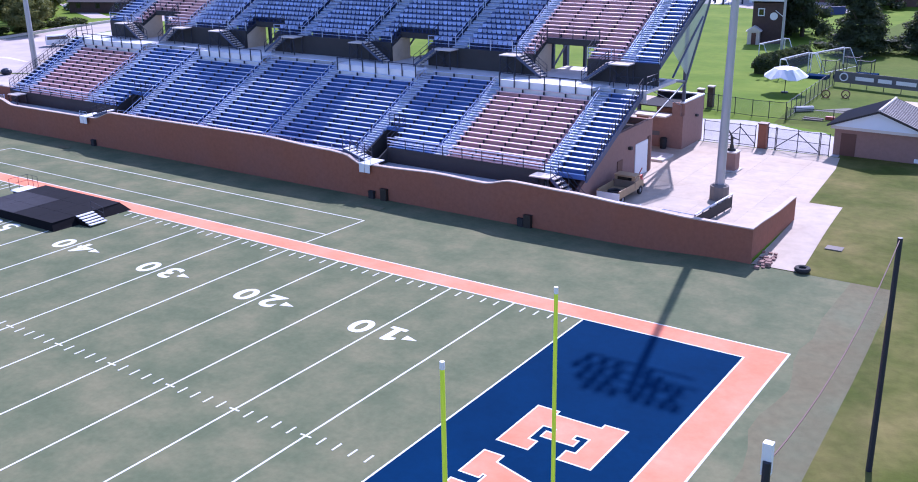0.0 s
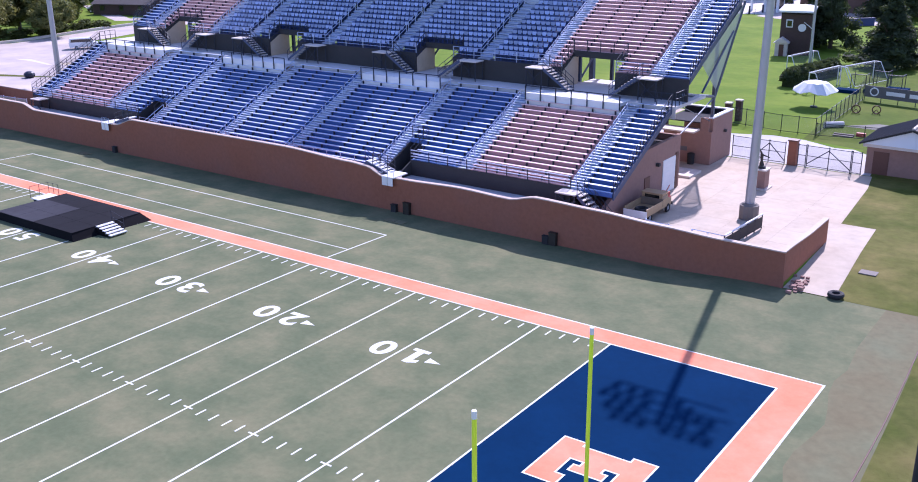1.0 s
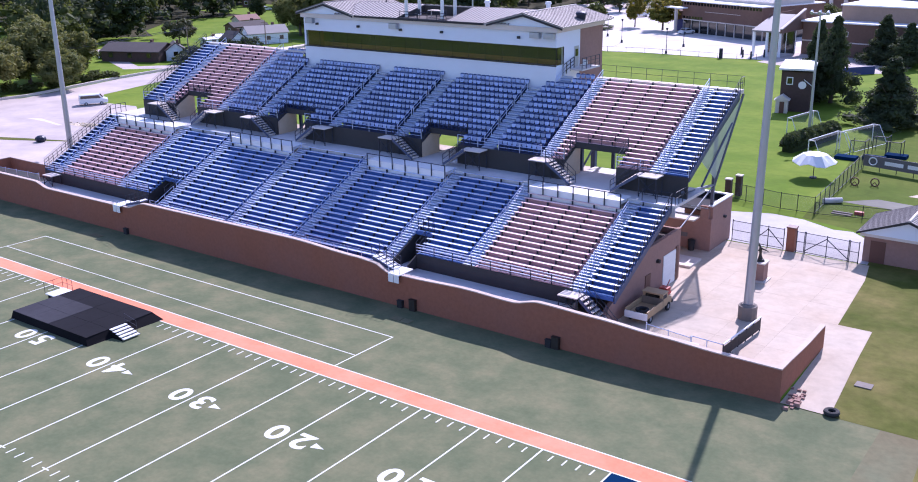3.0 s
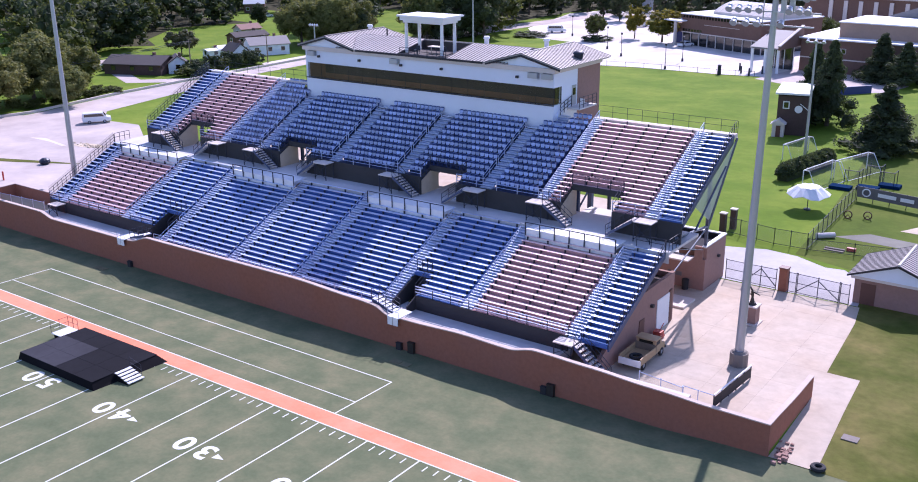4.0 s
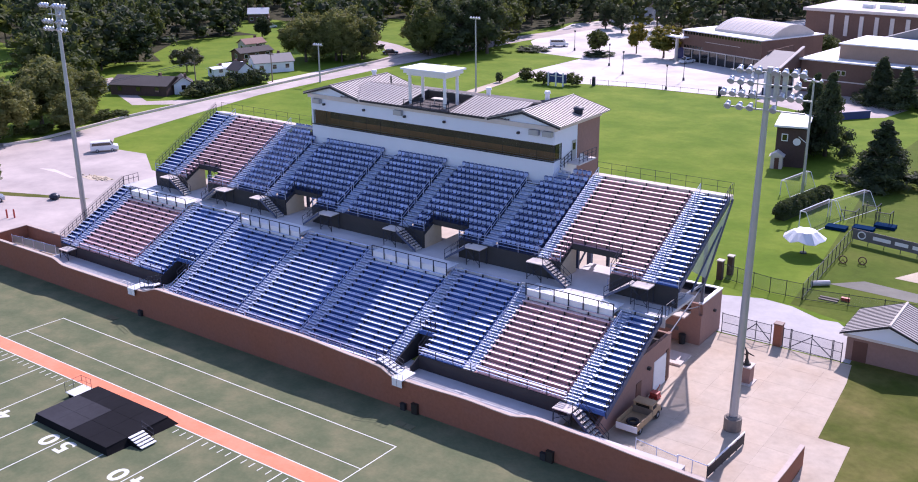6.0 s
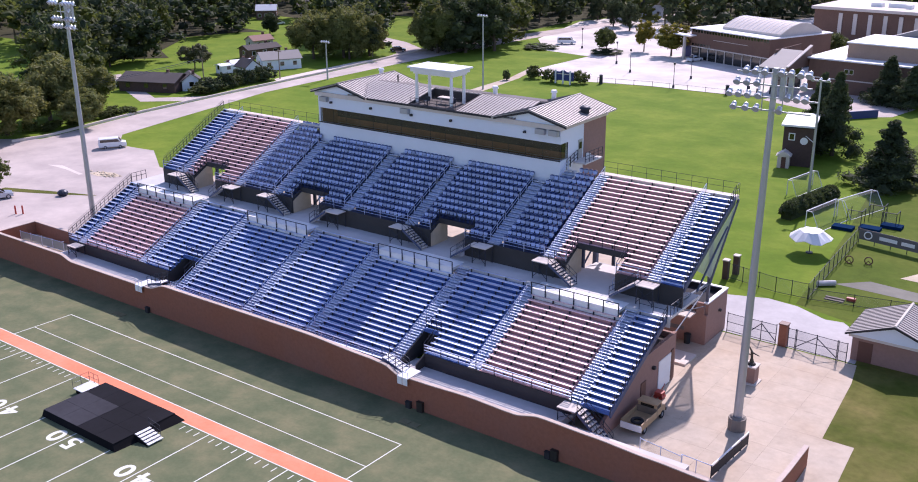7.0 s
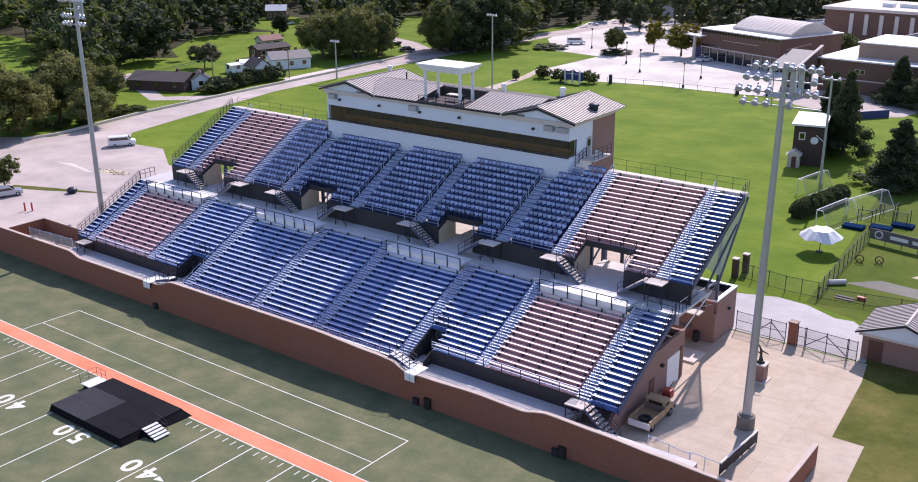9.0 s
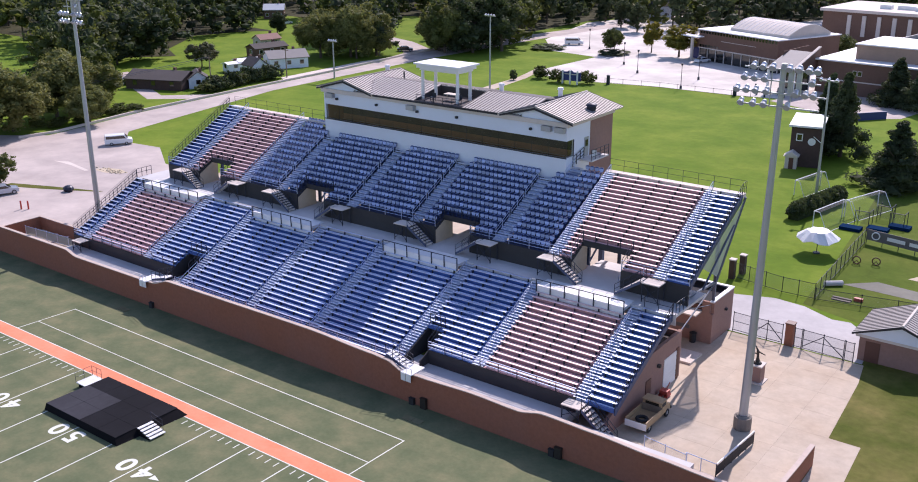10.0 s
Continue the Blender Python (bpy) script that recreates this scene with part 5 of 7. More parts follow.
def fence(name, pts, h, step, mat_post, label, group="", infill=CHAIN, z=GZ, rails=2):
    """Posts, rails and wire mesh along a line of points on the ground."""
    ob = thing(name, (*pts[0], z), label, "fence", group)
    mesh_parts, bars = Shape(), Shape()
    for (xa, ya), (xb, yb) in zip(pts, pts[1:]):
        n = max(1, round(math.hypot(xb - xa, yb - ya) / step))
        for k in range(n + 1):
            x, y = xa + (xb - xa) * k / n, ya + (yb - ya) * k / n
            part("post", Shape().rod((x, y, z), (x, y, z + h + 0.06), 0.045, n=6).ball((x, y, z + h + 0.06), 0.06, 6, 4), mat_post, ob)
        for r in range(rails):
            zz = z + h * (1 - 0.92 * r / max(1, rails - 1))
            part("rail", Shape().rod((xa, ya, zz), (xb, yb, zz), 0.03, n=6), mat_post, ob)
        if infill:
            part("wire_mesh", Shape().sheet([(xa, ya, z + 0.05), (xb, yb, z + 0.05), (xb, yb, z + h), (xa, ya, z + h)]), infill, ob)
    return ob


# gates between the washrooms and the hut
for name, pts in (("gate", [(-9.5, 43.4), (-7.6, 43.3)]), ("gate", [(-7.5, 43.3), (-4.5, 43.25)]), ("gate", [(-3.3, 43.2), (-2.6, 43.2)]), ("gate", [(-2.5, 43.2), (1.4, 42.95)]), ("gate", [(1.5, 42.95), (2.3, 42.9)])):
    (xa, ya), (xb, yb) = pts
    g = fence("gate", pts, 2.0, 1.95, RAIL_DARK, "tall dark metal gate with cross bracing", "gates of the plaza", CHAIN, GZ, 3)
    if xb - xa > 2.5:
        xm = (xa + xb) / 2
        part("brace", Shape().rod((xa, ya, GZ + 0.3), (xm, ya, GZ + 1.8), 0.045, n=6), RAIL_DARK, g)
        part("brace", Shape().rod((xb, yb, GZ + 0.3), (xm, yb, GZ + 1.8), 0.045, n=6), RAIL_DARK, g)


def brick_pillar(x, y, w, h, label="square brick pillar with a stone cap", shaft=BRICK, cap=BROWN):
    ob = thing("brick_pillar", (x, y, GZ), label, "pillar", "brick pillars")
    part("shaft", Shape().box(x - w / 2, x + w / 2, y - w / 2, y + w / 2, GZ, GZ + h - 0.12), shaft, ob)
    part("cap", Shape().box(x - w / 2 - 0.06, x + w / 2 + 0.06, y - w / 2 - 0.06, y + w / 2 + 0.06, GZ + h - 0.119, GZ + h), cap, ob)
    return ob


brick_pillar(-3.85, 43.45, 0.75, 2.35)
brick_pillar(-15.2, 57.1, 0.62, 2.35, "slim dark brick pillar with a pale cap", TOWER_BRICK, CAP)
brick_pillar(-14.8, 59.2, 0.62, 2.35, "slim dark brick pillar with a pale cap", TOWER_BRICK, CAP)

# statue on its pedestal
ped = thing("statue_pedestal", (-3.6, 34.2, GZ), "brick pedestal with a stone top in the plaza", "pedestal")
part("shaft", Shape().box(-4.15, -3.05, 33.65, 34.75, GZ + 0.031, GZ + 1.62), BRICK_PALE, ped)
part("top", Shape().box(-4.22, -2.98, 33.58, 34.82, GZ + 1.621, GZ + 1.74), CAP, ped, "pale stone top")
part("step", Shape().box(-4.4, -2.8, 33.4, 35.0, GZ + 0.031, GZ + 0.14), CAP, ped)
st = Shape().rod((-3.6, 34.2, GZ + 1.741), (-3.6, 34.2, GZ + 1.95), 0.40, 0.30, 10).rod((-3.6, 34.2, GZ + 1.95), (-3.62, 34.2, GZ + 2.35), 0.22, 0.12, 8)
st.rod((-3.62, 34.2, GZ + 2.35), (-3.66, 34.2, GZ + 2.95), 0.11, 0.14, 8).rod((-3.66, 34.2, GZ + 2.95), (-3.95, 34.2, GZ + 3.45), 0.10, 0.04, 6)
st.rod((-3.66, 34.2, GZ + 2.9), (-2.95, 34.15, GZ + 2.72), 0.08, 0.04, 6).rod((-3.64, 34.2, GZ + 2.6), (-4.15, 34.2, GZ + 2.75), 0.07, 0.04, 6)
tagged(part("statue", st, BRONZE), "dark bronze statue on a brick pedestal", "statue")


def lamp_bowl(sh, lens, x, y, z):
    """One floodlight, looking out and down to the field."""
    sh.ball((x, y, z), 0.20, 10, 4, 1.0, math.pi * 0.6)
    sh.rod((x, y, z - 0.03), (x, y - 0.26, z - 0.22), 0.18, 0.27, 12)
    lens.rod((x, y - 0.261, z - 0.221), (x, y - 0.28, z - 0.235), 0.25, 0.25, 12)


def flood_mast(x, y, top, lean, rows, base_h=1.3, label="tall steel floodlight mast with rows of lamps on a concrete base"):
    ob = thing("floodlight_mast", (x, y, GZ), label, "floodlight mast", "floodlight masts")
    if base_h:
        part("base", Shape().rod((x, y, GZ + 0.031), (x, y, GZ + base_h - 0.15), 0.72, 0.72, 12).rod((x, y, GZ + base_h - 0.149), (x, y, GZ + base_h), 0.62, 0.5, 12), PLINTH, ob, "dark concrete base")
    a, b = Vector((x, y, GZ + base_h)), Vector((x + lean[0], y + lean[1], top))
    part("pole", Shape().rod(a, b, 0.36, 0.2, 14), STEEL, ob, "grey tapered steel pole", smooth=False)
    for z, xs in rows:
        c = a.lerp(b, (z - a.z) / (b.z - a.z))
        half = max(abs(v) for v in xs) + 0.2
        part("cross_arm", Shape().box(c.x - half, c.x + half, c.y - 0.28, c.y - 0.18, z - 0.05, z + 0.05), STEEL, ob)
        for dx in xs:
            sh, lens = Shape(), Shape()
            lamp_bowl(sh, lens, c.x + dx, c.y - 0.42, z + 0.28)
            lamp = part("floodlight", sh, LAMP_SHELL, ob, "silver floodlight bowl")
            part("lens", lens, GLASS_LENS, lamp)
            part("bracket", Shape().rod((c.x + dx, c.y - 0.22, z), (c.x + dx, c.y - 0.42, z + 0.30), 0.04, n=6), STEEL, lamp)
    c = b
    for dx in (-0.75, 0.75):
        part("upright", Shape().rod((c.x + dx, c.y - 0.22, rows[-1][0] - 0.1), (c.x + dx, c.y - 0.22, rows[0][0] + 0.15), 0.045, n=6), STEEL, ob)
    for dx in (0.55, 1.15):
        part("ballast_box", Shape().box(c.x + dx - 0.16, c.x + dx + 0.16, c.y - 0.05, c.y + 0.25, top - 2.2, top - 0.3), STEEL, ob, "grey ballast box")
    return ob


flood_mast(-1.38, 25.4, 30.1, (0.45, -0.2), [(29.7, [-2.0, -1.3, -0.6, 0.6, 1.3, 2.0, 2.6]), (28.85, [-2.6, -1.85, -1.1, 2.3]), (27.95, [-3.1, -2.4, -1.7, -0.9, 1.2, 1.9, 2.5]), (27.0, [-2.7, -1.8, -1.0, 0.7])], 1.28)
narrow = [-2.4, -1.75, -1.1, 0.3, 1.0, 1.7, 2.4]
flood_mast(-88.75, 25.2, 30.2, (0.15, -0.1), [(29.8, narrow), (28.9, [1.3]), (27.9, [-2.0, -1.3, -0.6, 0.7, 1.4, 2.1]), (27.0, [-2.0, -1.3, -0.6, 0.7, 1.4, 2.1])], 1.0)


def small_mast(x, y, top, n=4, r=0.22):
    ob = thing("lamp_mast", (x, y, GZ), "slim steel sports-light mast with a small lamp head", "lamp mast", "distant lamp masts")
    part("pole", Shape().rod((x, y, GZ), (x, y, top), r, r * 0.6, 10), STEEL, ob)
    part("cross_arm", Shape().box(x - 1.3, x + 1.3, y - 0.1, y + 0.1, top - 0.1, top + 0.1), STEEL, ob)
    for k in range(n):
        sh, lens = Shape(), Shape()
        lamp_bowl(sh, lens, x - 1.1 + 2.2 * k / max(1, n - 1), y - 0.2, top + 0.3)
        lamp = part("floodlight", sh, LAMP_SHELL, ob)
        part("lens", lens, GLASS_LENS, lamp)
    return ob


small_mast(-105.2, 137.4, 16.6)
small_mast(-143.3, 126.8, 9.2)
small_mast(-18.3, 96.0, 17.0, 3)

# railed stairwell by the front wall of the plaza
fence("plaza_railing", [(-6.4, 17.95), (-2.6, 17.35)], 1.0, 1.8, RAIL_PALE, "thin pale wire fence on the plaza", "", CHAIN, GZ, 2)
well = thing("stairwell_railing", (0.0, 18.6, GZ), "grey railing with a pale handrail round a sunken step", "railing")
for (xa, ya), (xb, yb) in (((-0.2, 17.3), (0.25, 23.6)),):
    for k in range(6):
        x, y = xa + (xb - xa) * k / 5, ya + (yb - ya) * k / 5
        part("post", Shape().rod((x, y, GZ), (x, y, GZ + 1.1), 0.05, n=6), RAIL_DARK, well)
    part("panel", Shape().prism([(xa, ya), (xb, yb), (xb + 0.04, yb), (xa + 0.04, ya)], "z", GZ + 0.15, GZ + 0.95), DARK, well, "dark railing panel")
    part("handrail", Shape().rod((xa, ya, GZ + 1.12), (xb, yb, GZ + 1.12), 0.07, n=6), WHITE_METAL, well, "white handrail")
rail_run((-2.7, 17.5, GZ), (-0.2, 17.3, GZ), 1.1, RAIL_PALE, well, 3, (1.0,), 0.04)
part("sunken_step", Shape().box(-2.9, -0.3, 15.6, 17.3, GZ + 0.031, GZ + 0.06), ASPHALT, well, "dark sunken step")

# utility truck
truck = thing("utility_truck", (-8.3, 22.0, GZ), "tan flatbed utility truck with side rails and a spare tyre", "truck")
TX, TY = -8.0, 22.0


def t_box(name, x0, x1, y0, y1, z0, z1, mat, label="", parent=None):
    return part(name, Shape().box(TX + x0, TX + x1, TY + y0, TY + y1, GZ + z0, GZ + z1), mat, parent or truck, label)


t_box("bed", -0.95, 0.95, -2.5, 0.35, 0.62, 0.76, TAN, "tan flat bed")
for x in (-0.95, 0.87):
    t_box("side_board", x, x + 0.08, -2.5, 0.35, 0.761, 1.22, TAN, "tan side board")
t_box("headboard", -0.95, 0.95, 0.27, 0.35, 0.761, 1.35, WOOD)
t_box("tail_board", -0.95, 0.95, -2.56, -2.501, 0.5, 1.05, WHITE_METAL, "pale tail board")
cab = part("cab", Shape().prism([(TY + 0.38, GZ + 0.55), (TY + 0.38, GZ + 1.66), (TY + 1.25, GZ + 1.68), (TY + 1.55, GZ + 1.18), (TY + 2.1, GZ + 1.05), (TY + 2.15, GZ + 0.55)], "x", TX - 0.85, TX + 0.85), TAN, truck, "tan cab and bonnet")
t_box("roof", -0.9, 0.9, 0.30, 1.36, 1.682, 1.74, TAN, "sun-bleached cab roof")
t_box("rear_window", -0.6, 0.6, 0.355, 0.378, 1.25, 1.58, GLASS)
t_box("side_window", 0.852, 0.862, 0.5, 1.2, 1.25, 1.58, GLASS)
t_box("bumper", -0.9, 0.9, 2.16, 2.27, 0.5, 0.72, DARK)
for x in (-0.8, 0.8):
    for y in (-1.7, 1.55):
        wh = part("wheel", Shape().torus((TX + x, TY + y, GZ + 0.375), 0.26, 0.115, 16, 8, "x"), RUBBER, truck, "black tyre")
        part("rim", Shape().rod((TX + x - 0.07, TY + y, GZ + 0.375), (TX + x + 0.07, TY + y, GZ + 0.375), 0.2, n=10), STEEL, wh)
tagged(part("spare_tyre", Shape().torus((TX + 0.05, TY - 1.5, GZ + 0.90), 0.42, 0.135, 20, 8), RUBBER), "black spare tyre lying in the truck bed", "tyre")
tagged(part("yard_blower", Shape().box(-9.2, -8.5, 26.3, 27.0, GZ + 0.25, GZ + 0.65).rod((-9.1, 26.3, GZ + 0.2), (-9.1, 27.0, GZ + 0.2), 0.185, n=10).rod((-8.6, 26.3, GZ + 0.2), (-8.6, 27.0, GZ + 0.2), 0.185, n=10).rod((-8.85, 27.0, GZ + 0.6), (-8.85, 27.6, GZ + 1.0), 0.04), RED), "small red wheeled machine by the brick wall", "machine")

# ticket hut
hut = thing("ticket_hut", (6, 45.5, GZ), "small brown brick hut with a ribbed metal gable roof", "hut")
HX0, HX1, HY0, HY1 = 2.35, 10.2, 44.1, 49.6
part("wall", Shape().box(HX0, HX1, HY0, HY1, GZ, 3.0), BRICK_PALE, hut, "brown brick walls")
part("fascia", Shape().box(HX0 - 0.3, HX1 + 0.3, HY0 - 0.35, HY0 - 0.05, 2.85, 3.1), CAP, hut, "pale fascia")
HXM = 6.0
for y in (HY0 - 0.33, HY1 - 0.1):
    part("gable", Shape().prism([(HX0 - 0.25, 3.101), (HX1 + 0.05, 3.101), (HXM, 4.62)], "y", y, y + 0.2), WHITE, hut, "pale blue-grey gable")
for xe in (HX0 - 0.55, 2 * HXM - HX0 + 0.55):
    slope_roof([(xe, HY0 - 0.6, 3.1), (xe, HY1 + 0.6, 3.1), (HXM, HY1 + 0.6, 4.72), (HXM, HY0 - 0.6, 4.72)], hut, 15, "brown ribbed metal roof")
part("ridge_cap", Shape().rod((HXM, HY0 - 0.62, 4.84), (HXM, HY1 + 0.62, 4.84), 0.14, n=6), CAP, hut, "pale ridge cap")
part("rake_trim", Shape().prism([(HX0 - 0.6, 3.05), (HX0 - 0.6, 3.2), (HXM, 4.8), (HXM, 4.62)], "y", HY0 - 0.66, HY0 - 0.602).prism([(2 * HXM - HX0 + 0.6, 3.05), (2 * HXM - HX0 + 0.6, 3.2), (HXM, 4.8), (HXM, 4.62)], "y", HY0 - 0.66, HY0 - 0.602), DARK, hut)
part("door", Shape().box(2.95, 4.25, HY0 - 0.04, HY0 - 0.002, GZ + 0.02, 2.45), BROWN, hut, "brown metal door")
part("vent", Shape().box(9.2, 9.7, HY0 - 0.04, HY0 - 0.002, GZ + 0.1, GZ + 0.45), WHITE_METAL, hut)

# goal, net and stage on the field
goal = thing("goal_post", (12.2, -24.9, 0.01), "bright yellow-green football goal post with tall uprights", "goal post")
GX = 10.04
part("crossbar", Shape().rod((GX, -27.93, 3.05), (GX, -21.8, 3.05), 0.07, n=10), YELLOW, goal)
for y in (-27.93, -21.8):
    up = part("upright", Shape().rod((GX, y, 3.05), (GX, y, 11.3), 0.075, 0.065, 10), YELLOW, goal)
    part("tip", Shape().rod((GX, y, 11.301), (GX, y, 11.52), 0.07, n=10), WHITE_METAL, up, "white tip")
part("gooseneck", Shape().rod((12.2, -24.9, 0.01), (12.2, -24.9, 2.2), 0.11, n=10).rod((12.2, -24.9, 2.15), (11.5, -24.9, 2.95), 0.11, n=10).rod((11.55, -24.9, 2.93), (GX, -24.9, 3.05), 0.1, n=10), YELLOW, goal)

net = thing("ball_net", (17.33, -7.75, 0), "tall black ball net hung between dark poles behind the end zone", "net")
NA, NB, NT = Vector((17.33, -7.75, 10.25)), Vector((18.1, -26.2, 10.25)), 10
for p in (NA, NB):
    part("pole", Shape().rod((p.x, p.y, 0), (p.x, p.y, 10.3), 0.13, 0.10, 10), RAIL_DARK, net, "black steel pole")
rope = Shape()
cells = Shape()
prev = None
for k in range(NT + 1):
    u = k / NT
    p = NA.lerp(NB, u)
    p.z -= 4 * 0.9 * u * (1 - u)
    if prev is not None:
        rope.rod(prev, p, 0.022, n=6)
        cells.sheet([(prev.x, prev.y, 0.4), (p.x, p.y, 0.4), tuple(p), tuple(prev)])
    prev = p
part("rope", rope, BROWN, net, "brown top rope")
part("netting", cells, NET, net, "fine black netting")
part("pole_box", Shape().box(NB.x - 0.15, NB.x + 0.08, NB.y + 0.02, NB.y + 0.22, 9.9, 10.75), WHITE_METAL, net, "white box at the pole top")

stage = thing("stage", (-45.6, -3.2, 0.01), "low black stage with cloth skirts on the field", "stage")
ZS = 0.62
part("skirt", Shape().add([(-50.75, -6.35, 0.012), (-40.55, -6.35, 0.012), (-40.1, 0.35, 0.012), (-50.75, 0.2, 0.012), (-50.6, -6.2, ZS - 0.03), (-40.9, -6.2, ZS - 0.03), (-40.75, -0.1, ZS - 0.03), (-50.6, -0.05, ZS - 0.03)],
     [(0, 1, 5, 4), (1, 2, 6, 5), (2, 3, 7, 6), (3, 0, 4, 7)]), BLACK, stage, "black cloth skirt")
for k in range(4):
    for j in range(3):
        x0, y0 = -50.6 + k * 2.44, -6.2 + j * 2.05
        grey = k < 2 and j < 2
        part("deck_panel", Shape().box(x0 + 0.01, x0 + 2.43, y0 + 0.01, y0 + 2.04, ZS - 0.15, ZS + (0.012 if grey else 0.0)), STAGE_GREY if grey else STAGE_TOP, stage, "grey deck panel" if grey else "black deck panel")
steps = thing("stage_steps", (-40.2, -3.4, 0.01), "white-edged portable steps at the stage", "steps", "stage steps")
for k in range(5):
    part("tread", Shape().box(-40.75 + k * 0.36, -40.45 + k * 0.36, -4.2, -2.75, ZS - 0.04 - k * 0.11, ZS + 0.02 - k * 0.11), WHITE_METAL, steps, "white tread")
for y in (-4.24, -2.75):
    part("stringer", Shape().prism([(-40.9, ZS - 0.06), (-39.2, 0.1), (-39.2, 0.012), (-40.9, 0.012)], "y", y, y + 0.04), BLACK, steps)
rail_run((-40.85, -2.7, ZS - 0.1), (-39.4, -2.7, 0.25), 0.9, RAIL_DARK, steps, 2, (1.0, 0.5), 0.02)
steps = thing("stage_steps", (-51.3, -1.3, 0.01), "pale portable landing with a thin handrail at the stage", "steps", "stage steps")
part("platform", Shape().box(-52.2, -50.8, -2.3, -0.6, 0.42, 0.5), WHITE_METAL, steps, "white platform")
part("base", Shape().box(-52.0, -50.9, -2.2, -0.7, 0.012, 0.419), BLACK, steps)
rail_run((-52.2, -0.6, 0.5), (-50.8, -0.6, 0.5), 0.95, RAIL_DARK, steps, 3, (1.0, 0.5), 0.02)
rail_run((-52.2, -2.3, 0.5), (-52.2, -0.6, 0.5), 0.95, RAIL_DARK, steps, 3, (1.0, 0.5), 0.02)
tagged(part("tyre", Shape().torus((8.35, 13.95, 0.23), 0.36, 0.16, 20, 8).torus((8.35, 13.95, 0.08), 0.3, 0.10, 16, 6), RUBBER), "black tyre lying at the edge of the turf", "tyre")
heap = Shape()
for k in range(40):
    x, y, r = 5.75 + rnd.gauss(0, 0.3), 14.6 + rnd.gauss(0, 0.8), rnd.uniform(0.07, 0.2)
    heap.box(x - r, x + r, y - r * 0.7, y + r * 0.7, ground_height(6, y) + 0.02, ground_height(6, y) + 0.02 + r * rnd.uniform(0.7, 1.6))
tagged(part("rubble_heap", heap, BRICK_PALE), "heap of broken brick rubble at the wall corner", "rubble", "", "stuff")
tagged(part("ground_hatch", Shape().box(8.5, 9.6, 18.5, 19.3, ground_height(9, 19) + 0.005, ground_height(9, 19) + 0.06), PLINTH), "flat concrete hatch in the grass", "hatch")
fence("ramp_fence", [(-92.4, 17.0), (-84.0, 17.6)], 1.2, 2.2, RAIL_PALE, "grey chain-link fence with pale panels on the entrance ramp", "", SCREEN, 1.02)

# ---- trees ----


def ico(level):
    bm = bmesh.new()
    bmesh.ops.create_icosphere(bm, subdivisions=level, radius=1.0)
    bm.verts.ensure_lookup_table()
    v = np.array([tuple(p.co) for p in bm.verts])
    f = np.array([[q.index for q in face.verts] for face in bm.faces])
    bm.free()
    return v, f


ICO = {1: ico(1), 2: ico(2)}


def clump_places(g, rx, rz, cz, n, cone, lump):
    """Where the clumps of a crown sit, and how large they are."""
    th = g.uniform(0, 2 * np.pi, n)
    if cone:
        h = np.linspace(0.0, 0.98, n) ** 1.2
        r = rx * (1 - h * 0.97) * np.sqrt(g.uniform(0.1, 1.05, n)) * (0.85 + 0.22 * np.sin(h * 34))
        return np.stack([r * np.cos(th), r * np.sin(th), cz + h * rz], 1), rx * (0.27 - 0.19 * h) * g.uniform(0.7, 1.3, n)
    lobes = 9
    lu, lt = g.uniform(-0.8, 0.75, lobes), g.uniform(0, 2 * np.pi, lobes)
    ls = np.sqrt(1 - lu * lu) * 0.5
    at = np.stack([ls * np.cos(lt), ls * np.sin(lt), lu * 0.6], 1)
    k = g.integers(0, lobes, n)
    d = g.normal(size=(n, 3))
    d /= np.linalg.norm(d, axis=1)[:, None]
    p = at[k] + d * (np.cbrt(g.uniform(0.25, 1, n)) * g.uniform(0.42, 0.60, lobes)[k])[:, None]
    return p * [rx, rx, rz] + [0, 0, cz], rx * g.uniform(*lump, n)


def crown_arrays(seed, rx, rz, cz, clumps, leaves, size, cone=False, level=1, lump=(0.12, 0.24)):
    """Small uneven clumps hidden in sprays of leaves: points, triangles, and leaf quads."""
    g = np.random.default_rng(seed)
    c, cr = clump_places(g, rx, rz, cz, clumps, cone, lump)
    v0, f0 = ICO[level]
    verts, tris = [], []
    for k in range(clumps):
        bulge = 0.72 + g.normal(size=len(v0)) * 0.2
        verts.append(c[k] + v0 * [1, 1, 0.8] * (cr[k] * bulge)[:, None])
        tris.append(f0 + k * len(v0))
    verts, tris = np.concatenate(verts), np.concatenate(tris)
    k = g.integers(0, clumps, leaves)
    out = c[k] - [0, 0, cz]
    out /= np.linalg.norm(out, axis=1)[:, None] + 1e-6
    d = g.normal(size=(leaves, 3)) + out * 0.7
    d /= np.linalg.norm(d, axis=1)[:, None]
    p = c[k] + d * (cr[k] * g.uniform(0.75, 1.3, leaves))[:, None] * [1, 1, 0.85]
    nrm = d + g.normal(size=(leaves, 3)) * 0.6
    a = np.cross(nrm, g.normal(size=(leaves, 3)))
    a /= np.linalg.norm(a, axis=1)[:, None]
    b = np.cross(nrm, a)
    b /= np.linalg.norm(b, axis=1)[:, None]
    sz = (size * g.uniform(0.5, 1.4, leaves))[:, None]
    quads = np.stack([p - a * sz * 0.5, p - b * sz * 0.34, p + a * sz * 0.5, p + b * sz * 0.34], 1).reshape(-1, 3)
    return verts, tris, quads


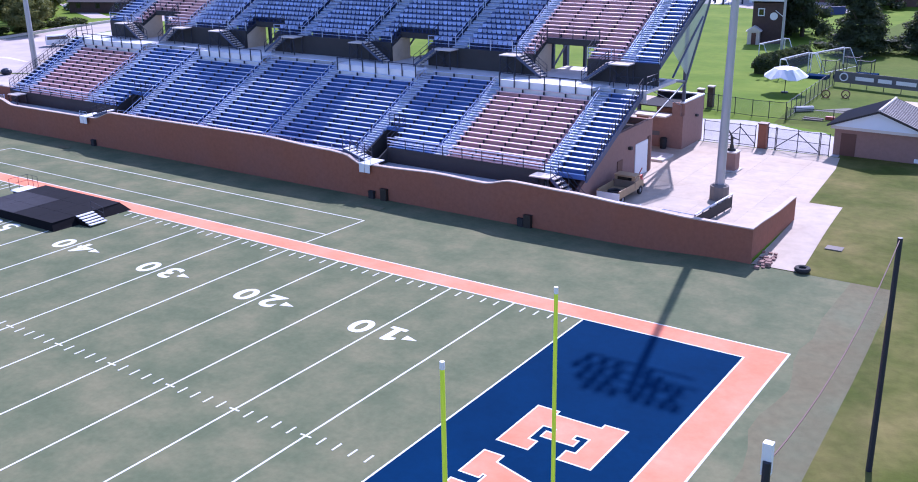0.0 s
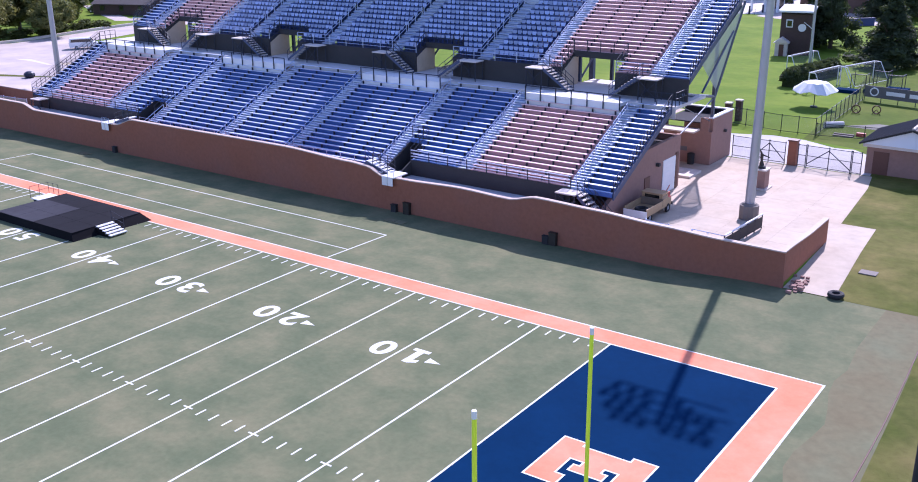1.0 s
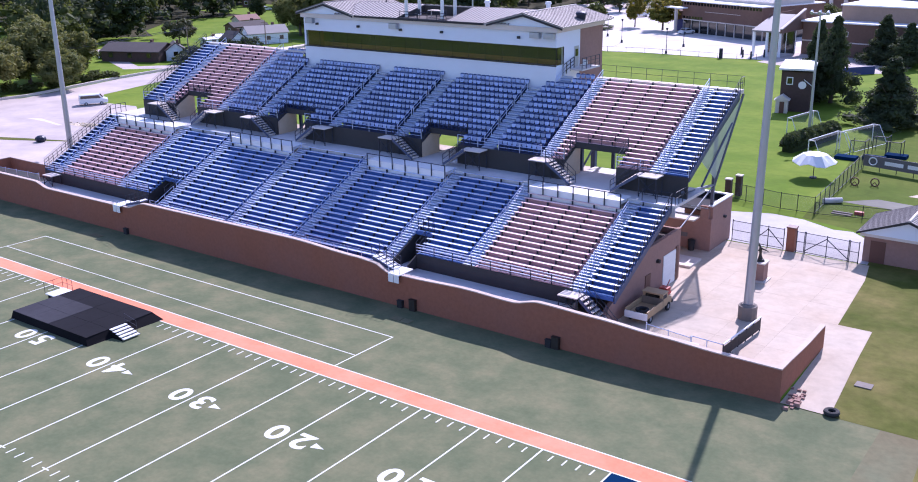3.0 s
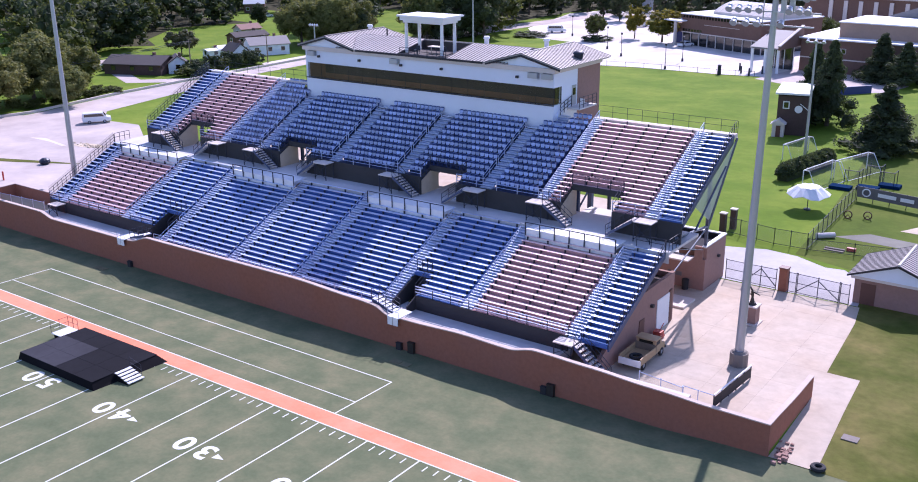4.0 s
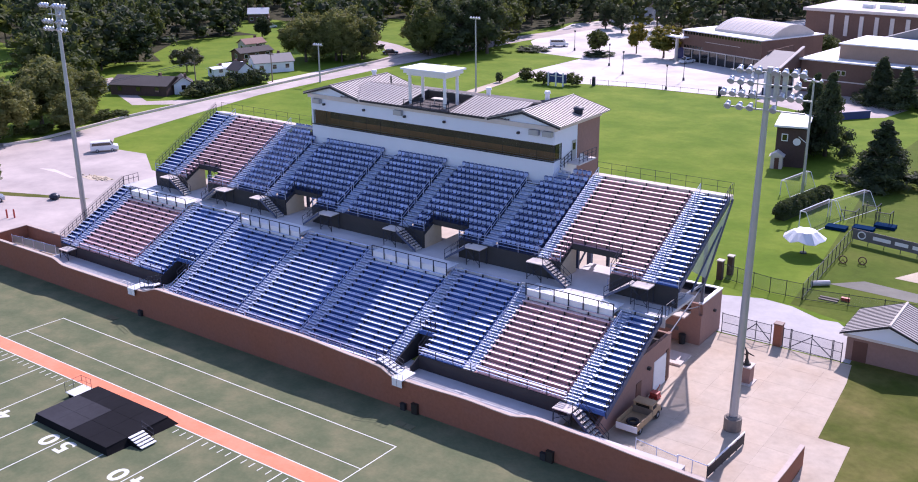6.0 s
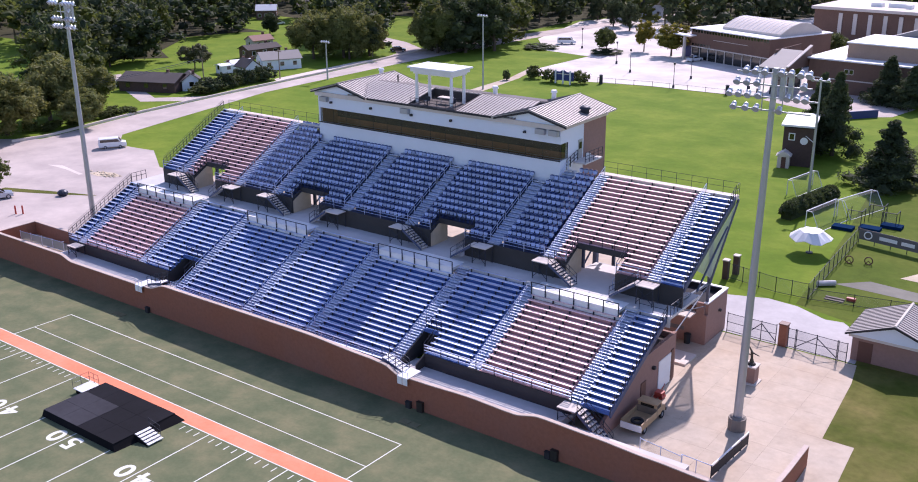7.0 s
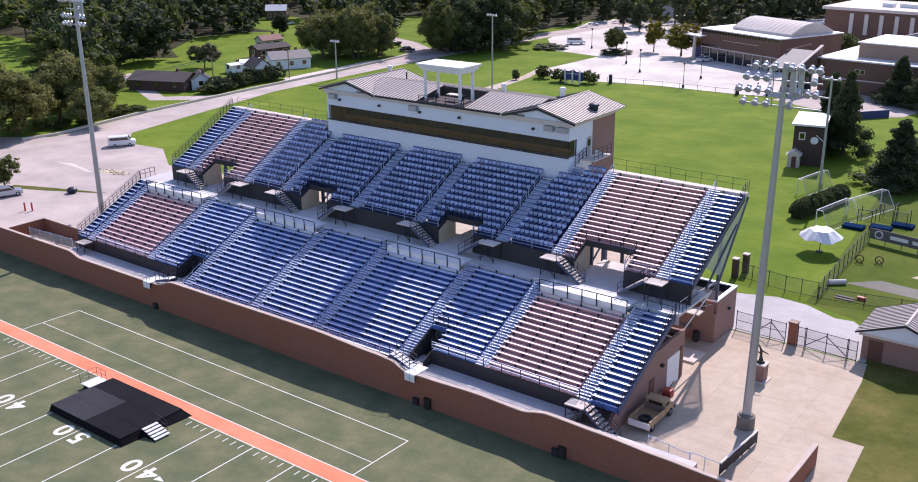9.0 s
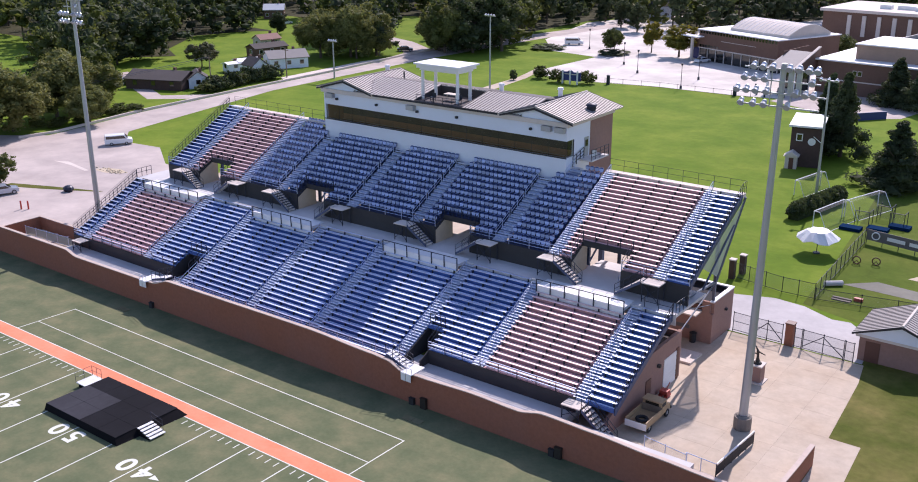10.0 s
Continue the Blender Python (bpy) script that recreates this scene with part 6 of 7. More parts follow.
def crown_mesh(name, groups, mat):
    """One mesh from many crowns."""
    vs, faces, off = [], [], 0
    for verts, tris, quads in groups:
        vs += [verts, quads]
        faces += (tris + off).tolist()
        off += len(verts)
        n = len(quads) // 4
        faces += (np.arange(4 * n).reshape(-1, 4) + off).tolist()
        off += len(quads)
    me = bpy.data.meshes.new(name)
    me.from_pydata(np.concatenate(vs).tolist(), [], faces)
    me.materials.append(mat)
    return me


def quads_mesh(name, pts, mat):
    n = len(pts)
    me = bpy.data.meshes.new(name)
    me.from_pydata(pts.reshape(-1, 3).tolist(), [], np.arange(4 * n).reshape(-1, 4).tolist())
    me.materials.append(mat)
    return me


def tree_model(seed, height, rx, mat, leaves=2600, size=0.7, cone=False, clear=0.22):
    """A trunk with limbs and a crown, built at the origin as a mesh pair."""
    g = random.Random(seed)
    sh = Shape()
    trunk_top = height * (0.85 if cone else 0.55)
    sh.rod((0, 0, -0.1), (g.uniform(-0.2, 0.2), g.uniform(-0.2, 0.2), trunk_top), height * 0.028, height * 0.010, 8)
    for k in range(7):
        a, z = g.uniform(0, 6.28), height * g.uniform(clear + 0.04, 0.5)
        sh.rod((0, 0, z), (rx * 0.6 * math.cos(a), rx * 0.6 * math.sin(a), z + height * g.uniform(0.1, 0.25)), height * 0.011, height * 0.003, 6)
    if cone:
        arrays = crown_arrays(seed, rx, height * 0.9, height * 0.07, 130, leaves, size, True)
    else:
        low = height * clear
        arrays = crown_arrays(seed, rx, (height - low) / 2, (height + low) / 2, 150, leaves, size)
    return sh.mesh("trunk", BARK), crown_mesh("crown", [arrays], mat)


MODELS = {
    "broad": tree_model(1, 14.0, 6.6, LEAF_OLIVE, 13000, 0.52, clear=0.06),
    "broad_b": tree_model(2, 13.0, 6.0, LEAF_OLIVE, 12000, 0.50, clear=0.04),
    "dark": tree_model(3, 15.0, 6.0, LEAF_DARK, 8000, 0.5, clear=0.05),
    "dark_b": tree_model(4, 16.0, 6.6, LEAF_DARK, 12000, 0.55, clear=0.05),
    "small": tree_model(5, 7.5, 3.4, LEAF, 3600, 0.32, clear=0.2),
    "gold": tree_model(6, 8.6, 3.6, LEAF_GOLD, 3800, 0.32, clear=0.2),
    "grey": tree_model(7, 7.5, 4.6, LEAF_GREY, 3200, 0.30, clear=0.15),
    "cedar": tree_model(8, 12.5, 4.3, LEAF_DARK, 13000, 0.36, cone=True),
    "bush": tree_model(9, 3.0, 1.9, LEAF, 1500, 0.24, clear=0.02),
    "bush_dark": tree_model(10, 3.4, 2.2, LEAF_DARK, 1600, 0.25, clear=0.02),
}


def tree(kind, x, y, h=1.0, w=1.0, label="leafy green broadleaf tree on the lawn", category="tree", name="tree", z=GZ):
    ob = thing(name, (x, y, z), label, category, "trees round the stadium")
    ob.rotation_euler = (0, 0, rnd.uniform(0, 6.28))
    ob.scale = (w, w, h)
    for nm, me in zip(("trunk", "crown"), MODELS[kind]):
        p = new(nm, me)
        p.parent = ob
    return ob


# trees that stand by themselves
WOOD_LABEL = "tall leafy tree at the edge of the wood"
for kind, x, y, h, w in (("broad", -149, 40, 0.9, 1.05), ("broad_b", -152, 50, 0.98, 1.15), ("broad", -157, 62, 0.92, 1.05), ("broad_b", -160, 72, 0.75, 0.95), ("broad", -168, 52, 0.95, 1.1),
                         ("broad_b", -168.5, 148, 1.0, 1.1), ("broad", -163, 154, 1.05, 1.1), ("broad_b", -172, 156, 1.0, 1.0), ("broad", -159, 160, 0.85, 0.85), ("dark_b", -215, 176, 0.45, 0.5), ("broad_b", -160, 153, 0.9, 0.9), ("dark", -150.5, 177, 0.9, 0.9), ("broad", -144, 34, 0.75, 0.9), ("broad_b", -146, 62, 0.6, 0.7)):
    tree(kind, x, y, h, w, "large rounded green tree beside the road")
tree("small", -118.2, 28.2, 0.75, 0.8, "small leafy tree at the edge of the car park")
for x, y, w in ((-107, 199.2, 2.1), (-127.4, 197.6, 2.3)):
    tree("bush_dark", x, y, 0.45, w, "low clipped dark hedge in a car park planter", "hedge", "planter_hedge")
tree("grey", -183, 119.5, 0.85, 0.9, "grey-green round tree on the lawn")
for kind, x, y, h, w in (("small", -107.5, 200, 1.05, 1.0), ("gold", -100.6, 209, 1.1, 0.8), ("gold", -91, 206, 1.1, 1.35), ("small", -53, 220, 1.1, 1.2), ("dark", -124, 246, 0.6, 0.6), ("dark", -134, 254, 0.6, 0.6)):
    tree(kind, x, y, h, w, "small street tree with turning leaves in the car park" if kind == "gold" else "small green tree in a planter")
for x, y in ((-103.3, 156), (-97.5, 154.0), (-90.6, 156)):
    tree("bush", x, y, 1.0, 1.1, "small round shrub by the sign", "shrub", "shrub")
tree("bush_dark", -107.2, 150, 0.8, 0.45, "slim dark evergreen shrub", "shrub", "shrub")
tree("cedar", -10.2, 107, 0.82, 1.25, "dark spreading evergreen tree on the lawn")
tree("cedar", -22.5, 121, 1.15, 1.05, "tall dark evergreen tree behind the tower")
tree("cedar", -26.5, 126, 1.05, 0.95, "tall dark evergreen tree behind the tower")
tree("cedar", -2.0, 112, 0.7, 1.2, "dark spreading evergreen tree on the lawn")
tree("cedar", -26.5, 172, 0.8, 1.1, "dark evergreen tree before the school")
tree("cedar", -21, 168, 0.72, 1.1, "dark evergreen tree before the school")
# shrubs along the road
for k in range(12):
    y = 97 + k * 1.9
    tree("bush_dark" if k % 3 else "bush", -153.5 - 1.2 * rnd.random() - (0.02 * (y - 78)), y, rnd.uniform(0.7, 1.3), rnd.uniform(0.9, 1.35), "dark bush growing along the road", "bush", "bush")
for k in range(9):
    tree("bush", -148.5 - rnd.uniform(0, 3), 54 + k * 2.6, rnd.uniform(0.4, 0.7), rnd.uniform(0.7, 1.1), "low rough bush on the road bank", "bush", "bush")
# clipped hedge
hg = np.random.default_rng(5)
n = 9000
u, v = hg.uniform(0, 1, n), hg.normal(size=(n, 3))
v /= np.linalg.norm(v, axis=1)[:, None]
v[:, 2] = np.abs(v[:, 2])
lump = 0.72 + 0.36 * np.sqrt(np.abs(np.sin(np.pi * u * 6)))
c = np.stack([-17.0 + 2.4 * u, 82.5 + 12.5 * u, np.full(n, GZ + 0.75)], 1) + v * np.stack([1.15 * lump, 1.15 * lump, 1.55 * lump], 1)
a = hg.normal(size=(n, 3)) * 0.11
b = hg.normal(size=(n, 3)) * 0.11
hedge = part("hedge", quads_mesh("hedge", np.stack([c - a, c - b, c + a, c + b], 1), LEAF_DARK), LEAF_DARK)
tagged(hedge, "clipped rounded green hedge on the lawn", "hedge", "", "stuff")
part("hedge_core", Shape().prism([(-17.7, 82.6), (-16.3, 82.4), (-13.9, 94.9), (-15.3, 95.1)], "z", GZ, GZ + 1.7), LEAF_DARK, hedge)
# litter under the woods, with the trees' shade put into its dark colour
patch("forest_floor", [(-203, 127), (-216, 134.5), (-233, 157.5), (-228, 174), (-222, 181), (-253, 185), (-258, 215), (-236, 213), (-212, 240), (-203, 240), (-190, 232), (-160, 198), (-152, 225), (-152, 262), (-144, 297), (-128, 297), (-118, 262), (-100, 275), (-84, 325), (-90, 640), (-700, 640), (-700, 130), (-300, 125), (-257, 124), (-226, 112), (-212, 118)], SHADED_LITTER, 0.05, "leaf litter darkened like the shade under the trees", "ground")
# woods, near edge as trees, the rest as one mass
edge_trees = [(-147, 175), (-141, 180), (-136, 187), (-149, 184), (-142, 192), (-152, 178), (-146, 199), (-152, 192)]
for x, y in edge_trees:
    tree("dark_b" if (x + y) % 2 else "broad", x, y, rnd.uniform(0.92, 1.12), rnd.uniform(0.95, 1.15), WOOD_LABEL)
wood_pts = {"a": [], "b": []}
wg = random.Random(11)
near_bases = [crown_arrays(21 + k, 6.2, 7.2 + 0.5 * k, 7.4 + 0.6 * k, 44, 900, 0.82, lump=(0.17, 0.32)) for k in range(4)]
far_bases = [crown_arrays(31 + k, 6.4, 7.6, 7.8, 22, 200, 1.4, lump=(0.2, 0.36)) for k in range(3)]


def inside(x, y, poly):
    hit = False
    for (xa, ya), (xb, yb) in zip(poly, poly[1:] + poly[:1]):
        if (ya > y) != (yb > y) and x < xa + (xb - xa) * (y - ya) / (yb - ya):
            hit = not hit
    return hit


OPEN_GROUND = [
    [(-166, -60), (-161, 60), (-163, 84), (-157, 110), (-157, 165), (-152, 174), (-140, 174), (-133, 188), (-138, 198), (-150, 222), (-150, 258), (-138, 266), (-110, 258), (-96, 270), (-80, 320), (-20, 345), (30, 250), (60, -60)],
    [(-166, 104), (-176, 107), (-192, 116), (-206, 126), (-216, 133), (-232, 157), (-226, 174), (-232, 198), (-206, 204), (-188, 176), (-166, 160), (-150, 158), (-150, 104)],
    [(-150, 82), (-180, 84), (-196, 96), (-202, 122), (-150, 122)],
    [(-154, 158), (-178, 176), (-196, 192), (-206, 226), (-200, 236), (-186, 228), (-158, 192), (-146, 180)],
    [(-158, 20), (-160, 78), (-185, 80), (-206, 89), (-216, 97), (-224, 106), (-256, 119), (-280, 119), (-292, 92), (-240, 44)], [(-252, 186), (-228, 182), (-222, 202), (-248, 210)], [(-258, 224), (-238, 224), (-240, 242), (-258, 242)], [(-142, 255), (-130, 255), (-131, 293), (-142, 293)], [(-256, 196), (-236, 192), (-232, 210), (-252, 214)]]
spots, dist = [], []
for k in range(26000):
    x, y = wg.uniform(-560, 60), wg.uniform(-10, 620)
    d = math.hypot(x - 24, y + 46)
    if d > 640 or not 4 < math.degrees(math.atan2(24 - x, y + 46)) < 68 or any(inside(x, y, poly) for poly in OPEN_GROUND):
        continue
    gap = 31 if d < 330 else 80
    if any((x - a) ** 2 + (y - b) ** 2 < gap for a, b in spots):
        continue
    if x > 20 and y < 250:
        continue
    spots.append((x, y))
    dist.append(d)
for (x, y), d in zip(spots, dist):
    s, zs, ang = wg.uniform(0.75, 1.2), wg.uniform(0.7, 1.15), wg.uniform(0, 6.28)
    rot = np.array([[math.cos(ang), -math.sin(ang), 0], [math.sin(ang), math.cos(ang), 0], [0, 0, 1]])
    key = "a" if wg.random() < 0.38 else "b"
    bases = near_bases if d < 330 else far_bases
    verts, tris, quads = bases[wg.randrange(len(bases))]
    wood_pts[key].append(((verts * [s, s, zs]) @ rot.T + [x, y, GZ], tris, (quads * [s, s, zs]) @ rot.T + [x, y, GZ]))
low_bases = [crown_arrays(41 + k, 5.2, 3.4, 3.2, 14, 330, 0.7, lump=(0.2, 0.36)) for k in range(2)]
for (x, y), d in zip(spots, dist):
    if d < 300 and wg.random() < 0.6:
        x, y, s = x + wg.uniform(-4, 4), y + wg.uniform(-5, 2), wg.uniform(0.5, 1.0)
        if not any(inside(x, y, poly) for poly in OPEN_GROUND):
            verts, tris, quads = low_bases[wg.randrange(2)]
            wood_pts["b"].append((verts * s + [x, y, GZ], tris, quads * s + [x, y, GZ]))
for key, mat in (("a", LEAF), ("b", LEAF_DARK)):
    tagged(part("wood", crown_mesh("wood", wood_pts[key], mat), mat), "dense green woodland beyond the road", "wood", "", "stuff")
trunks = Shape()
for x, y in spots[::4]:
    trunks.rod((x, y, GZ - 0.1), (x, y, GZ + 7), 0.3, 0.15, 5)
tagged(part("wood_trunks", trunks, BARK), "tree trunks within the woodland", "trunks", "", "stuff")


# ---- houses ----


def put(ob, rz):
    ob.rotation_euler = (0, 0, radians(rz))
    return ob


def local(name, shape, mat, parent, label=""):
    ob = new(name, shape.mesh(name, mat))
    ob.parent = parent
    return tagged(ob, label)


def house(x, y, w, d, h, rz, wall, roof, label, ridge=1.6, windows=3, hip=0.0):
    ob = put(thing("house", (x, y, GZ), label, "house", "houses across the road"), rz)
    local("wall", Shape().box(-w / 2, w / 2, -d / 2, d / 2, 0, h), wall, ob)
    o = 0.35
    for s in (-1, 1):
        local("roof", Shape().add([(-w / 2 - o, s * (d / 2 + o), h - 0.1), (w / 2 + o, s * (d / 2 + o), h - 0.1), (w / 2 + o - hip, 0, h + ridge), (-w / 2 - o + hip, 0, h + ridge),
              (-w / 2 - o, s * (d / 2 + o), h + 0.05), (w / 2 + o, s * (d / 2 + o), h + 0.05), (w / 2 + o - hip, 0, h + ridge + 0.15), (-w / 2 - o + hip, 0, h + ridge + 0.15)],
              [(0, 1, 2, 3), (7, 6, 5, 4), (0, 4, 5, 1), (1, 5, 6, 2), (2, 6, 7, 3), (3, 7, 4, 0)]), roof, ob)
        local("gable", Shape().prism([(-d / 2, h), (d / 2, h), (0, h + ridge - 0.05)], "x", s * (w / 2 - 0.2), s * (w / 2 - 0.02)), wall, ob)
    for k in range(windows):
        wx = -w / 2 + w * (k + 0.5) / windows
        for s in (-1, 1):
            ys = s * d / 2
            win = local("window", Shape().box(wx - 0.6, wx + 0.6, min(ys, ys + s * 0.06), max(ys, ys + s * 0.06), 0.9, 2.1), WHITE_METAL if wall is not TOWER_BRICK else DARK, ob)
            local("pane", Shape().box(wx - 0.5, wx + 0.5, min(ys + s * 0.061, ys + s * 0.07), max(ys + s * 0.061, ys + s * 0.07), 1.0, 2.0), GLASS, win)
    for s in (-1, 1):
        xs = s * w / 2
        win = local("window", Shape().box(min(xs, xs + s * 0.06), max(xs, xs + s * 0.06), -0.6, 0.6, 0.9, 2.1), WHITE_METAL, ob)
        local("pane", Shape().box(min(xs + s * 0.061, xs + s * 0.07), max(xs + s * 0.061, xs + s * 0.07), -0.5, 0.5, 1.0, 2.0), GLASS, win)
    local("chimney", Shape().box(w * 0.2, w * 0.2 + 0.6, 0.3, 0.9, h, h + ridge + 0.7), BRICK_FAR, ob)
    return ob


house(-165.8, 132.5, 10, 6.5, 2.6, 62, WHITE, ROOF_PALE, "white clapboard house with a grey roof")
house(-162.3, 119, 4.8, 4.2, 2.5, -12, WHITE, SHINGLE, "small white house with a steep dark gable", 1.8, 2)
house(-171, 124, 5.5, 4.5, 2.2, 70, CAP, WHITE_METAL, "low shed with a white metal roof", 0.5, 1)
house(-184, 143, 10, 5, 2.4, 78, BRICK_FAR, SHINGLE, "long low brick house with a brown roof", 1.0)
house(-196, 154, 6.5, 4.5, 2.5, 78, CAP, BRICK_PALE, "pale house with an orange-brown roof", 1.2, 2)
# walls take the darker brick so that their shaded side is in the colour
house(-167.5, 95.5, 14, 8, 2.3, 22, TOWER_BRICK, SHINGLE, "long low dark-roofed brick house beside the drive", 1.5, 3)
house(-160.9, 100.2, 5, 4.2, 2.2, -35, WHITE, SHINGLE, "small house with a white gable beside the long house", 1.6, 1)
house(-171.2, 119.6, 4, 3, 2.0, 78, WHITE, WHITE_METAL, "small white shed beside the lawn", 0.3, 1)
house(-248, 206, 7, 5, 3.2, 40, BRICK_FAR, WHITE_METAL, "brick house with a pale roof among trees", 1.8)
house(-250, 231, 12, 8, 3, 50, WHITE, SHINGLE, "white house among trees", 1.6)
house(-136, 288, 8, 6, 4.4, 20, WHITE, SHINGLE, "tall white house beyond the car park", 2.0, 2)
patch("drive", [(-150.5, 90), (-158, 84), (-176, 92), (-192, 100), (-192, 103.5), (-176, 96), (-159, 88.5), (-151, 96)], ASPHALT, 0.02, "pale gravel drive to the house", "drive")
patch("side_road", [(-152, 150), (-156, 168), (-170, 182), (-200, 196), (-200, 199.5), (-168, 187), (-151, 176)], ASPHALT, 0.021, "narrow side road past the trees", "road")
patch("roadside", [(-151.5, 118), (-154.5, 120), (-155.5, 150), (-153, 165), (-151.8, 132)], CAP, 0.017, "pale gravel roadside", "gravel")


def car(x, y, rz, colour, label, van=False, name="car"):
    ob = put(thing(name, (x, y, GZ), label, "van" if van else "car", "parked vehicles"), rz)
    if van:
        prof = [(-2.7, 0.35), (-2.75, 1.0), (-2.6, 2.05), (1.2, 2.1), (1.75, 1.3), (2.6, 1.1), (2.7, 0.4)]
        glass = [(-2.45, 1.35), (-2.35, 1.9), (1.05, 1.92), (1.45, 1.35)]
        wide = 1.0
    else:
        prof = [(-2.2, 0.3), (-2.25, 0.85), (-1.6, 0.95), (-1.0, 1.42), (0.5, 1.45), (1.1, 0.98), (2.1, 0.82), (2.2, 0.3)]
        glass = [(-1.45, 0.98), (-0.95, 1.36), (0.45, 1.38), (0.95, 1.0)]
        wide = 0.88
    body = local("body", Shape().prism(prof, "y", -wide, wide), colour, ob)
    for s in (-1, 1):
        a, b = sorted((s * (wide + 0.002), s * (wide + 0.012)))
        local("side_window", Shape().prism(glass, "y", a, b), GLASS, ob)
    front = prof[3 if van else 4], prof[4 if van else 5]
    back = (prof[2], prof[1]) if van else (prof[3], prof[2])
    for (xa, za), (xb, zb) in (front, back):
        sgn = 1 if xb > xa else -1
        local("windscreen", Shape().add([(xa + sgn * 0.02, -wide * 0.85, za - 0.06), (xa + sgn * 0.02, wide * 0.85, za - 0.06), (xb + sgn * 0.0, wide * 0.85, zb + 0.08), (xb, -wide * 0.85, zb + 0.08),
              (xa + sgn * 0.06, -wide * 0.85, za - 0.04), (xa + sgn * 0.06, wide * 0.85, za - 0.04), (xb + sgn * 0.05, wide * 0.85, zb + 0.1), (xb + sgn * 0.05, -wide * 0.85, zb + 0.1)],
              [(0, 1, 2, 3), (7, 6, 5, 4), (0, 4, 5, 1), (1, 5, 6, 2), (2, 6, 7, 3), (3, 7, 4, 0)]), GLASS, ob)
    for sx in (-1.45, 1.45):
        for s in (-1, 1):
            wh = local("wheel", Shape().rod((sx, s * (wide - 0.2), 0.33), (sx, s * (wide + 0.01), 0.33), 0.33, n=14), RUBBER, ob)
            a, b = sorted((s * (wide + 0.011), s * (wide + 0.03)))
            local("rim", Shape().rod((sx, a, 0.33), (sx, b, 0.33), 0.2, n=10), STEEL, wh)
    for s in (-0.6, 0.6):
        local("headlight", Shape().box(prof[-1][0] - 0.06, prof[-1][0] + 0.03, s - 0.16, s + 0.16, 0.62, 0.76), GLASS_LENS, ob)
    return ob


PAINT_WHITE = material("white_car_paint", (0.78, 0.79, 0.80), 0.25, 0, 0.02, 2, 0.03)
PAINT_DARK = material("dark_car_paint", (0.02, 0.022, 0.026), 0.2, 0, 0.02, 2, 0.03)
PAINT_SILVER = material("silver_car_paint", (0.45, 0.50, 0.58), 0.25, 0.5, 0.02, 2, 0.03)
car(-127.3, 55.3, 55, PAINT_WHITE, "white passenger van parked on the asphalt", True, "van").scale = (0.86, 0.86, 0.86)
car(-114.3, 26.2, 70, PAINT_SILVER, "pale silver car parked on the asphalt")
car(-82.0, 201.0, 70, PAINT_WHITE, "white car parked before the school")
for x, y, rz, c in ((-176, 93, 20, PAINT_DARK), (-179, 95, 35, PAINT_WHITE), (-158, 171, 40, PAINT_DARK), (-184, 146, 10, PAINT_SILVER), (-232, 196, 70, PAINT_WHITE), (-86, 268, 80, PAINT_DARK), (-83, 282, 80, PAINT_WHITE), (-80, 296, 75, PAINT_SILVER), (-88, 256, 80, PAINT_DARK)):
    car(x, y, rz, c, "dark car parked by a drive" if c is PAINT_DARK else "pale car parked by a drive")
car(-126, 210, 30, PAINT_WHITE, "white delivery van parked by the wood", True, "van")
car(-112, 236, 45, PAINT_WHITE, "white minibus at the far car park", True, "van")
sand = Shape()
for k in range(60):
    x, y, q = rnd.gauss(-112.6, 1.5), rnd.gauss(43.6, 0.45), rnd.uniform(0.08, 0.24)
    sand.ball((x, y, GZ + 0.04), q, 6, 4, 0.7)
tagged(part("rubble", sand, SAND), "low scatter of sand and stones on the asphalt", "rubble", "", "stuff")
tagged(part("boulder", Shape().ball((-107.8, 32.8, GZ + 0.42), 0.8, 9, 6, 0.65), RAIL_DARK), "dark rounded boulder in the grass verge", "boulder")
for x, y in ((-105.1, 23.7), (-104.3, 24.3)):
    tagged(part("bollard", Shape().rod((x, y, GZ + 0.014), (x, y, GZ + 1.15), 0.12, n=8).ball((x, y, GZ + 1.15), 0.12, 8, 4), RED), "red steel bollard in the car park", "bollard", "red bollards")

# ---- school ----
school = put(thing("school_hall", (-85.1, 205.0, GZ), "long brown brick school hall with a white vaulted roof", "school building"), -22.6)
HH = 7.9
local("wall", Shape().box(0, 27, 0, 22, 3.3, HH), BRICK_FAR, school, "brown brick upper wall")
local("glazing", Shape().box(0, 27, 0.5, 21, 0, 3.3), GLASS, school, "dark glazed ground floor")
local("roof", Shape().box(-0.3, 27.2, -0.4, 22.3, HH + 0.001, HH + 0.25), WHITE_METAL, school, "white flat roof")
vault = [(4, HH + 0.251), (4, HH + 0.9)] + [(4 + 15 * k / 14, HH + 0.9 + 2.3 * math.sin(math.pi * k / 14)) for k in range(1, 14)] + [(19, HH + 0.9), (19, HH + 0.251)]
local("vault", Shape().prism(vault, "x", 7, 26.5), CAP, school, "pale grey barrel vault")
for k in range(13):
    local("vault_rib", Shape().prism([(y, z + 0.002) for y, z in vault[1:-1]] + [(y, z + 0.07) for y, z in vault[1:-1]][::-1], "x", 7.1 + k * 1.58, 7.2 + k * 1.58), WHITE_METAL, school)
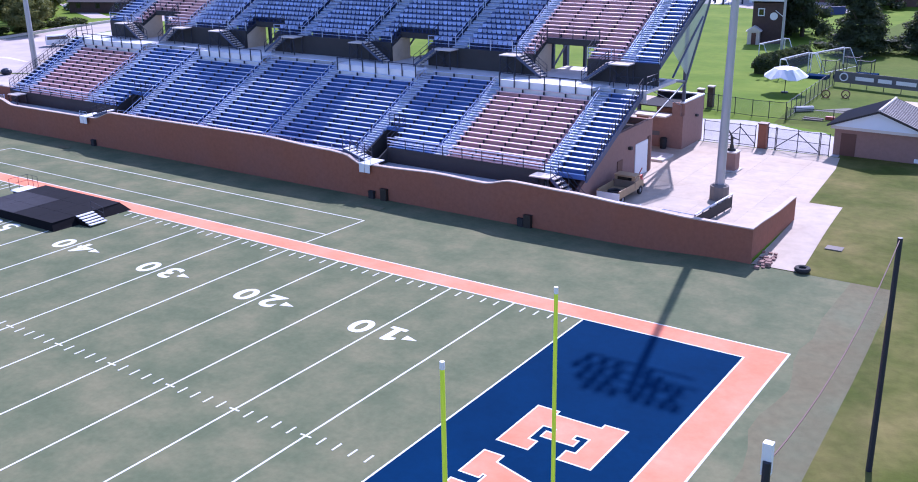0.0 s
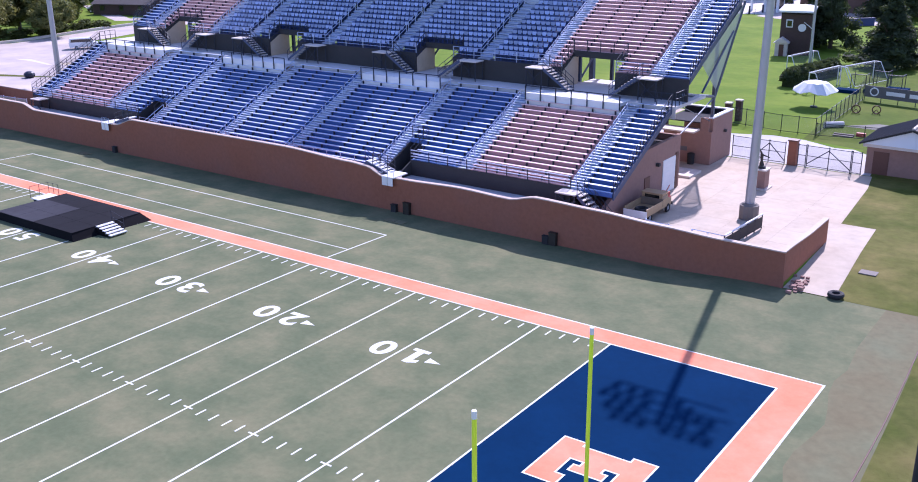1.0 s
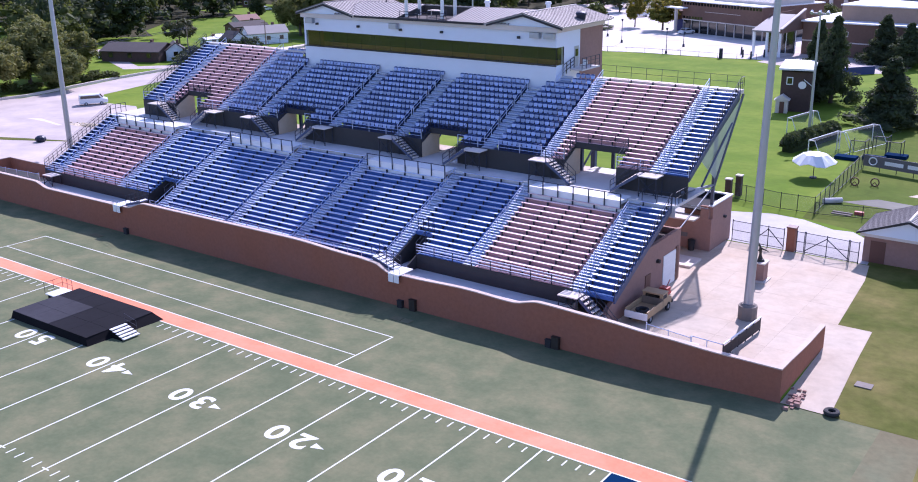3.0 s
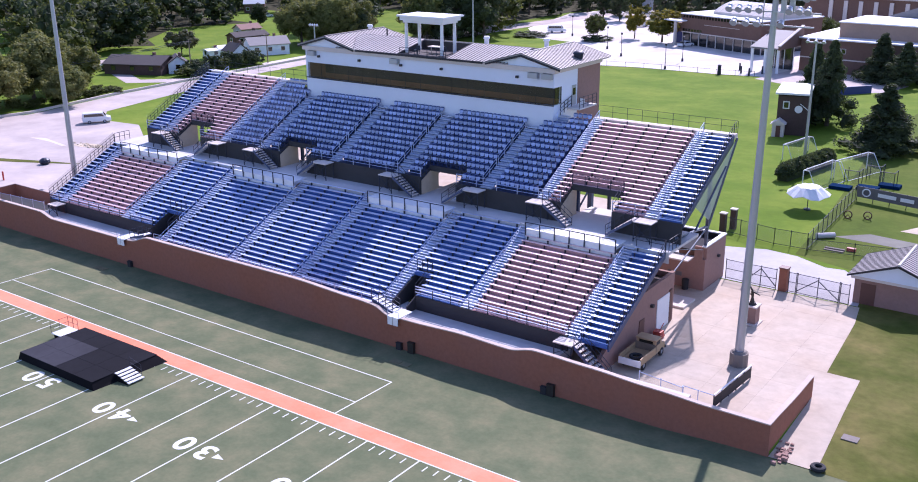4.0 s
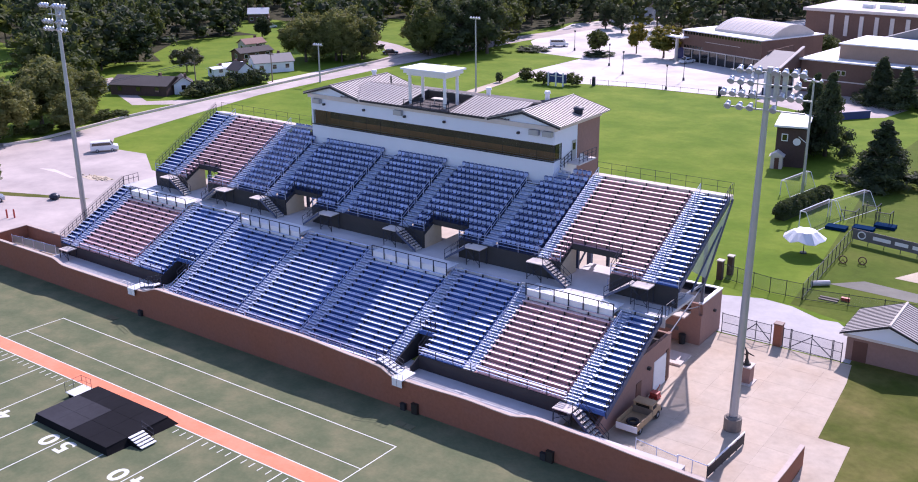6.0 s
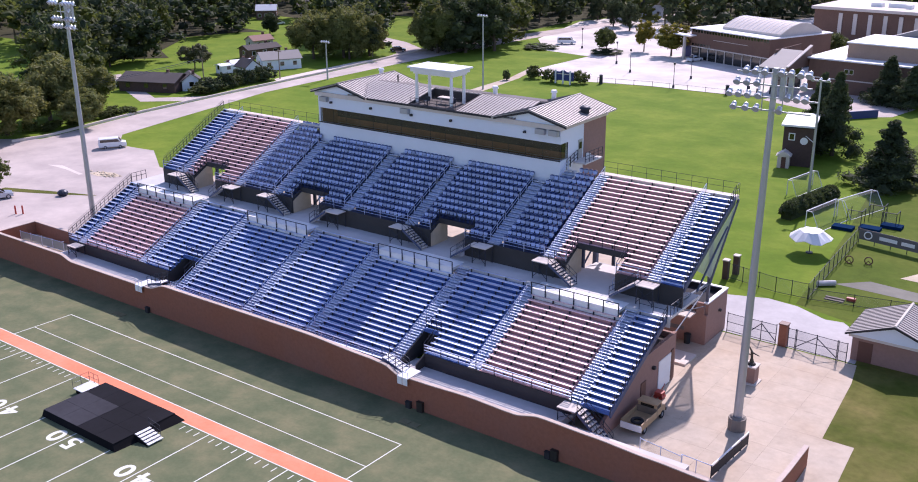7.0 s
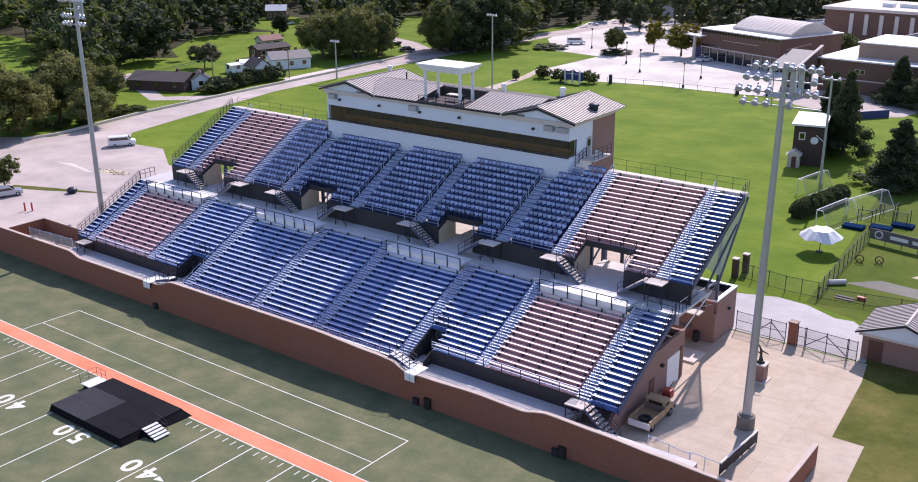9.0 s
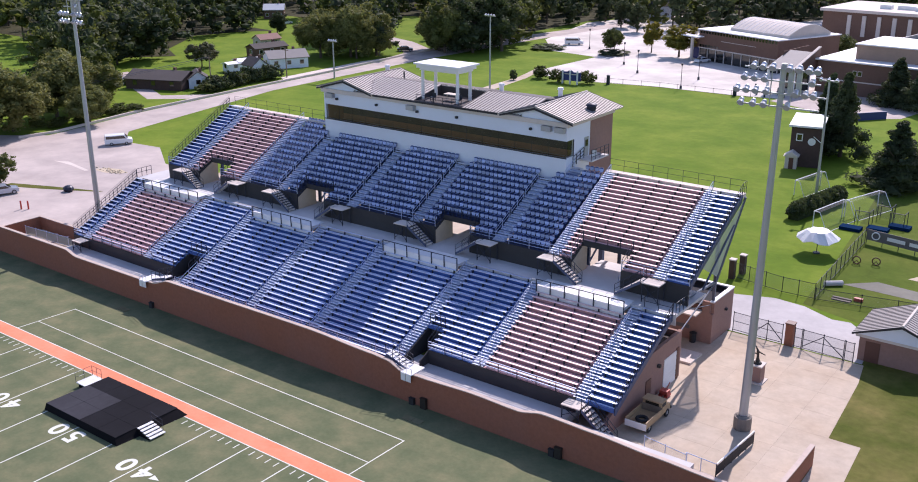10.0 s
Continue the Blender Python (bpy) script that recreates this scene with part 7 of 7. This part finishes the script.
for k in range(26):
    local("window", Shape().box(0.4 + k * 1.02, 1.1 + k * 1.02, -0.05, -0.001, HH - 0.85, HH - 0.1), GLASS, school)
for k in range(7):
    local("window", Shape().box(0.4 + k * 1.02, 1.1 + k * 1.02, -0.05, -0.001, 3.55, 4.2), GLASS, school)
for k in range(10):
    local("mullion", Shape().box(k * 3 - 0.1 + (0.1 if k == 0 else 0), k * 3 + 0.1, 0.3, 0.499, 0, 3.3), CAP, school)
local("band", Shape().box(0, 27, -0.06, -0.004, 3.2, 3.45), CAP, school)
local("lettering", Shape().box(8, 20, -0.05, -0.002, 5.6, 5.7), CAP, school, "row of pale lettering too small to read")
local("canopy", Shape().box(-3.5, 2.6, -3.2, -0.71, 6.2, 6.5), WHITE_METAL, school, "white entrance canopy")
local("post", Shape().box(-0.3, 0.3, -2.6, -2.0, 0, 6.2), CAP, school, "pale canopy post")
local("entrance", Shape().box(-4.5, -0.01, 1.5, 12, 0, 5.2), BRICK_FAR, school)
local("entrance_door", Shape().box(-4.0, -0.6, 1.4, 1.499, 0.02, 3.0), BLUE_SIGN, school, "blue entrance doors")

wing = put(thing("school_wing", (-45.2, 177.7, GZ), "brown brick school wing with pale flat roofs and an entrance porch", "school building"), -6)
local("wall", Shape().box(0, 62, 0, 30, 0, 7.0), BRICK_FAR, wing)
local("roof", Shape().box(-0.4, 62, -0.4, 30.4, 7.001, 7.3), WHITE_METAL, wing, "white flat roof")
local("upper_hall", Shape().box(6.5, 38, 4.5, 20, 7.301, 10.4), BRICK_TAN, wing, "pale brick upper hall")
local("upper_roof", Shape().box(6.2, 38.3, 4.2, 20.4, 10.401, 10.65), WHITE_METAL, wing, "white flat roof")
local("sloping_roof", Shape().prism([(1, 7.301), (22, 7.301), (22, 14.0), (20.5, 14.0)], "y", 20.6, 34), ROOF_PALE, wing, "pale grey sloping roof")
local("roof_light", Shape().prism([(19.5, 13.8), (22, 13.8), (22, 15.4), (21.6, 15.4)], "y", 22.5, 31), ROOF_RIB, wing, "dark raised roof light")
local("band", Shape().box(0, 62, -0.06, -0.004, 2.9, 3.15), CAP, wing)
for x in (8.0, 9.1, 24.0, 25.1):
    win = local("window", Shape().box(x, x + 0.95, -0.08, -0.002, 4.3, 5.4), CAP, wing)
    local("pane", Shape().box(x + 0.1, x + 0.85, -0.1, -0.081, 4.4, 5.3), GLASS, win)
arch = [(38 + 5 * math.cos(math.pi * k / 12), 3.2 + 2.8 * math.sin(math.pi * k / 12)) for k in range(13)]
local("arched_panel", Shape().prism(arch, "y", -0.09, -0.002), CAP, wing, "pale arched wall panel")
# porch with a roof that slopes down to the court
local("porch_wall", Shape().prism([(-9.5, 5.2), (-9.5, 6.0), (2.0, 9.4), (2.0, 5.2)], "x", -0.9, -0.41), BRICK_FAR, wing, "brick parapet beside the porch roof")
local("porch_cap", Shape().prism([(-9.6, 6.001), (-9.6, 6.2), (2.0, 9.6), (2.0, 9.401)], "x", -1.0, -0.35), CAP, wing)
local("porch_roof", Shape().prism([(-9.0, 5.2), (-9.0, 5.5), (1.8, 8.2), (1.8, 7.9)], "x", -7.6, -0.91), ROOF_PALE, wing, "pale grey sloping porch roof")
for x in (-7.2, -4.2, -1.3):
    local("column", Shape().rod((x, -8.4, 0), (x, -8.4, 5.3), 0.32, n=10), WHITE_METAL, wing, "white column")
local("porch_glass", Shape().box(-7.4, -0.9, -1.2, -1.0, 0.02, 6.0), GLASS, wing, "dark porch glazing")
for x in (-7.4, -5.3, -3.1, -1.0):
    local("porch_mullion", Shape().box(x, x + 0.14, -1.3, -1.201, 0.02, 6.0), WHITE_METAL, wing)
local("porch_side", Shape().box(-7.6, -7.41, -1.2, 12, 0, 8.2), BRICK_FAR, wing)
block = put(thing("school_block", (-68.3, 249.9, GZ), "long brown brick school block with tall pale piers", "school building"), -6)
local("wall", Shape().box(0.8, 80, 0.8, 26, 0, 10.0), BRICK_FAR, block)
local("roof", Shape().box(0, 81, 0, 27, 10.001, 10.8), CAP, block, "pale flat roof with a deep edge")
for k in range(14):
    local("pier", Shape().box(8 + k * 4.2, 9.1 + k * 4.2, 0.5, 0.79, 3.5, 9.2), CAP, block)
for x, y, w in ((14, 8, 3), (18.5, 9, 5), (24, 7, 1.5), (34, 12, 2)):
    local("roof_unit", Shape().box(x, x + w, y, y + 2.4, 10.801, 11.9), WHITE_METAL, block)

# signs, posts and sports things on the lawn
board = thing("welcome_sign", (-93.6, 153.5, GZ), "dark blue sign board on white posts among shrubs", "sign")
part("board", Shape().box(-96.3, -91.0, 153.3, 153.6, GZ + 0.8, GZ + 2.8), BLUE_SIGN, board)
for x in (-95.6, -93.6, -91.7):
    part("post", Shape().box(x - 0.15, x + 0.15, 153.0, 153.29, GZ, GZ + 3.2), WHITE_METAL, board)
part("crest", Shape().prism([(-94.6, GZ + 2.81), (-92.7, GZ + 2.81), (-93.65, GZ + 3.3)], "y", 153.35, 153.55), BLUE_SIGN, board)
part("lettering", Shape().box(-95.2, -92.1, 153.25, 153.29, GZ + 2.2, GZ + 2.4), CAP, board)
fence("lawn_fence", [(-88, 159.6), (-75, 161.6), (-58, 161.8), (-50, 163.2)], 1.1, 4.2, RAIL_DARK, "thin dark fence between lawn and car park", "", None)
fence("field_fence", [(-15.2, 57.5), (-9.1, 56.2), (-5.6, 56.3)], 1.8, 2.1, RAIL_DARK, "dark wire fence across the lawn")
fence("field_fence", [(-5.6, 56.3), (-6.1, 67), (-6.6, 78.6)], 1.8, 2.1, RAIL_DARK, "dark wire fence across the lawn")
fence("field_fence", [(-5.5, 56.3), (-1, 57.2), (6, 58.5), (14, 59.4)], 1.3, 3.4, RAIL_DARK, "thin wire fence on the grass")
for x, y in ((-57.4, 162.0), (-86.4, 158.2)):
    tagged(part("dark_post", Shape().rod((x, y, GZ), (x, y, GZ + 2.0), 0.45, 0.4, 8).rod((x, y, GZ + 2.0), (x, y, GZ + 2.15), 0.5, 0.3, 8), RAIL_DARK), "stout dark post at the lawn edge", "post", "dark posts")
for x, y in ((-54, 166), (-51.5, 164), (-50, 168), (-55.8, 170), (-48, 166)):
    tagged(part("bollard", Shape().rod((x, y, GZ + 0.016), (x, y, GZ + 1.5), 0.22, 0.18, 8).ball((x, y, GZ + 1.5), 0.2, 8, 4), RAIL_DARK), "dark bollard in the car park", "bollard", "dark bollards")
for x, y in ((-97, 186), (-88, 176), (-72, 176), (-70.5, 163), (-118, 205)):
    ob = thing("street_lamp", (x, y, GZ), "slim dark street lamp in the car park", "street lamp", "street lamps")
    part("pole", Shape().rod((x, y, GZ), (x, y, GZ + 5.2), 0.09, 0.06, 8), RAIL_DARK, ob)
    part("base", Shape().rod((x, y, GZ), (x, y, GZ + 0.7), 0.3, 0.25, 8), RAIL_DARK, ob)
    part("lantern", Shape().rod((x, y, GZ + 5.2), (x, y, GZ + 5.7), 0.2, 0.3, 8), RAIL_DARK, ob)
for x, y, z in ((-153.5, 121, 7.5), (-196, 96, 9), (-156, 47, 6.4), (-156, 100, 8), (-158, 160, 8)):
    ob = thing("utility_pole", (x, y, GZ), "weathered wooden utility pole", "utility pole", "utility poles")
    part("pole", Shape().rod((x, y, GZ), (x, y, z), 0.15, 0.1, 8), WOOD, ob)
    part("cross_arm", Shape().box(x - 1.0, x + 1.0, y - 0.06, y + 0.06, z - 0.6, z - 0.45), WOOD, ob)

wires = thing("power_lines", (-156, 47, 6.2), "thin dark power lines strung between wooden poles", "power lines")
for dz, dx in ((0.0, -0.8), (0.15, 0.0), (0.0, 0.8)):
    path = [(-156 + dx, 47 + 53 * k / 12, 6.0 + dz + 1.6 * k / 12 - 1.6 * k / 12 * (1 - k / 12)) for k in range(13)]
    part("wire", Shape().tube(path, 0.035), RAIL_DARK, wires)

tower = thing("watch_tower", (-26, 113, GZ), "dark brick tower with white flat roof and porch", "tower")
tower.rotation_euler = (0, 0, radians(13))
part("wall", Shape().box(-28.0, -23.5, 110.5, 119.0, GZ, 6.6), TOWER_BRICK, tower, "dark brick walls")
part("roof", Shape().box(-28.4, -23.2, 109.9, 120.2, 6.9, 7.2), WHITE_METAL, tower, "white flat roof")
part("roof_post", Shape().box(-28.0, -27.8, 110.4, 110.6, 6.6, 6.9).box(-23.6, -23.4, 110.4, 110.6, 6.6, 6.9).box(-28.0, -27.8, 118.7, 118.9, 6.6, 6.9).box(-23.6, -23.4, 118.7, 118.9, 6.6, 6.9), DARK, tower)
win = part("window", Shape().box(-27.2, -26.2, 110.42, 110.499, 4.6, 5.8), WHITE_METAL, tower)
part("pane", Shape().box(-27.05, -26.35, 110.40, 110.419, 4.75, 5.65), GLASS, win)
part("emblem", Shape().rod((-24.8, 110.49, 4.6), (-24.8, 110.44, 4.6), 0.6, n=14), WHITE_METAL, tower, "white painted emblem")
part("porch", Shape().box(-28.4, -26.6, 108.6, 110.49, GZ, 2.4).prism([(-28.7, 2.401), (-26.3, 2.401), (-27.5, 3.2)], "y", 108.4, 110.49), CAP, tower, "pale timber porch")
part("porch_door", Shape().box(-27.8, -27.1, 108.55, 108.599, GZ, 2.2), BROWN, tower)
part("stair_rail", Shape().rod((-23.3, 110.4, GZ), (-23.3, 110.4, 4.5), 0.06).rod((-23.3, 110.4, 4.5), (-24.6, 110.4, 5.5), 0.06), WHITE_METAL, tower)

umb = thing("sun_umbrella", (-10.2, 71.2, GZ), "wide white fabric umbrella on the lawn", "umbrella")
ring = []
for k in range(16):
    q = 2.45 * (1 + 0.07 * math.sin(k * 2.4))
    ring.append((-10.2 + q * math.cos(2 * math.pi * k / 16), 71.2 + q * math.sin(2 * math.pi * k / 16), GZ + 2.0 + 0.16 * math.sin(k * 1.7) - 0.1 * (k % 2)))
mid = [(-10.2 + (x + 10.2) * 0.55, 71.2 + (y - 71.2) * 0.55, GZ + 2.95 - 0.07 * (k % 2)) for k, (x, y, z) in enumerate(ring)]
cover = [(-10.2, 71.2, GZ + 3.2)] + mid + ring
fs = [(0, 1 + k, 1 + (k + 1) % 16) for k in range(16)] + [(1 + k, 17 + k, 17 + (k + 1) % 16, 1 + (k + 1) % 16) for k in range(16)]
fs += [tuple(33 + i for i in reversed(f)) for f in fs] + [(17 + k, 50 + k, 50 + (k + 1) % 16, 17 + (k + 1) % 16) for k in range(16)]
part("canopy", Shape().add(cover + [(x, y, z - 0.05) for x, y, z in cover], fs), WHITE_METAL, umb, "white draped canopy")
part("pole", Shape().rod((-10.2, 71.2, GZ), (-10.2, 71.2, GZ + 3.1), 0.05, n=8), RAIL_DARK, umb)
part("base", Shape().rod((-10.2, 71.2, GZ), (-10.2, 71.2, GZ + 0.15), 0.45, 0.4, 10), RAIL_DARK, umb)


def soccer_goal(xa, ya, xb, yb, h, depth, label):
    ob = thing("soccer_goal", ((xa + xb) / 2, (ya + yb) / 2, GZ), label, "soccer goal", "soccer goals")
    a, b = Vector((xa, ya, GZ)), Vector((xb, yb, GZ))
    back = Vector((-(yb - ya), xb - xa, 0)).normalized() * -depth
    up = Vector((0, 0, h))
    part("crossbar", Shape().rod(a + up, b + up, 0.07), WHITE_METAL, ob)
    for p in (a, b):
        part("post", Shape().rod(p, p + up, 0.07), WHITE_METAL, ob)
        part("stay", Shape().rod(p + up, p + up + back * 0.4, 0.05).rod(p + up + back * 0.4, p + back, 0.05), WHITE_METAL, ob)
    part("base_bar", Shape().rod(a + back, b + back, 0.05), WHITE_METAL, ob)
    part("netting", Shape().sheet([a + up, b + up, b + up + back * 0.4, a + up + back * 0.4]).sheet([a + up + back * 0.4, b + up + back * 0.4, b + back, a + back]), CHAIN, ob)
    return ob


soccer_goal(-13.6, 80.0, -12.1, 87.5, 2.5, 2.0, "white soccer goal frame standing behind the hedge")
soccer_goal(-11.9, 88.0, -9.6, 95.5, 2.3, 2.2, "white soccer goal frame with torn netting")
soccer_goal(-20.9, 94.2, -19.5, 101.5, 2.2, 1.6, "white soccer goal frame standing by the mast")
sign = thing("field_sign", (-2.5, 78, GZ), "long grey banner with white lettering on a fence", "banner")
part("board", Shape().prism([(-6.5, 78.6), (3.6, 76.6), (3.63, 76.65), (-6.47, 78.66)], "z", GZ + 0.5, GZ + 1.85), GREY_SIGN, sign)
for k in range(6):
    x = -6.45 + 10 * k / 5
    part("post", Shape().rod((x, 78.68 - 2.0 * k / 5, GZ), (x, 78.68 - 2.0 * k / 5, GZ + 1.9), 0.05, n=6), RAIL_DARK, sign)
for xa, xb in ((-3.9, -1.7), (-1.2, 0.4), (0.9, 3.2)):
    ya, yb = 78.6 - 2.0 * (xa + 6.5) / 10.1, 78.6 - 2.0 * (xb + 6.5) / 10.1
    part("lettering", Shape().prism([(xa, ya - 0.05), (xb, yb - 0.05), (xb, yb - 0.02), (xa, ya - 0.02)], "z", GZ + 0.95, GZ + 1.4), WHITE_METAL, sign, "white lettering bar")
part("crest", Shape().torus((-5.3, 78.28, GZ + 1.2), 0.45, 0.08, 16, 6, "y"), WHITE_METAL, sign, "white ring emblem")
for k, (x, y) in enumerate(((-9.0, 86.5), (-7.2, 90.5), (-5.0, 88))):
    ob = thing("batting_cage", (x, y, GZ), "rusty training frame with loose netting", "training frame", "training frames")
    for sx, sy in ((-0.9, -0.9), (0.9, -0.9), (-0.9, 0.9), (0.9, 0.9)):
        part("post", Shape().rod((x + sx, y + sy, GZ), (x + sx, y + sy, GZ + 1.9), 0.05), RAIL_DARK, ob)
    part("top_bar", Shape().rod((x - 0.9, y - 0.9, GZ + 1.9), (x + 0.9, y - 0.9, GZ + 1.9), 0.05).rod((x + 0.9, y - 0.9, GZ + 1.9), (x + 0.9, y + 0.9, GZ + 1.9), 0.05), RAIL_DARK, ob)
    part("netting", Shape().sheet([(x - 0.9, y - 0.9, GZ + 0.2), (x + 0.9, y - 0.9, GZ + 0.2), (x + 0.9, y - 0.9, GZ + 1.9), (x - 0.9, y - 0.9, GZ + 1.9)]), CHAIN, ob)
for x, y, c in ((-6.6, 84.5, NAVY), (-9.6, 83.0, NAVY), (-4.5, 87.0, NAVY)):
    tagged(part("crash_mat", Shape().box(x - 1.3, x + 1.3, y - 0.8, y + 0.8, GZ + 0.008, GZ + 0.4), c), "blue crash mat lying on the grass", "crash mat", "crash mats")
for y, h in ((58.0, 0.35), (57.5, 0.2)):
    tagged(part("board", Shape().box(-4.2, -2.2, y, y + 0.3, GZ, GZ + h * 0.5), PLINTH), "brown board lying on the grass", "board", "boards on the grass")
tagged(part("orange_box", Shape().box(-2.1, -1.2, 58.4, 58.8, GZ, GZ + 0.35), RED), "orange-red crate on the grass", "crate")
tagged(part("tarp_roll", Shape().rod((-6.0, 60.9, GZ + 0.3), (-4.4, 62.2, GZ + 0.3), 0.3, n=10), DECK), "white rolled tarpaulin beside the fence", "tarpaulin")
for x, y in ((-3.2, 71.0), (-5.2, 70.2)):
    tagged(part("field_marker", Shape().torus((x, y, GZ + 0.5), 0.45, 0.07, 14, 6, "y").rod((x - 0.4, y, GZ), (x, y, GZ + 0.5), 0.04).rod((x + 0.4, y, GZ), (x, y, GZ + 0.5), 0.04), BROWN), "small round throwing frame on the grass", "throwing frame", "throwing frames")
tagged(part("dugout_screen", Shape().prism([(-30.5, 149), (-24.5, 156.5), (-24.3, 156.3), (-30.3, 148.8)], "z", GZ, GZ + 1.5), BLUE_SIGN), "dark blue padded wall at the ball field", "padded wall")
patch("school_walk", [(-49, 160.7), (-30, 152), (-22, 158), (-20, 168), (-45, 185)], ASPHALT, 0.017, "pale paving before the school wing", "pavement")
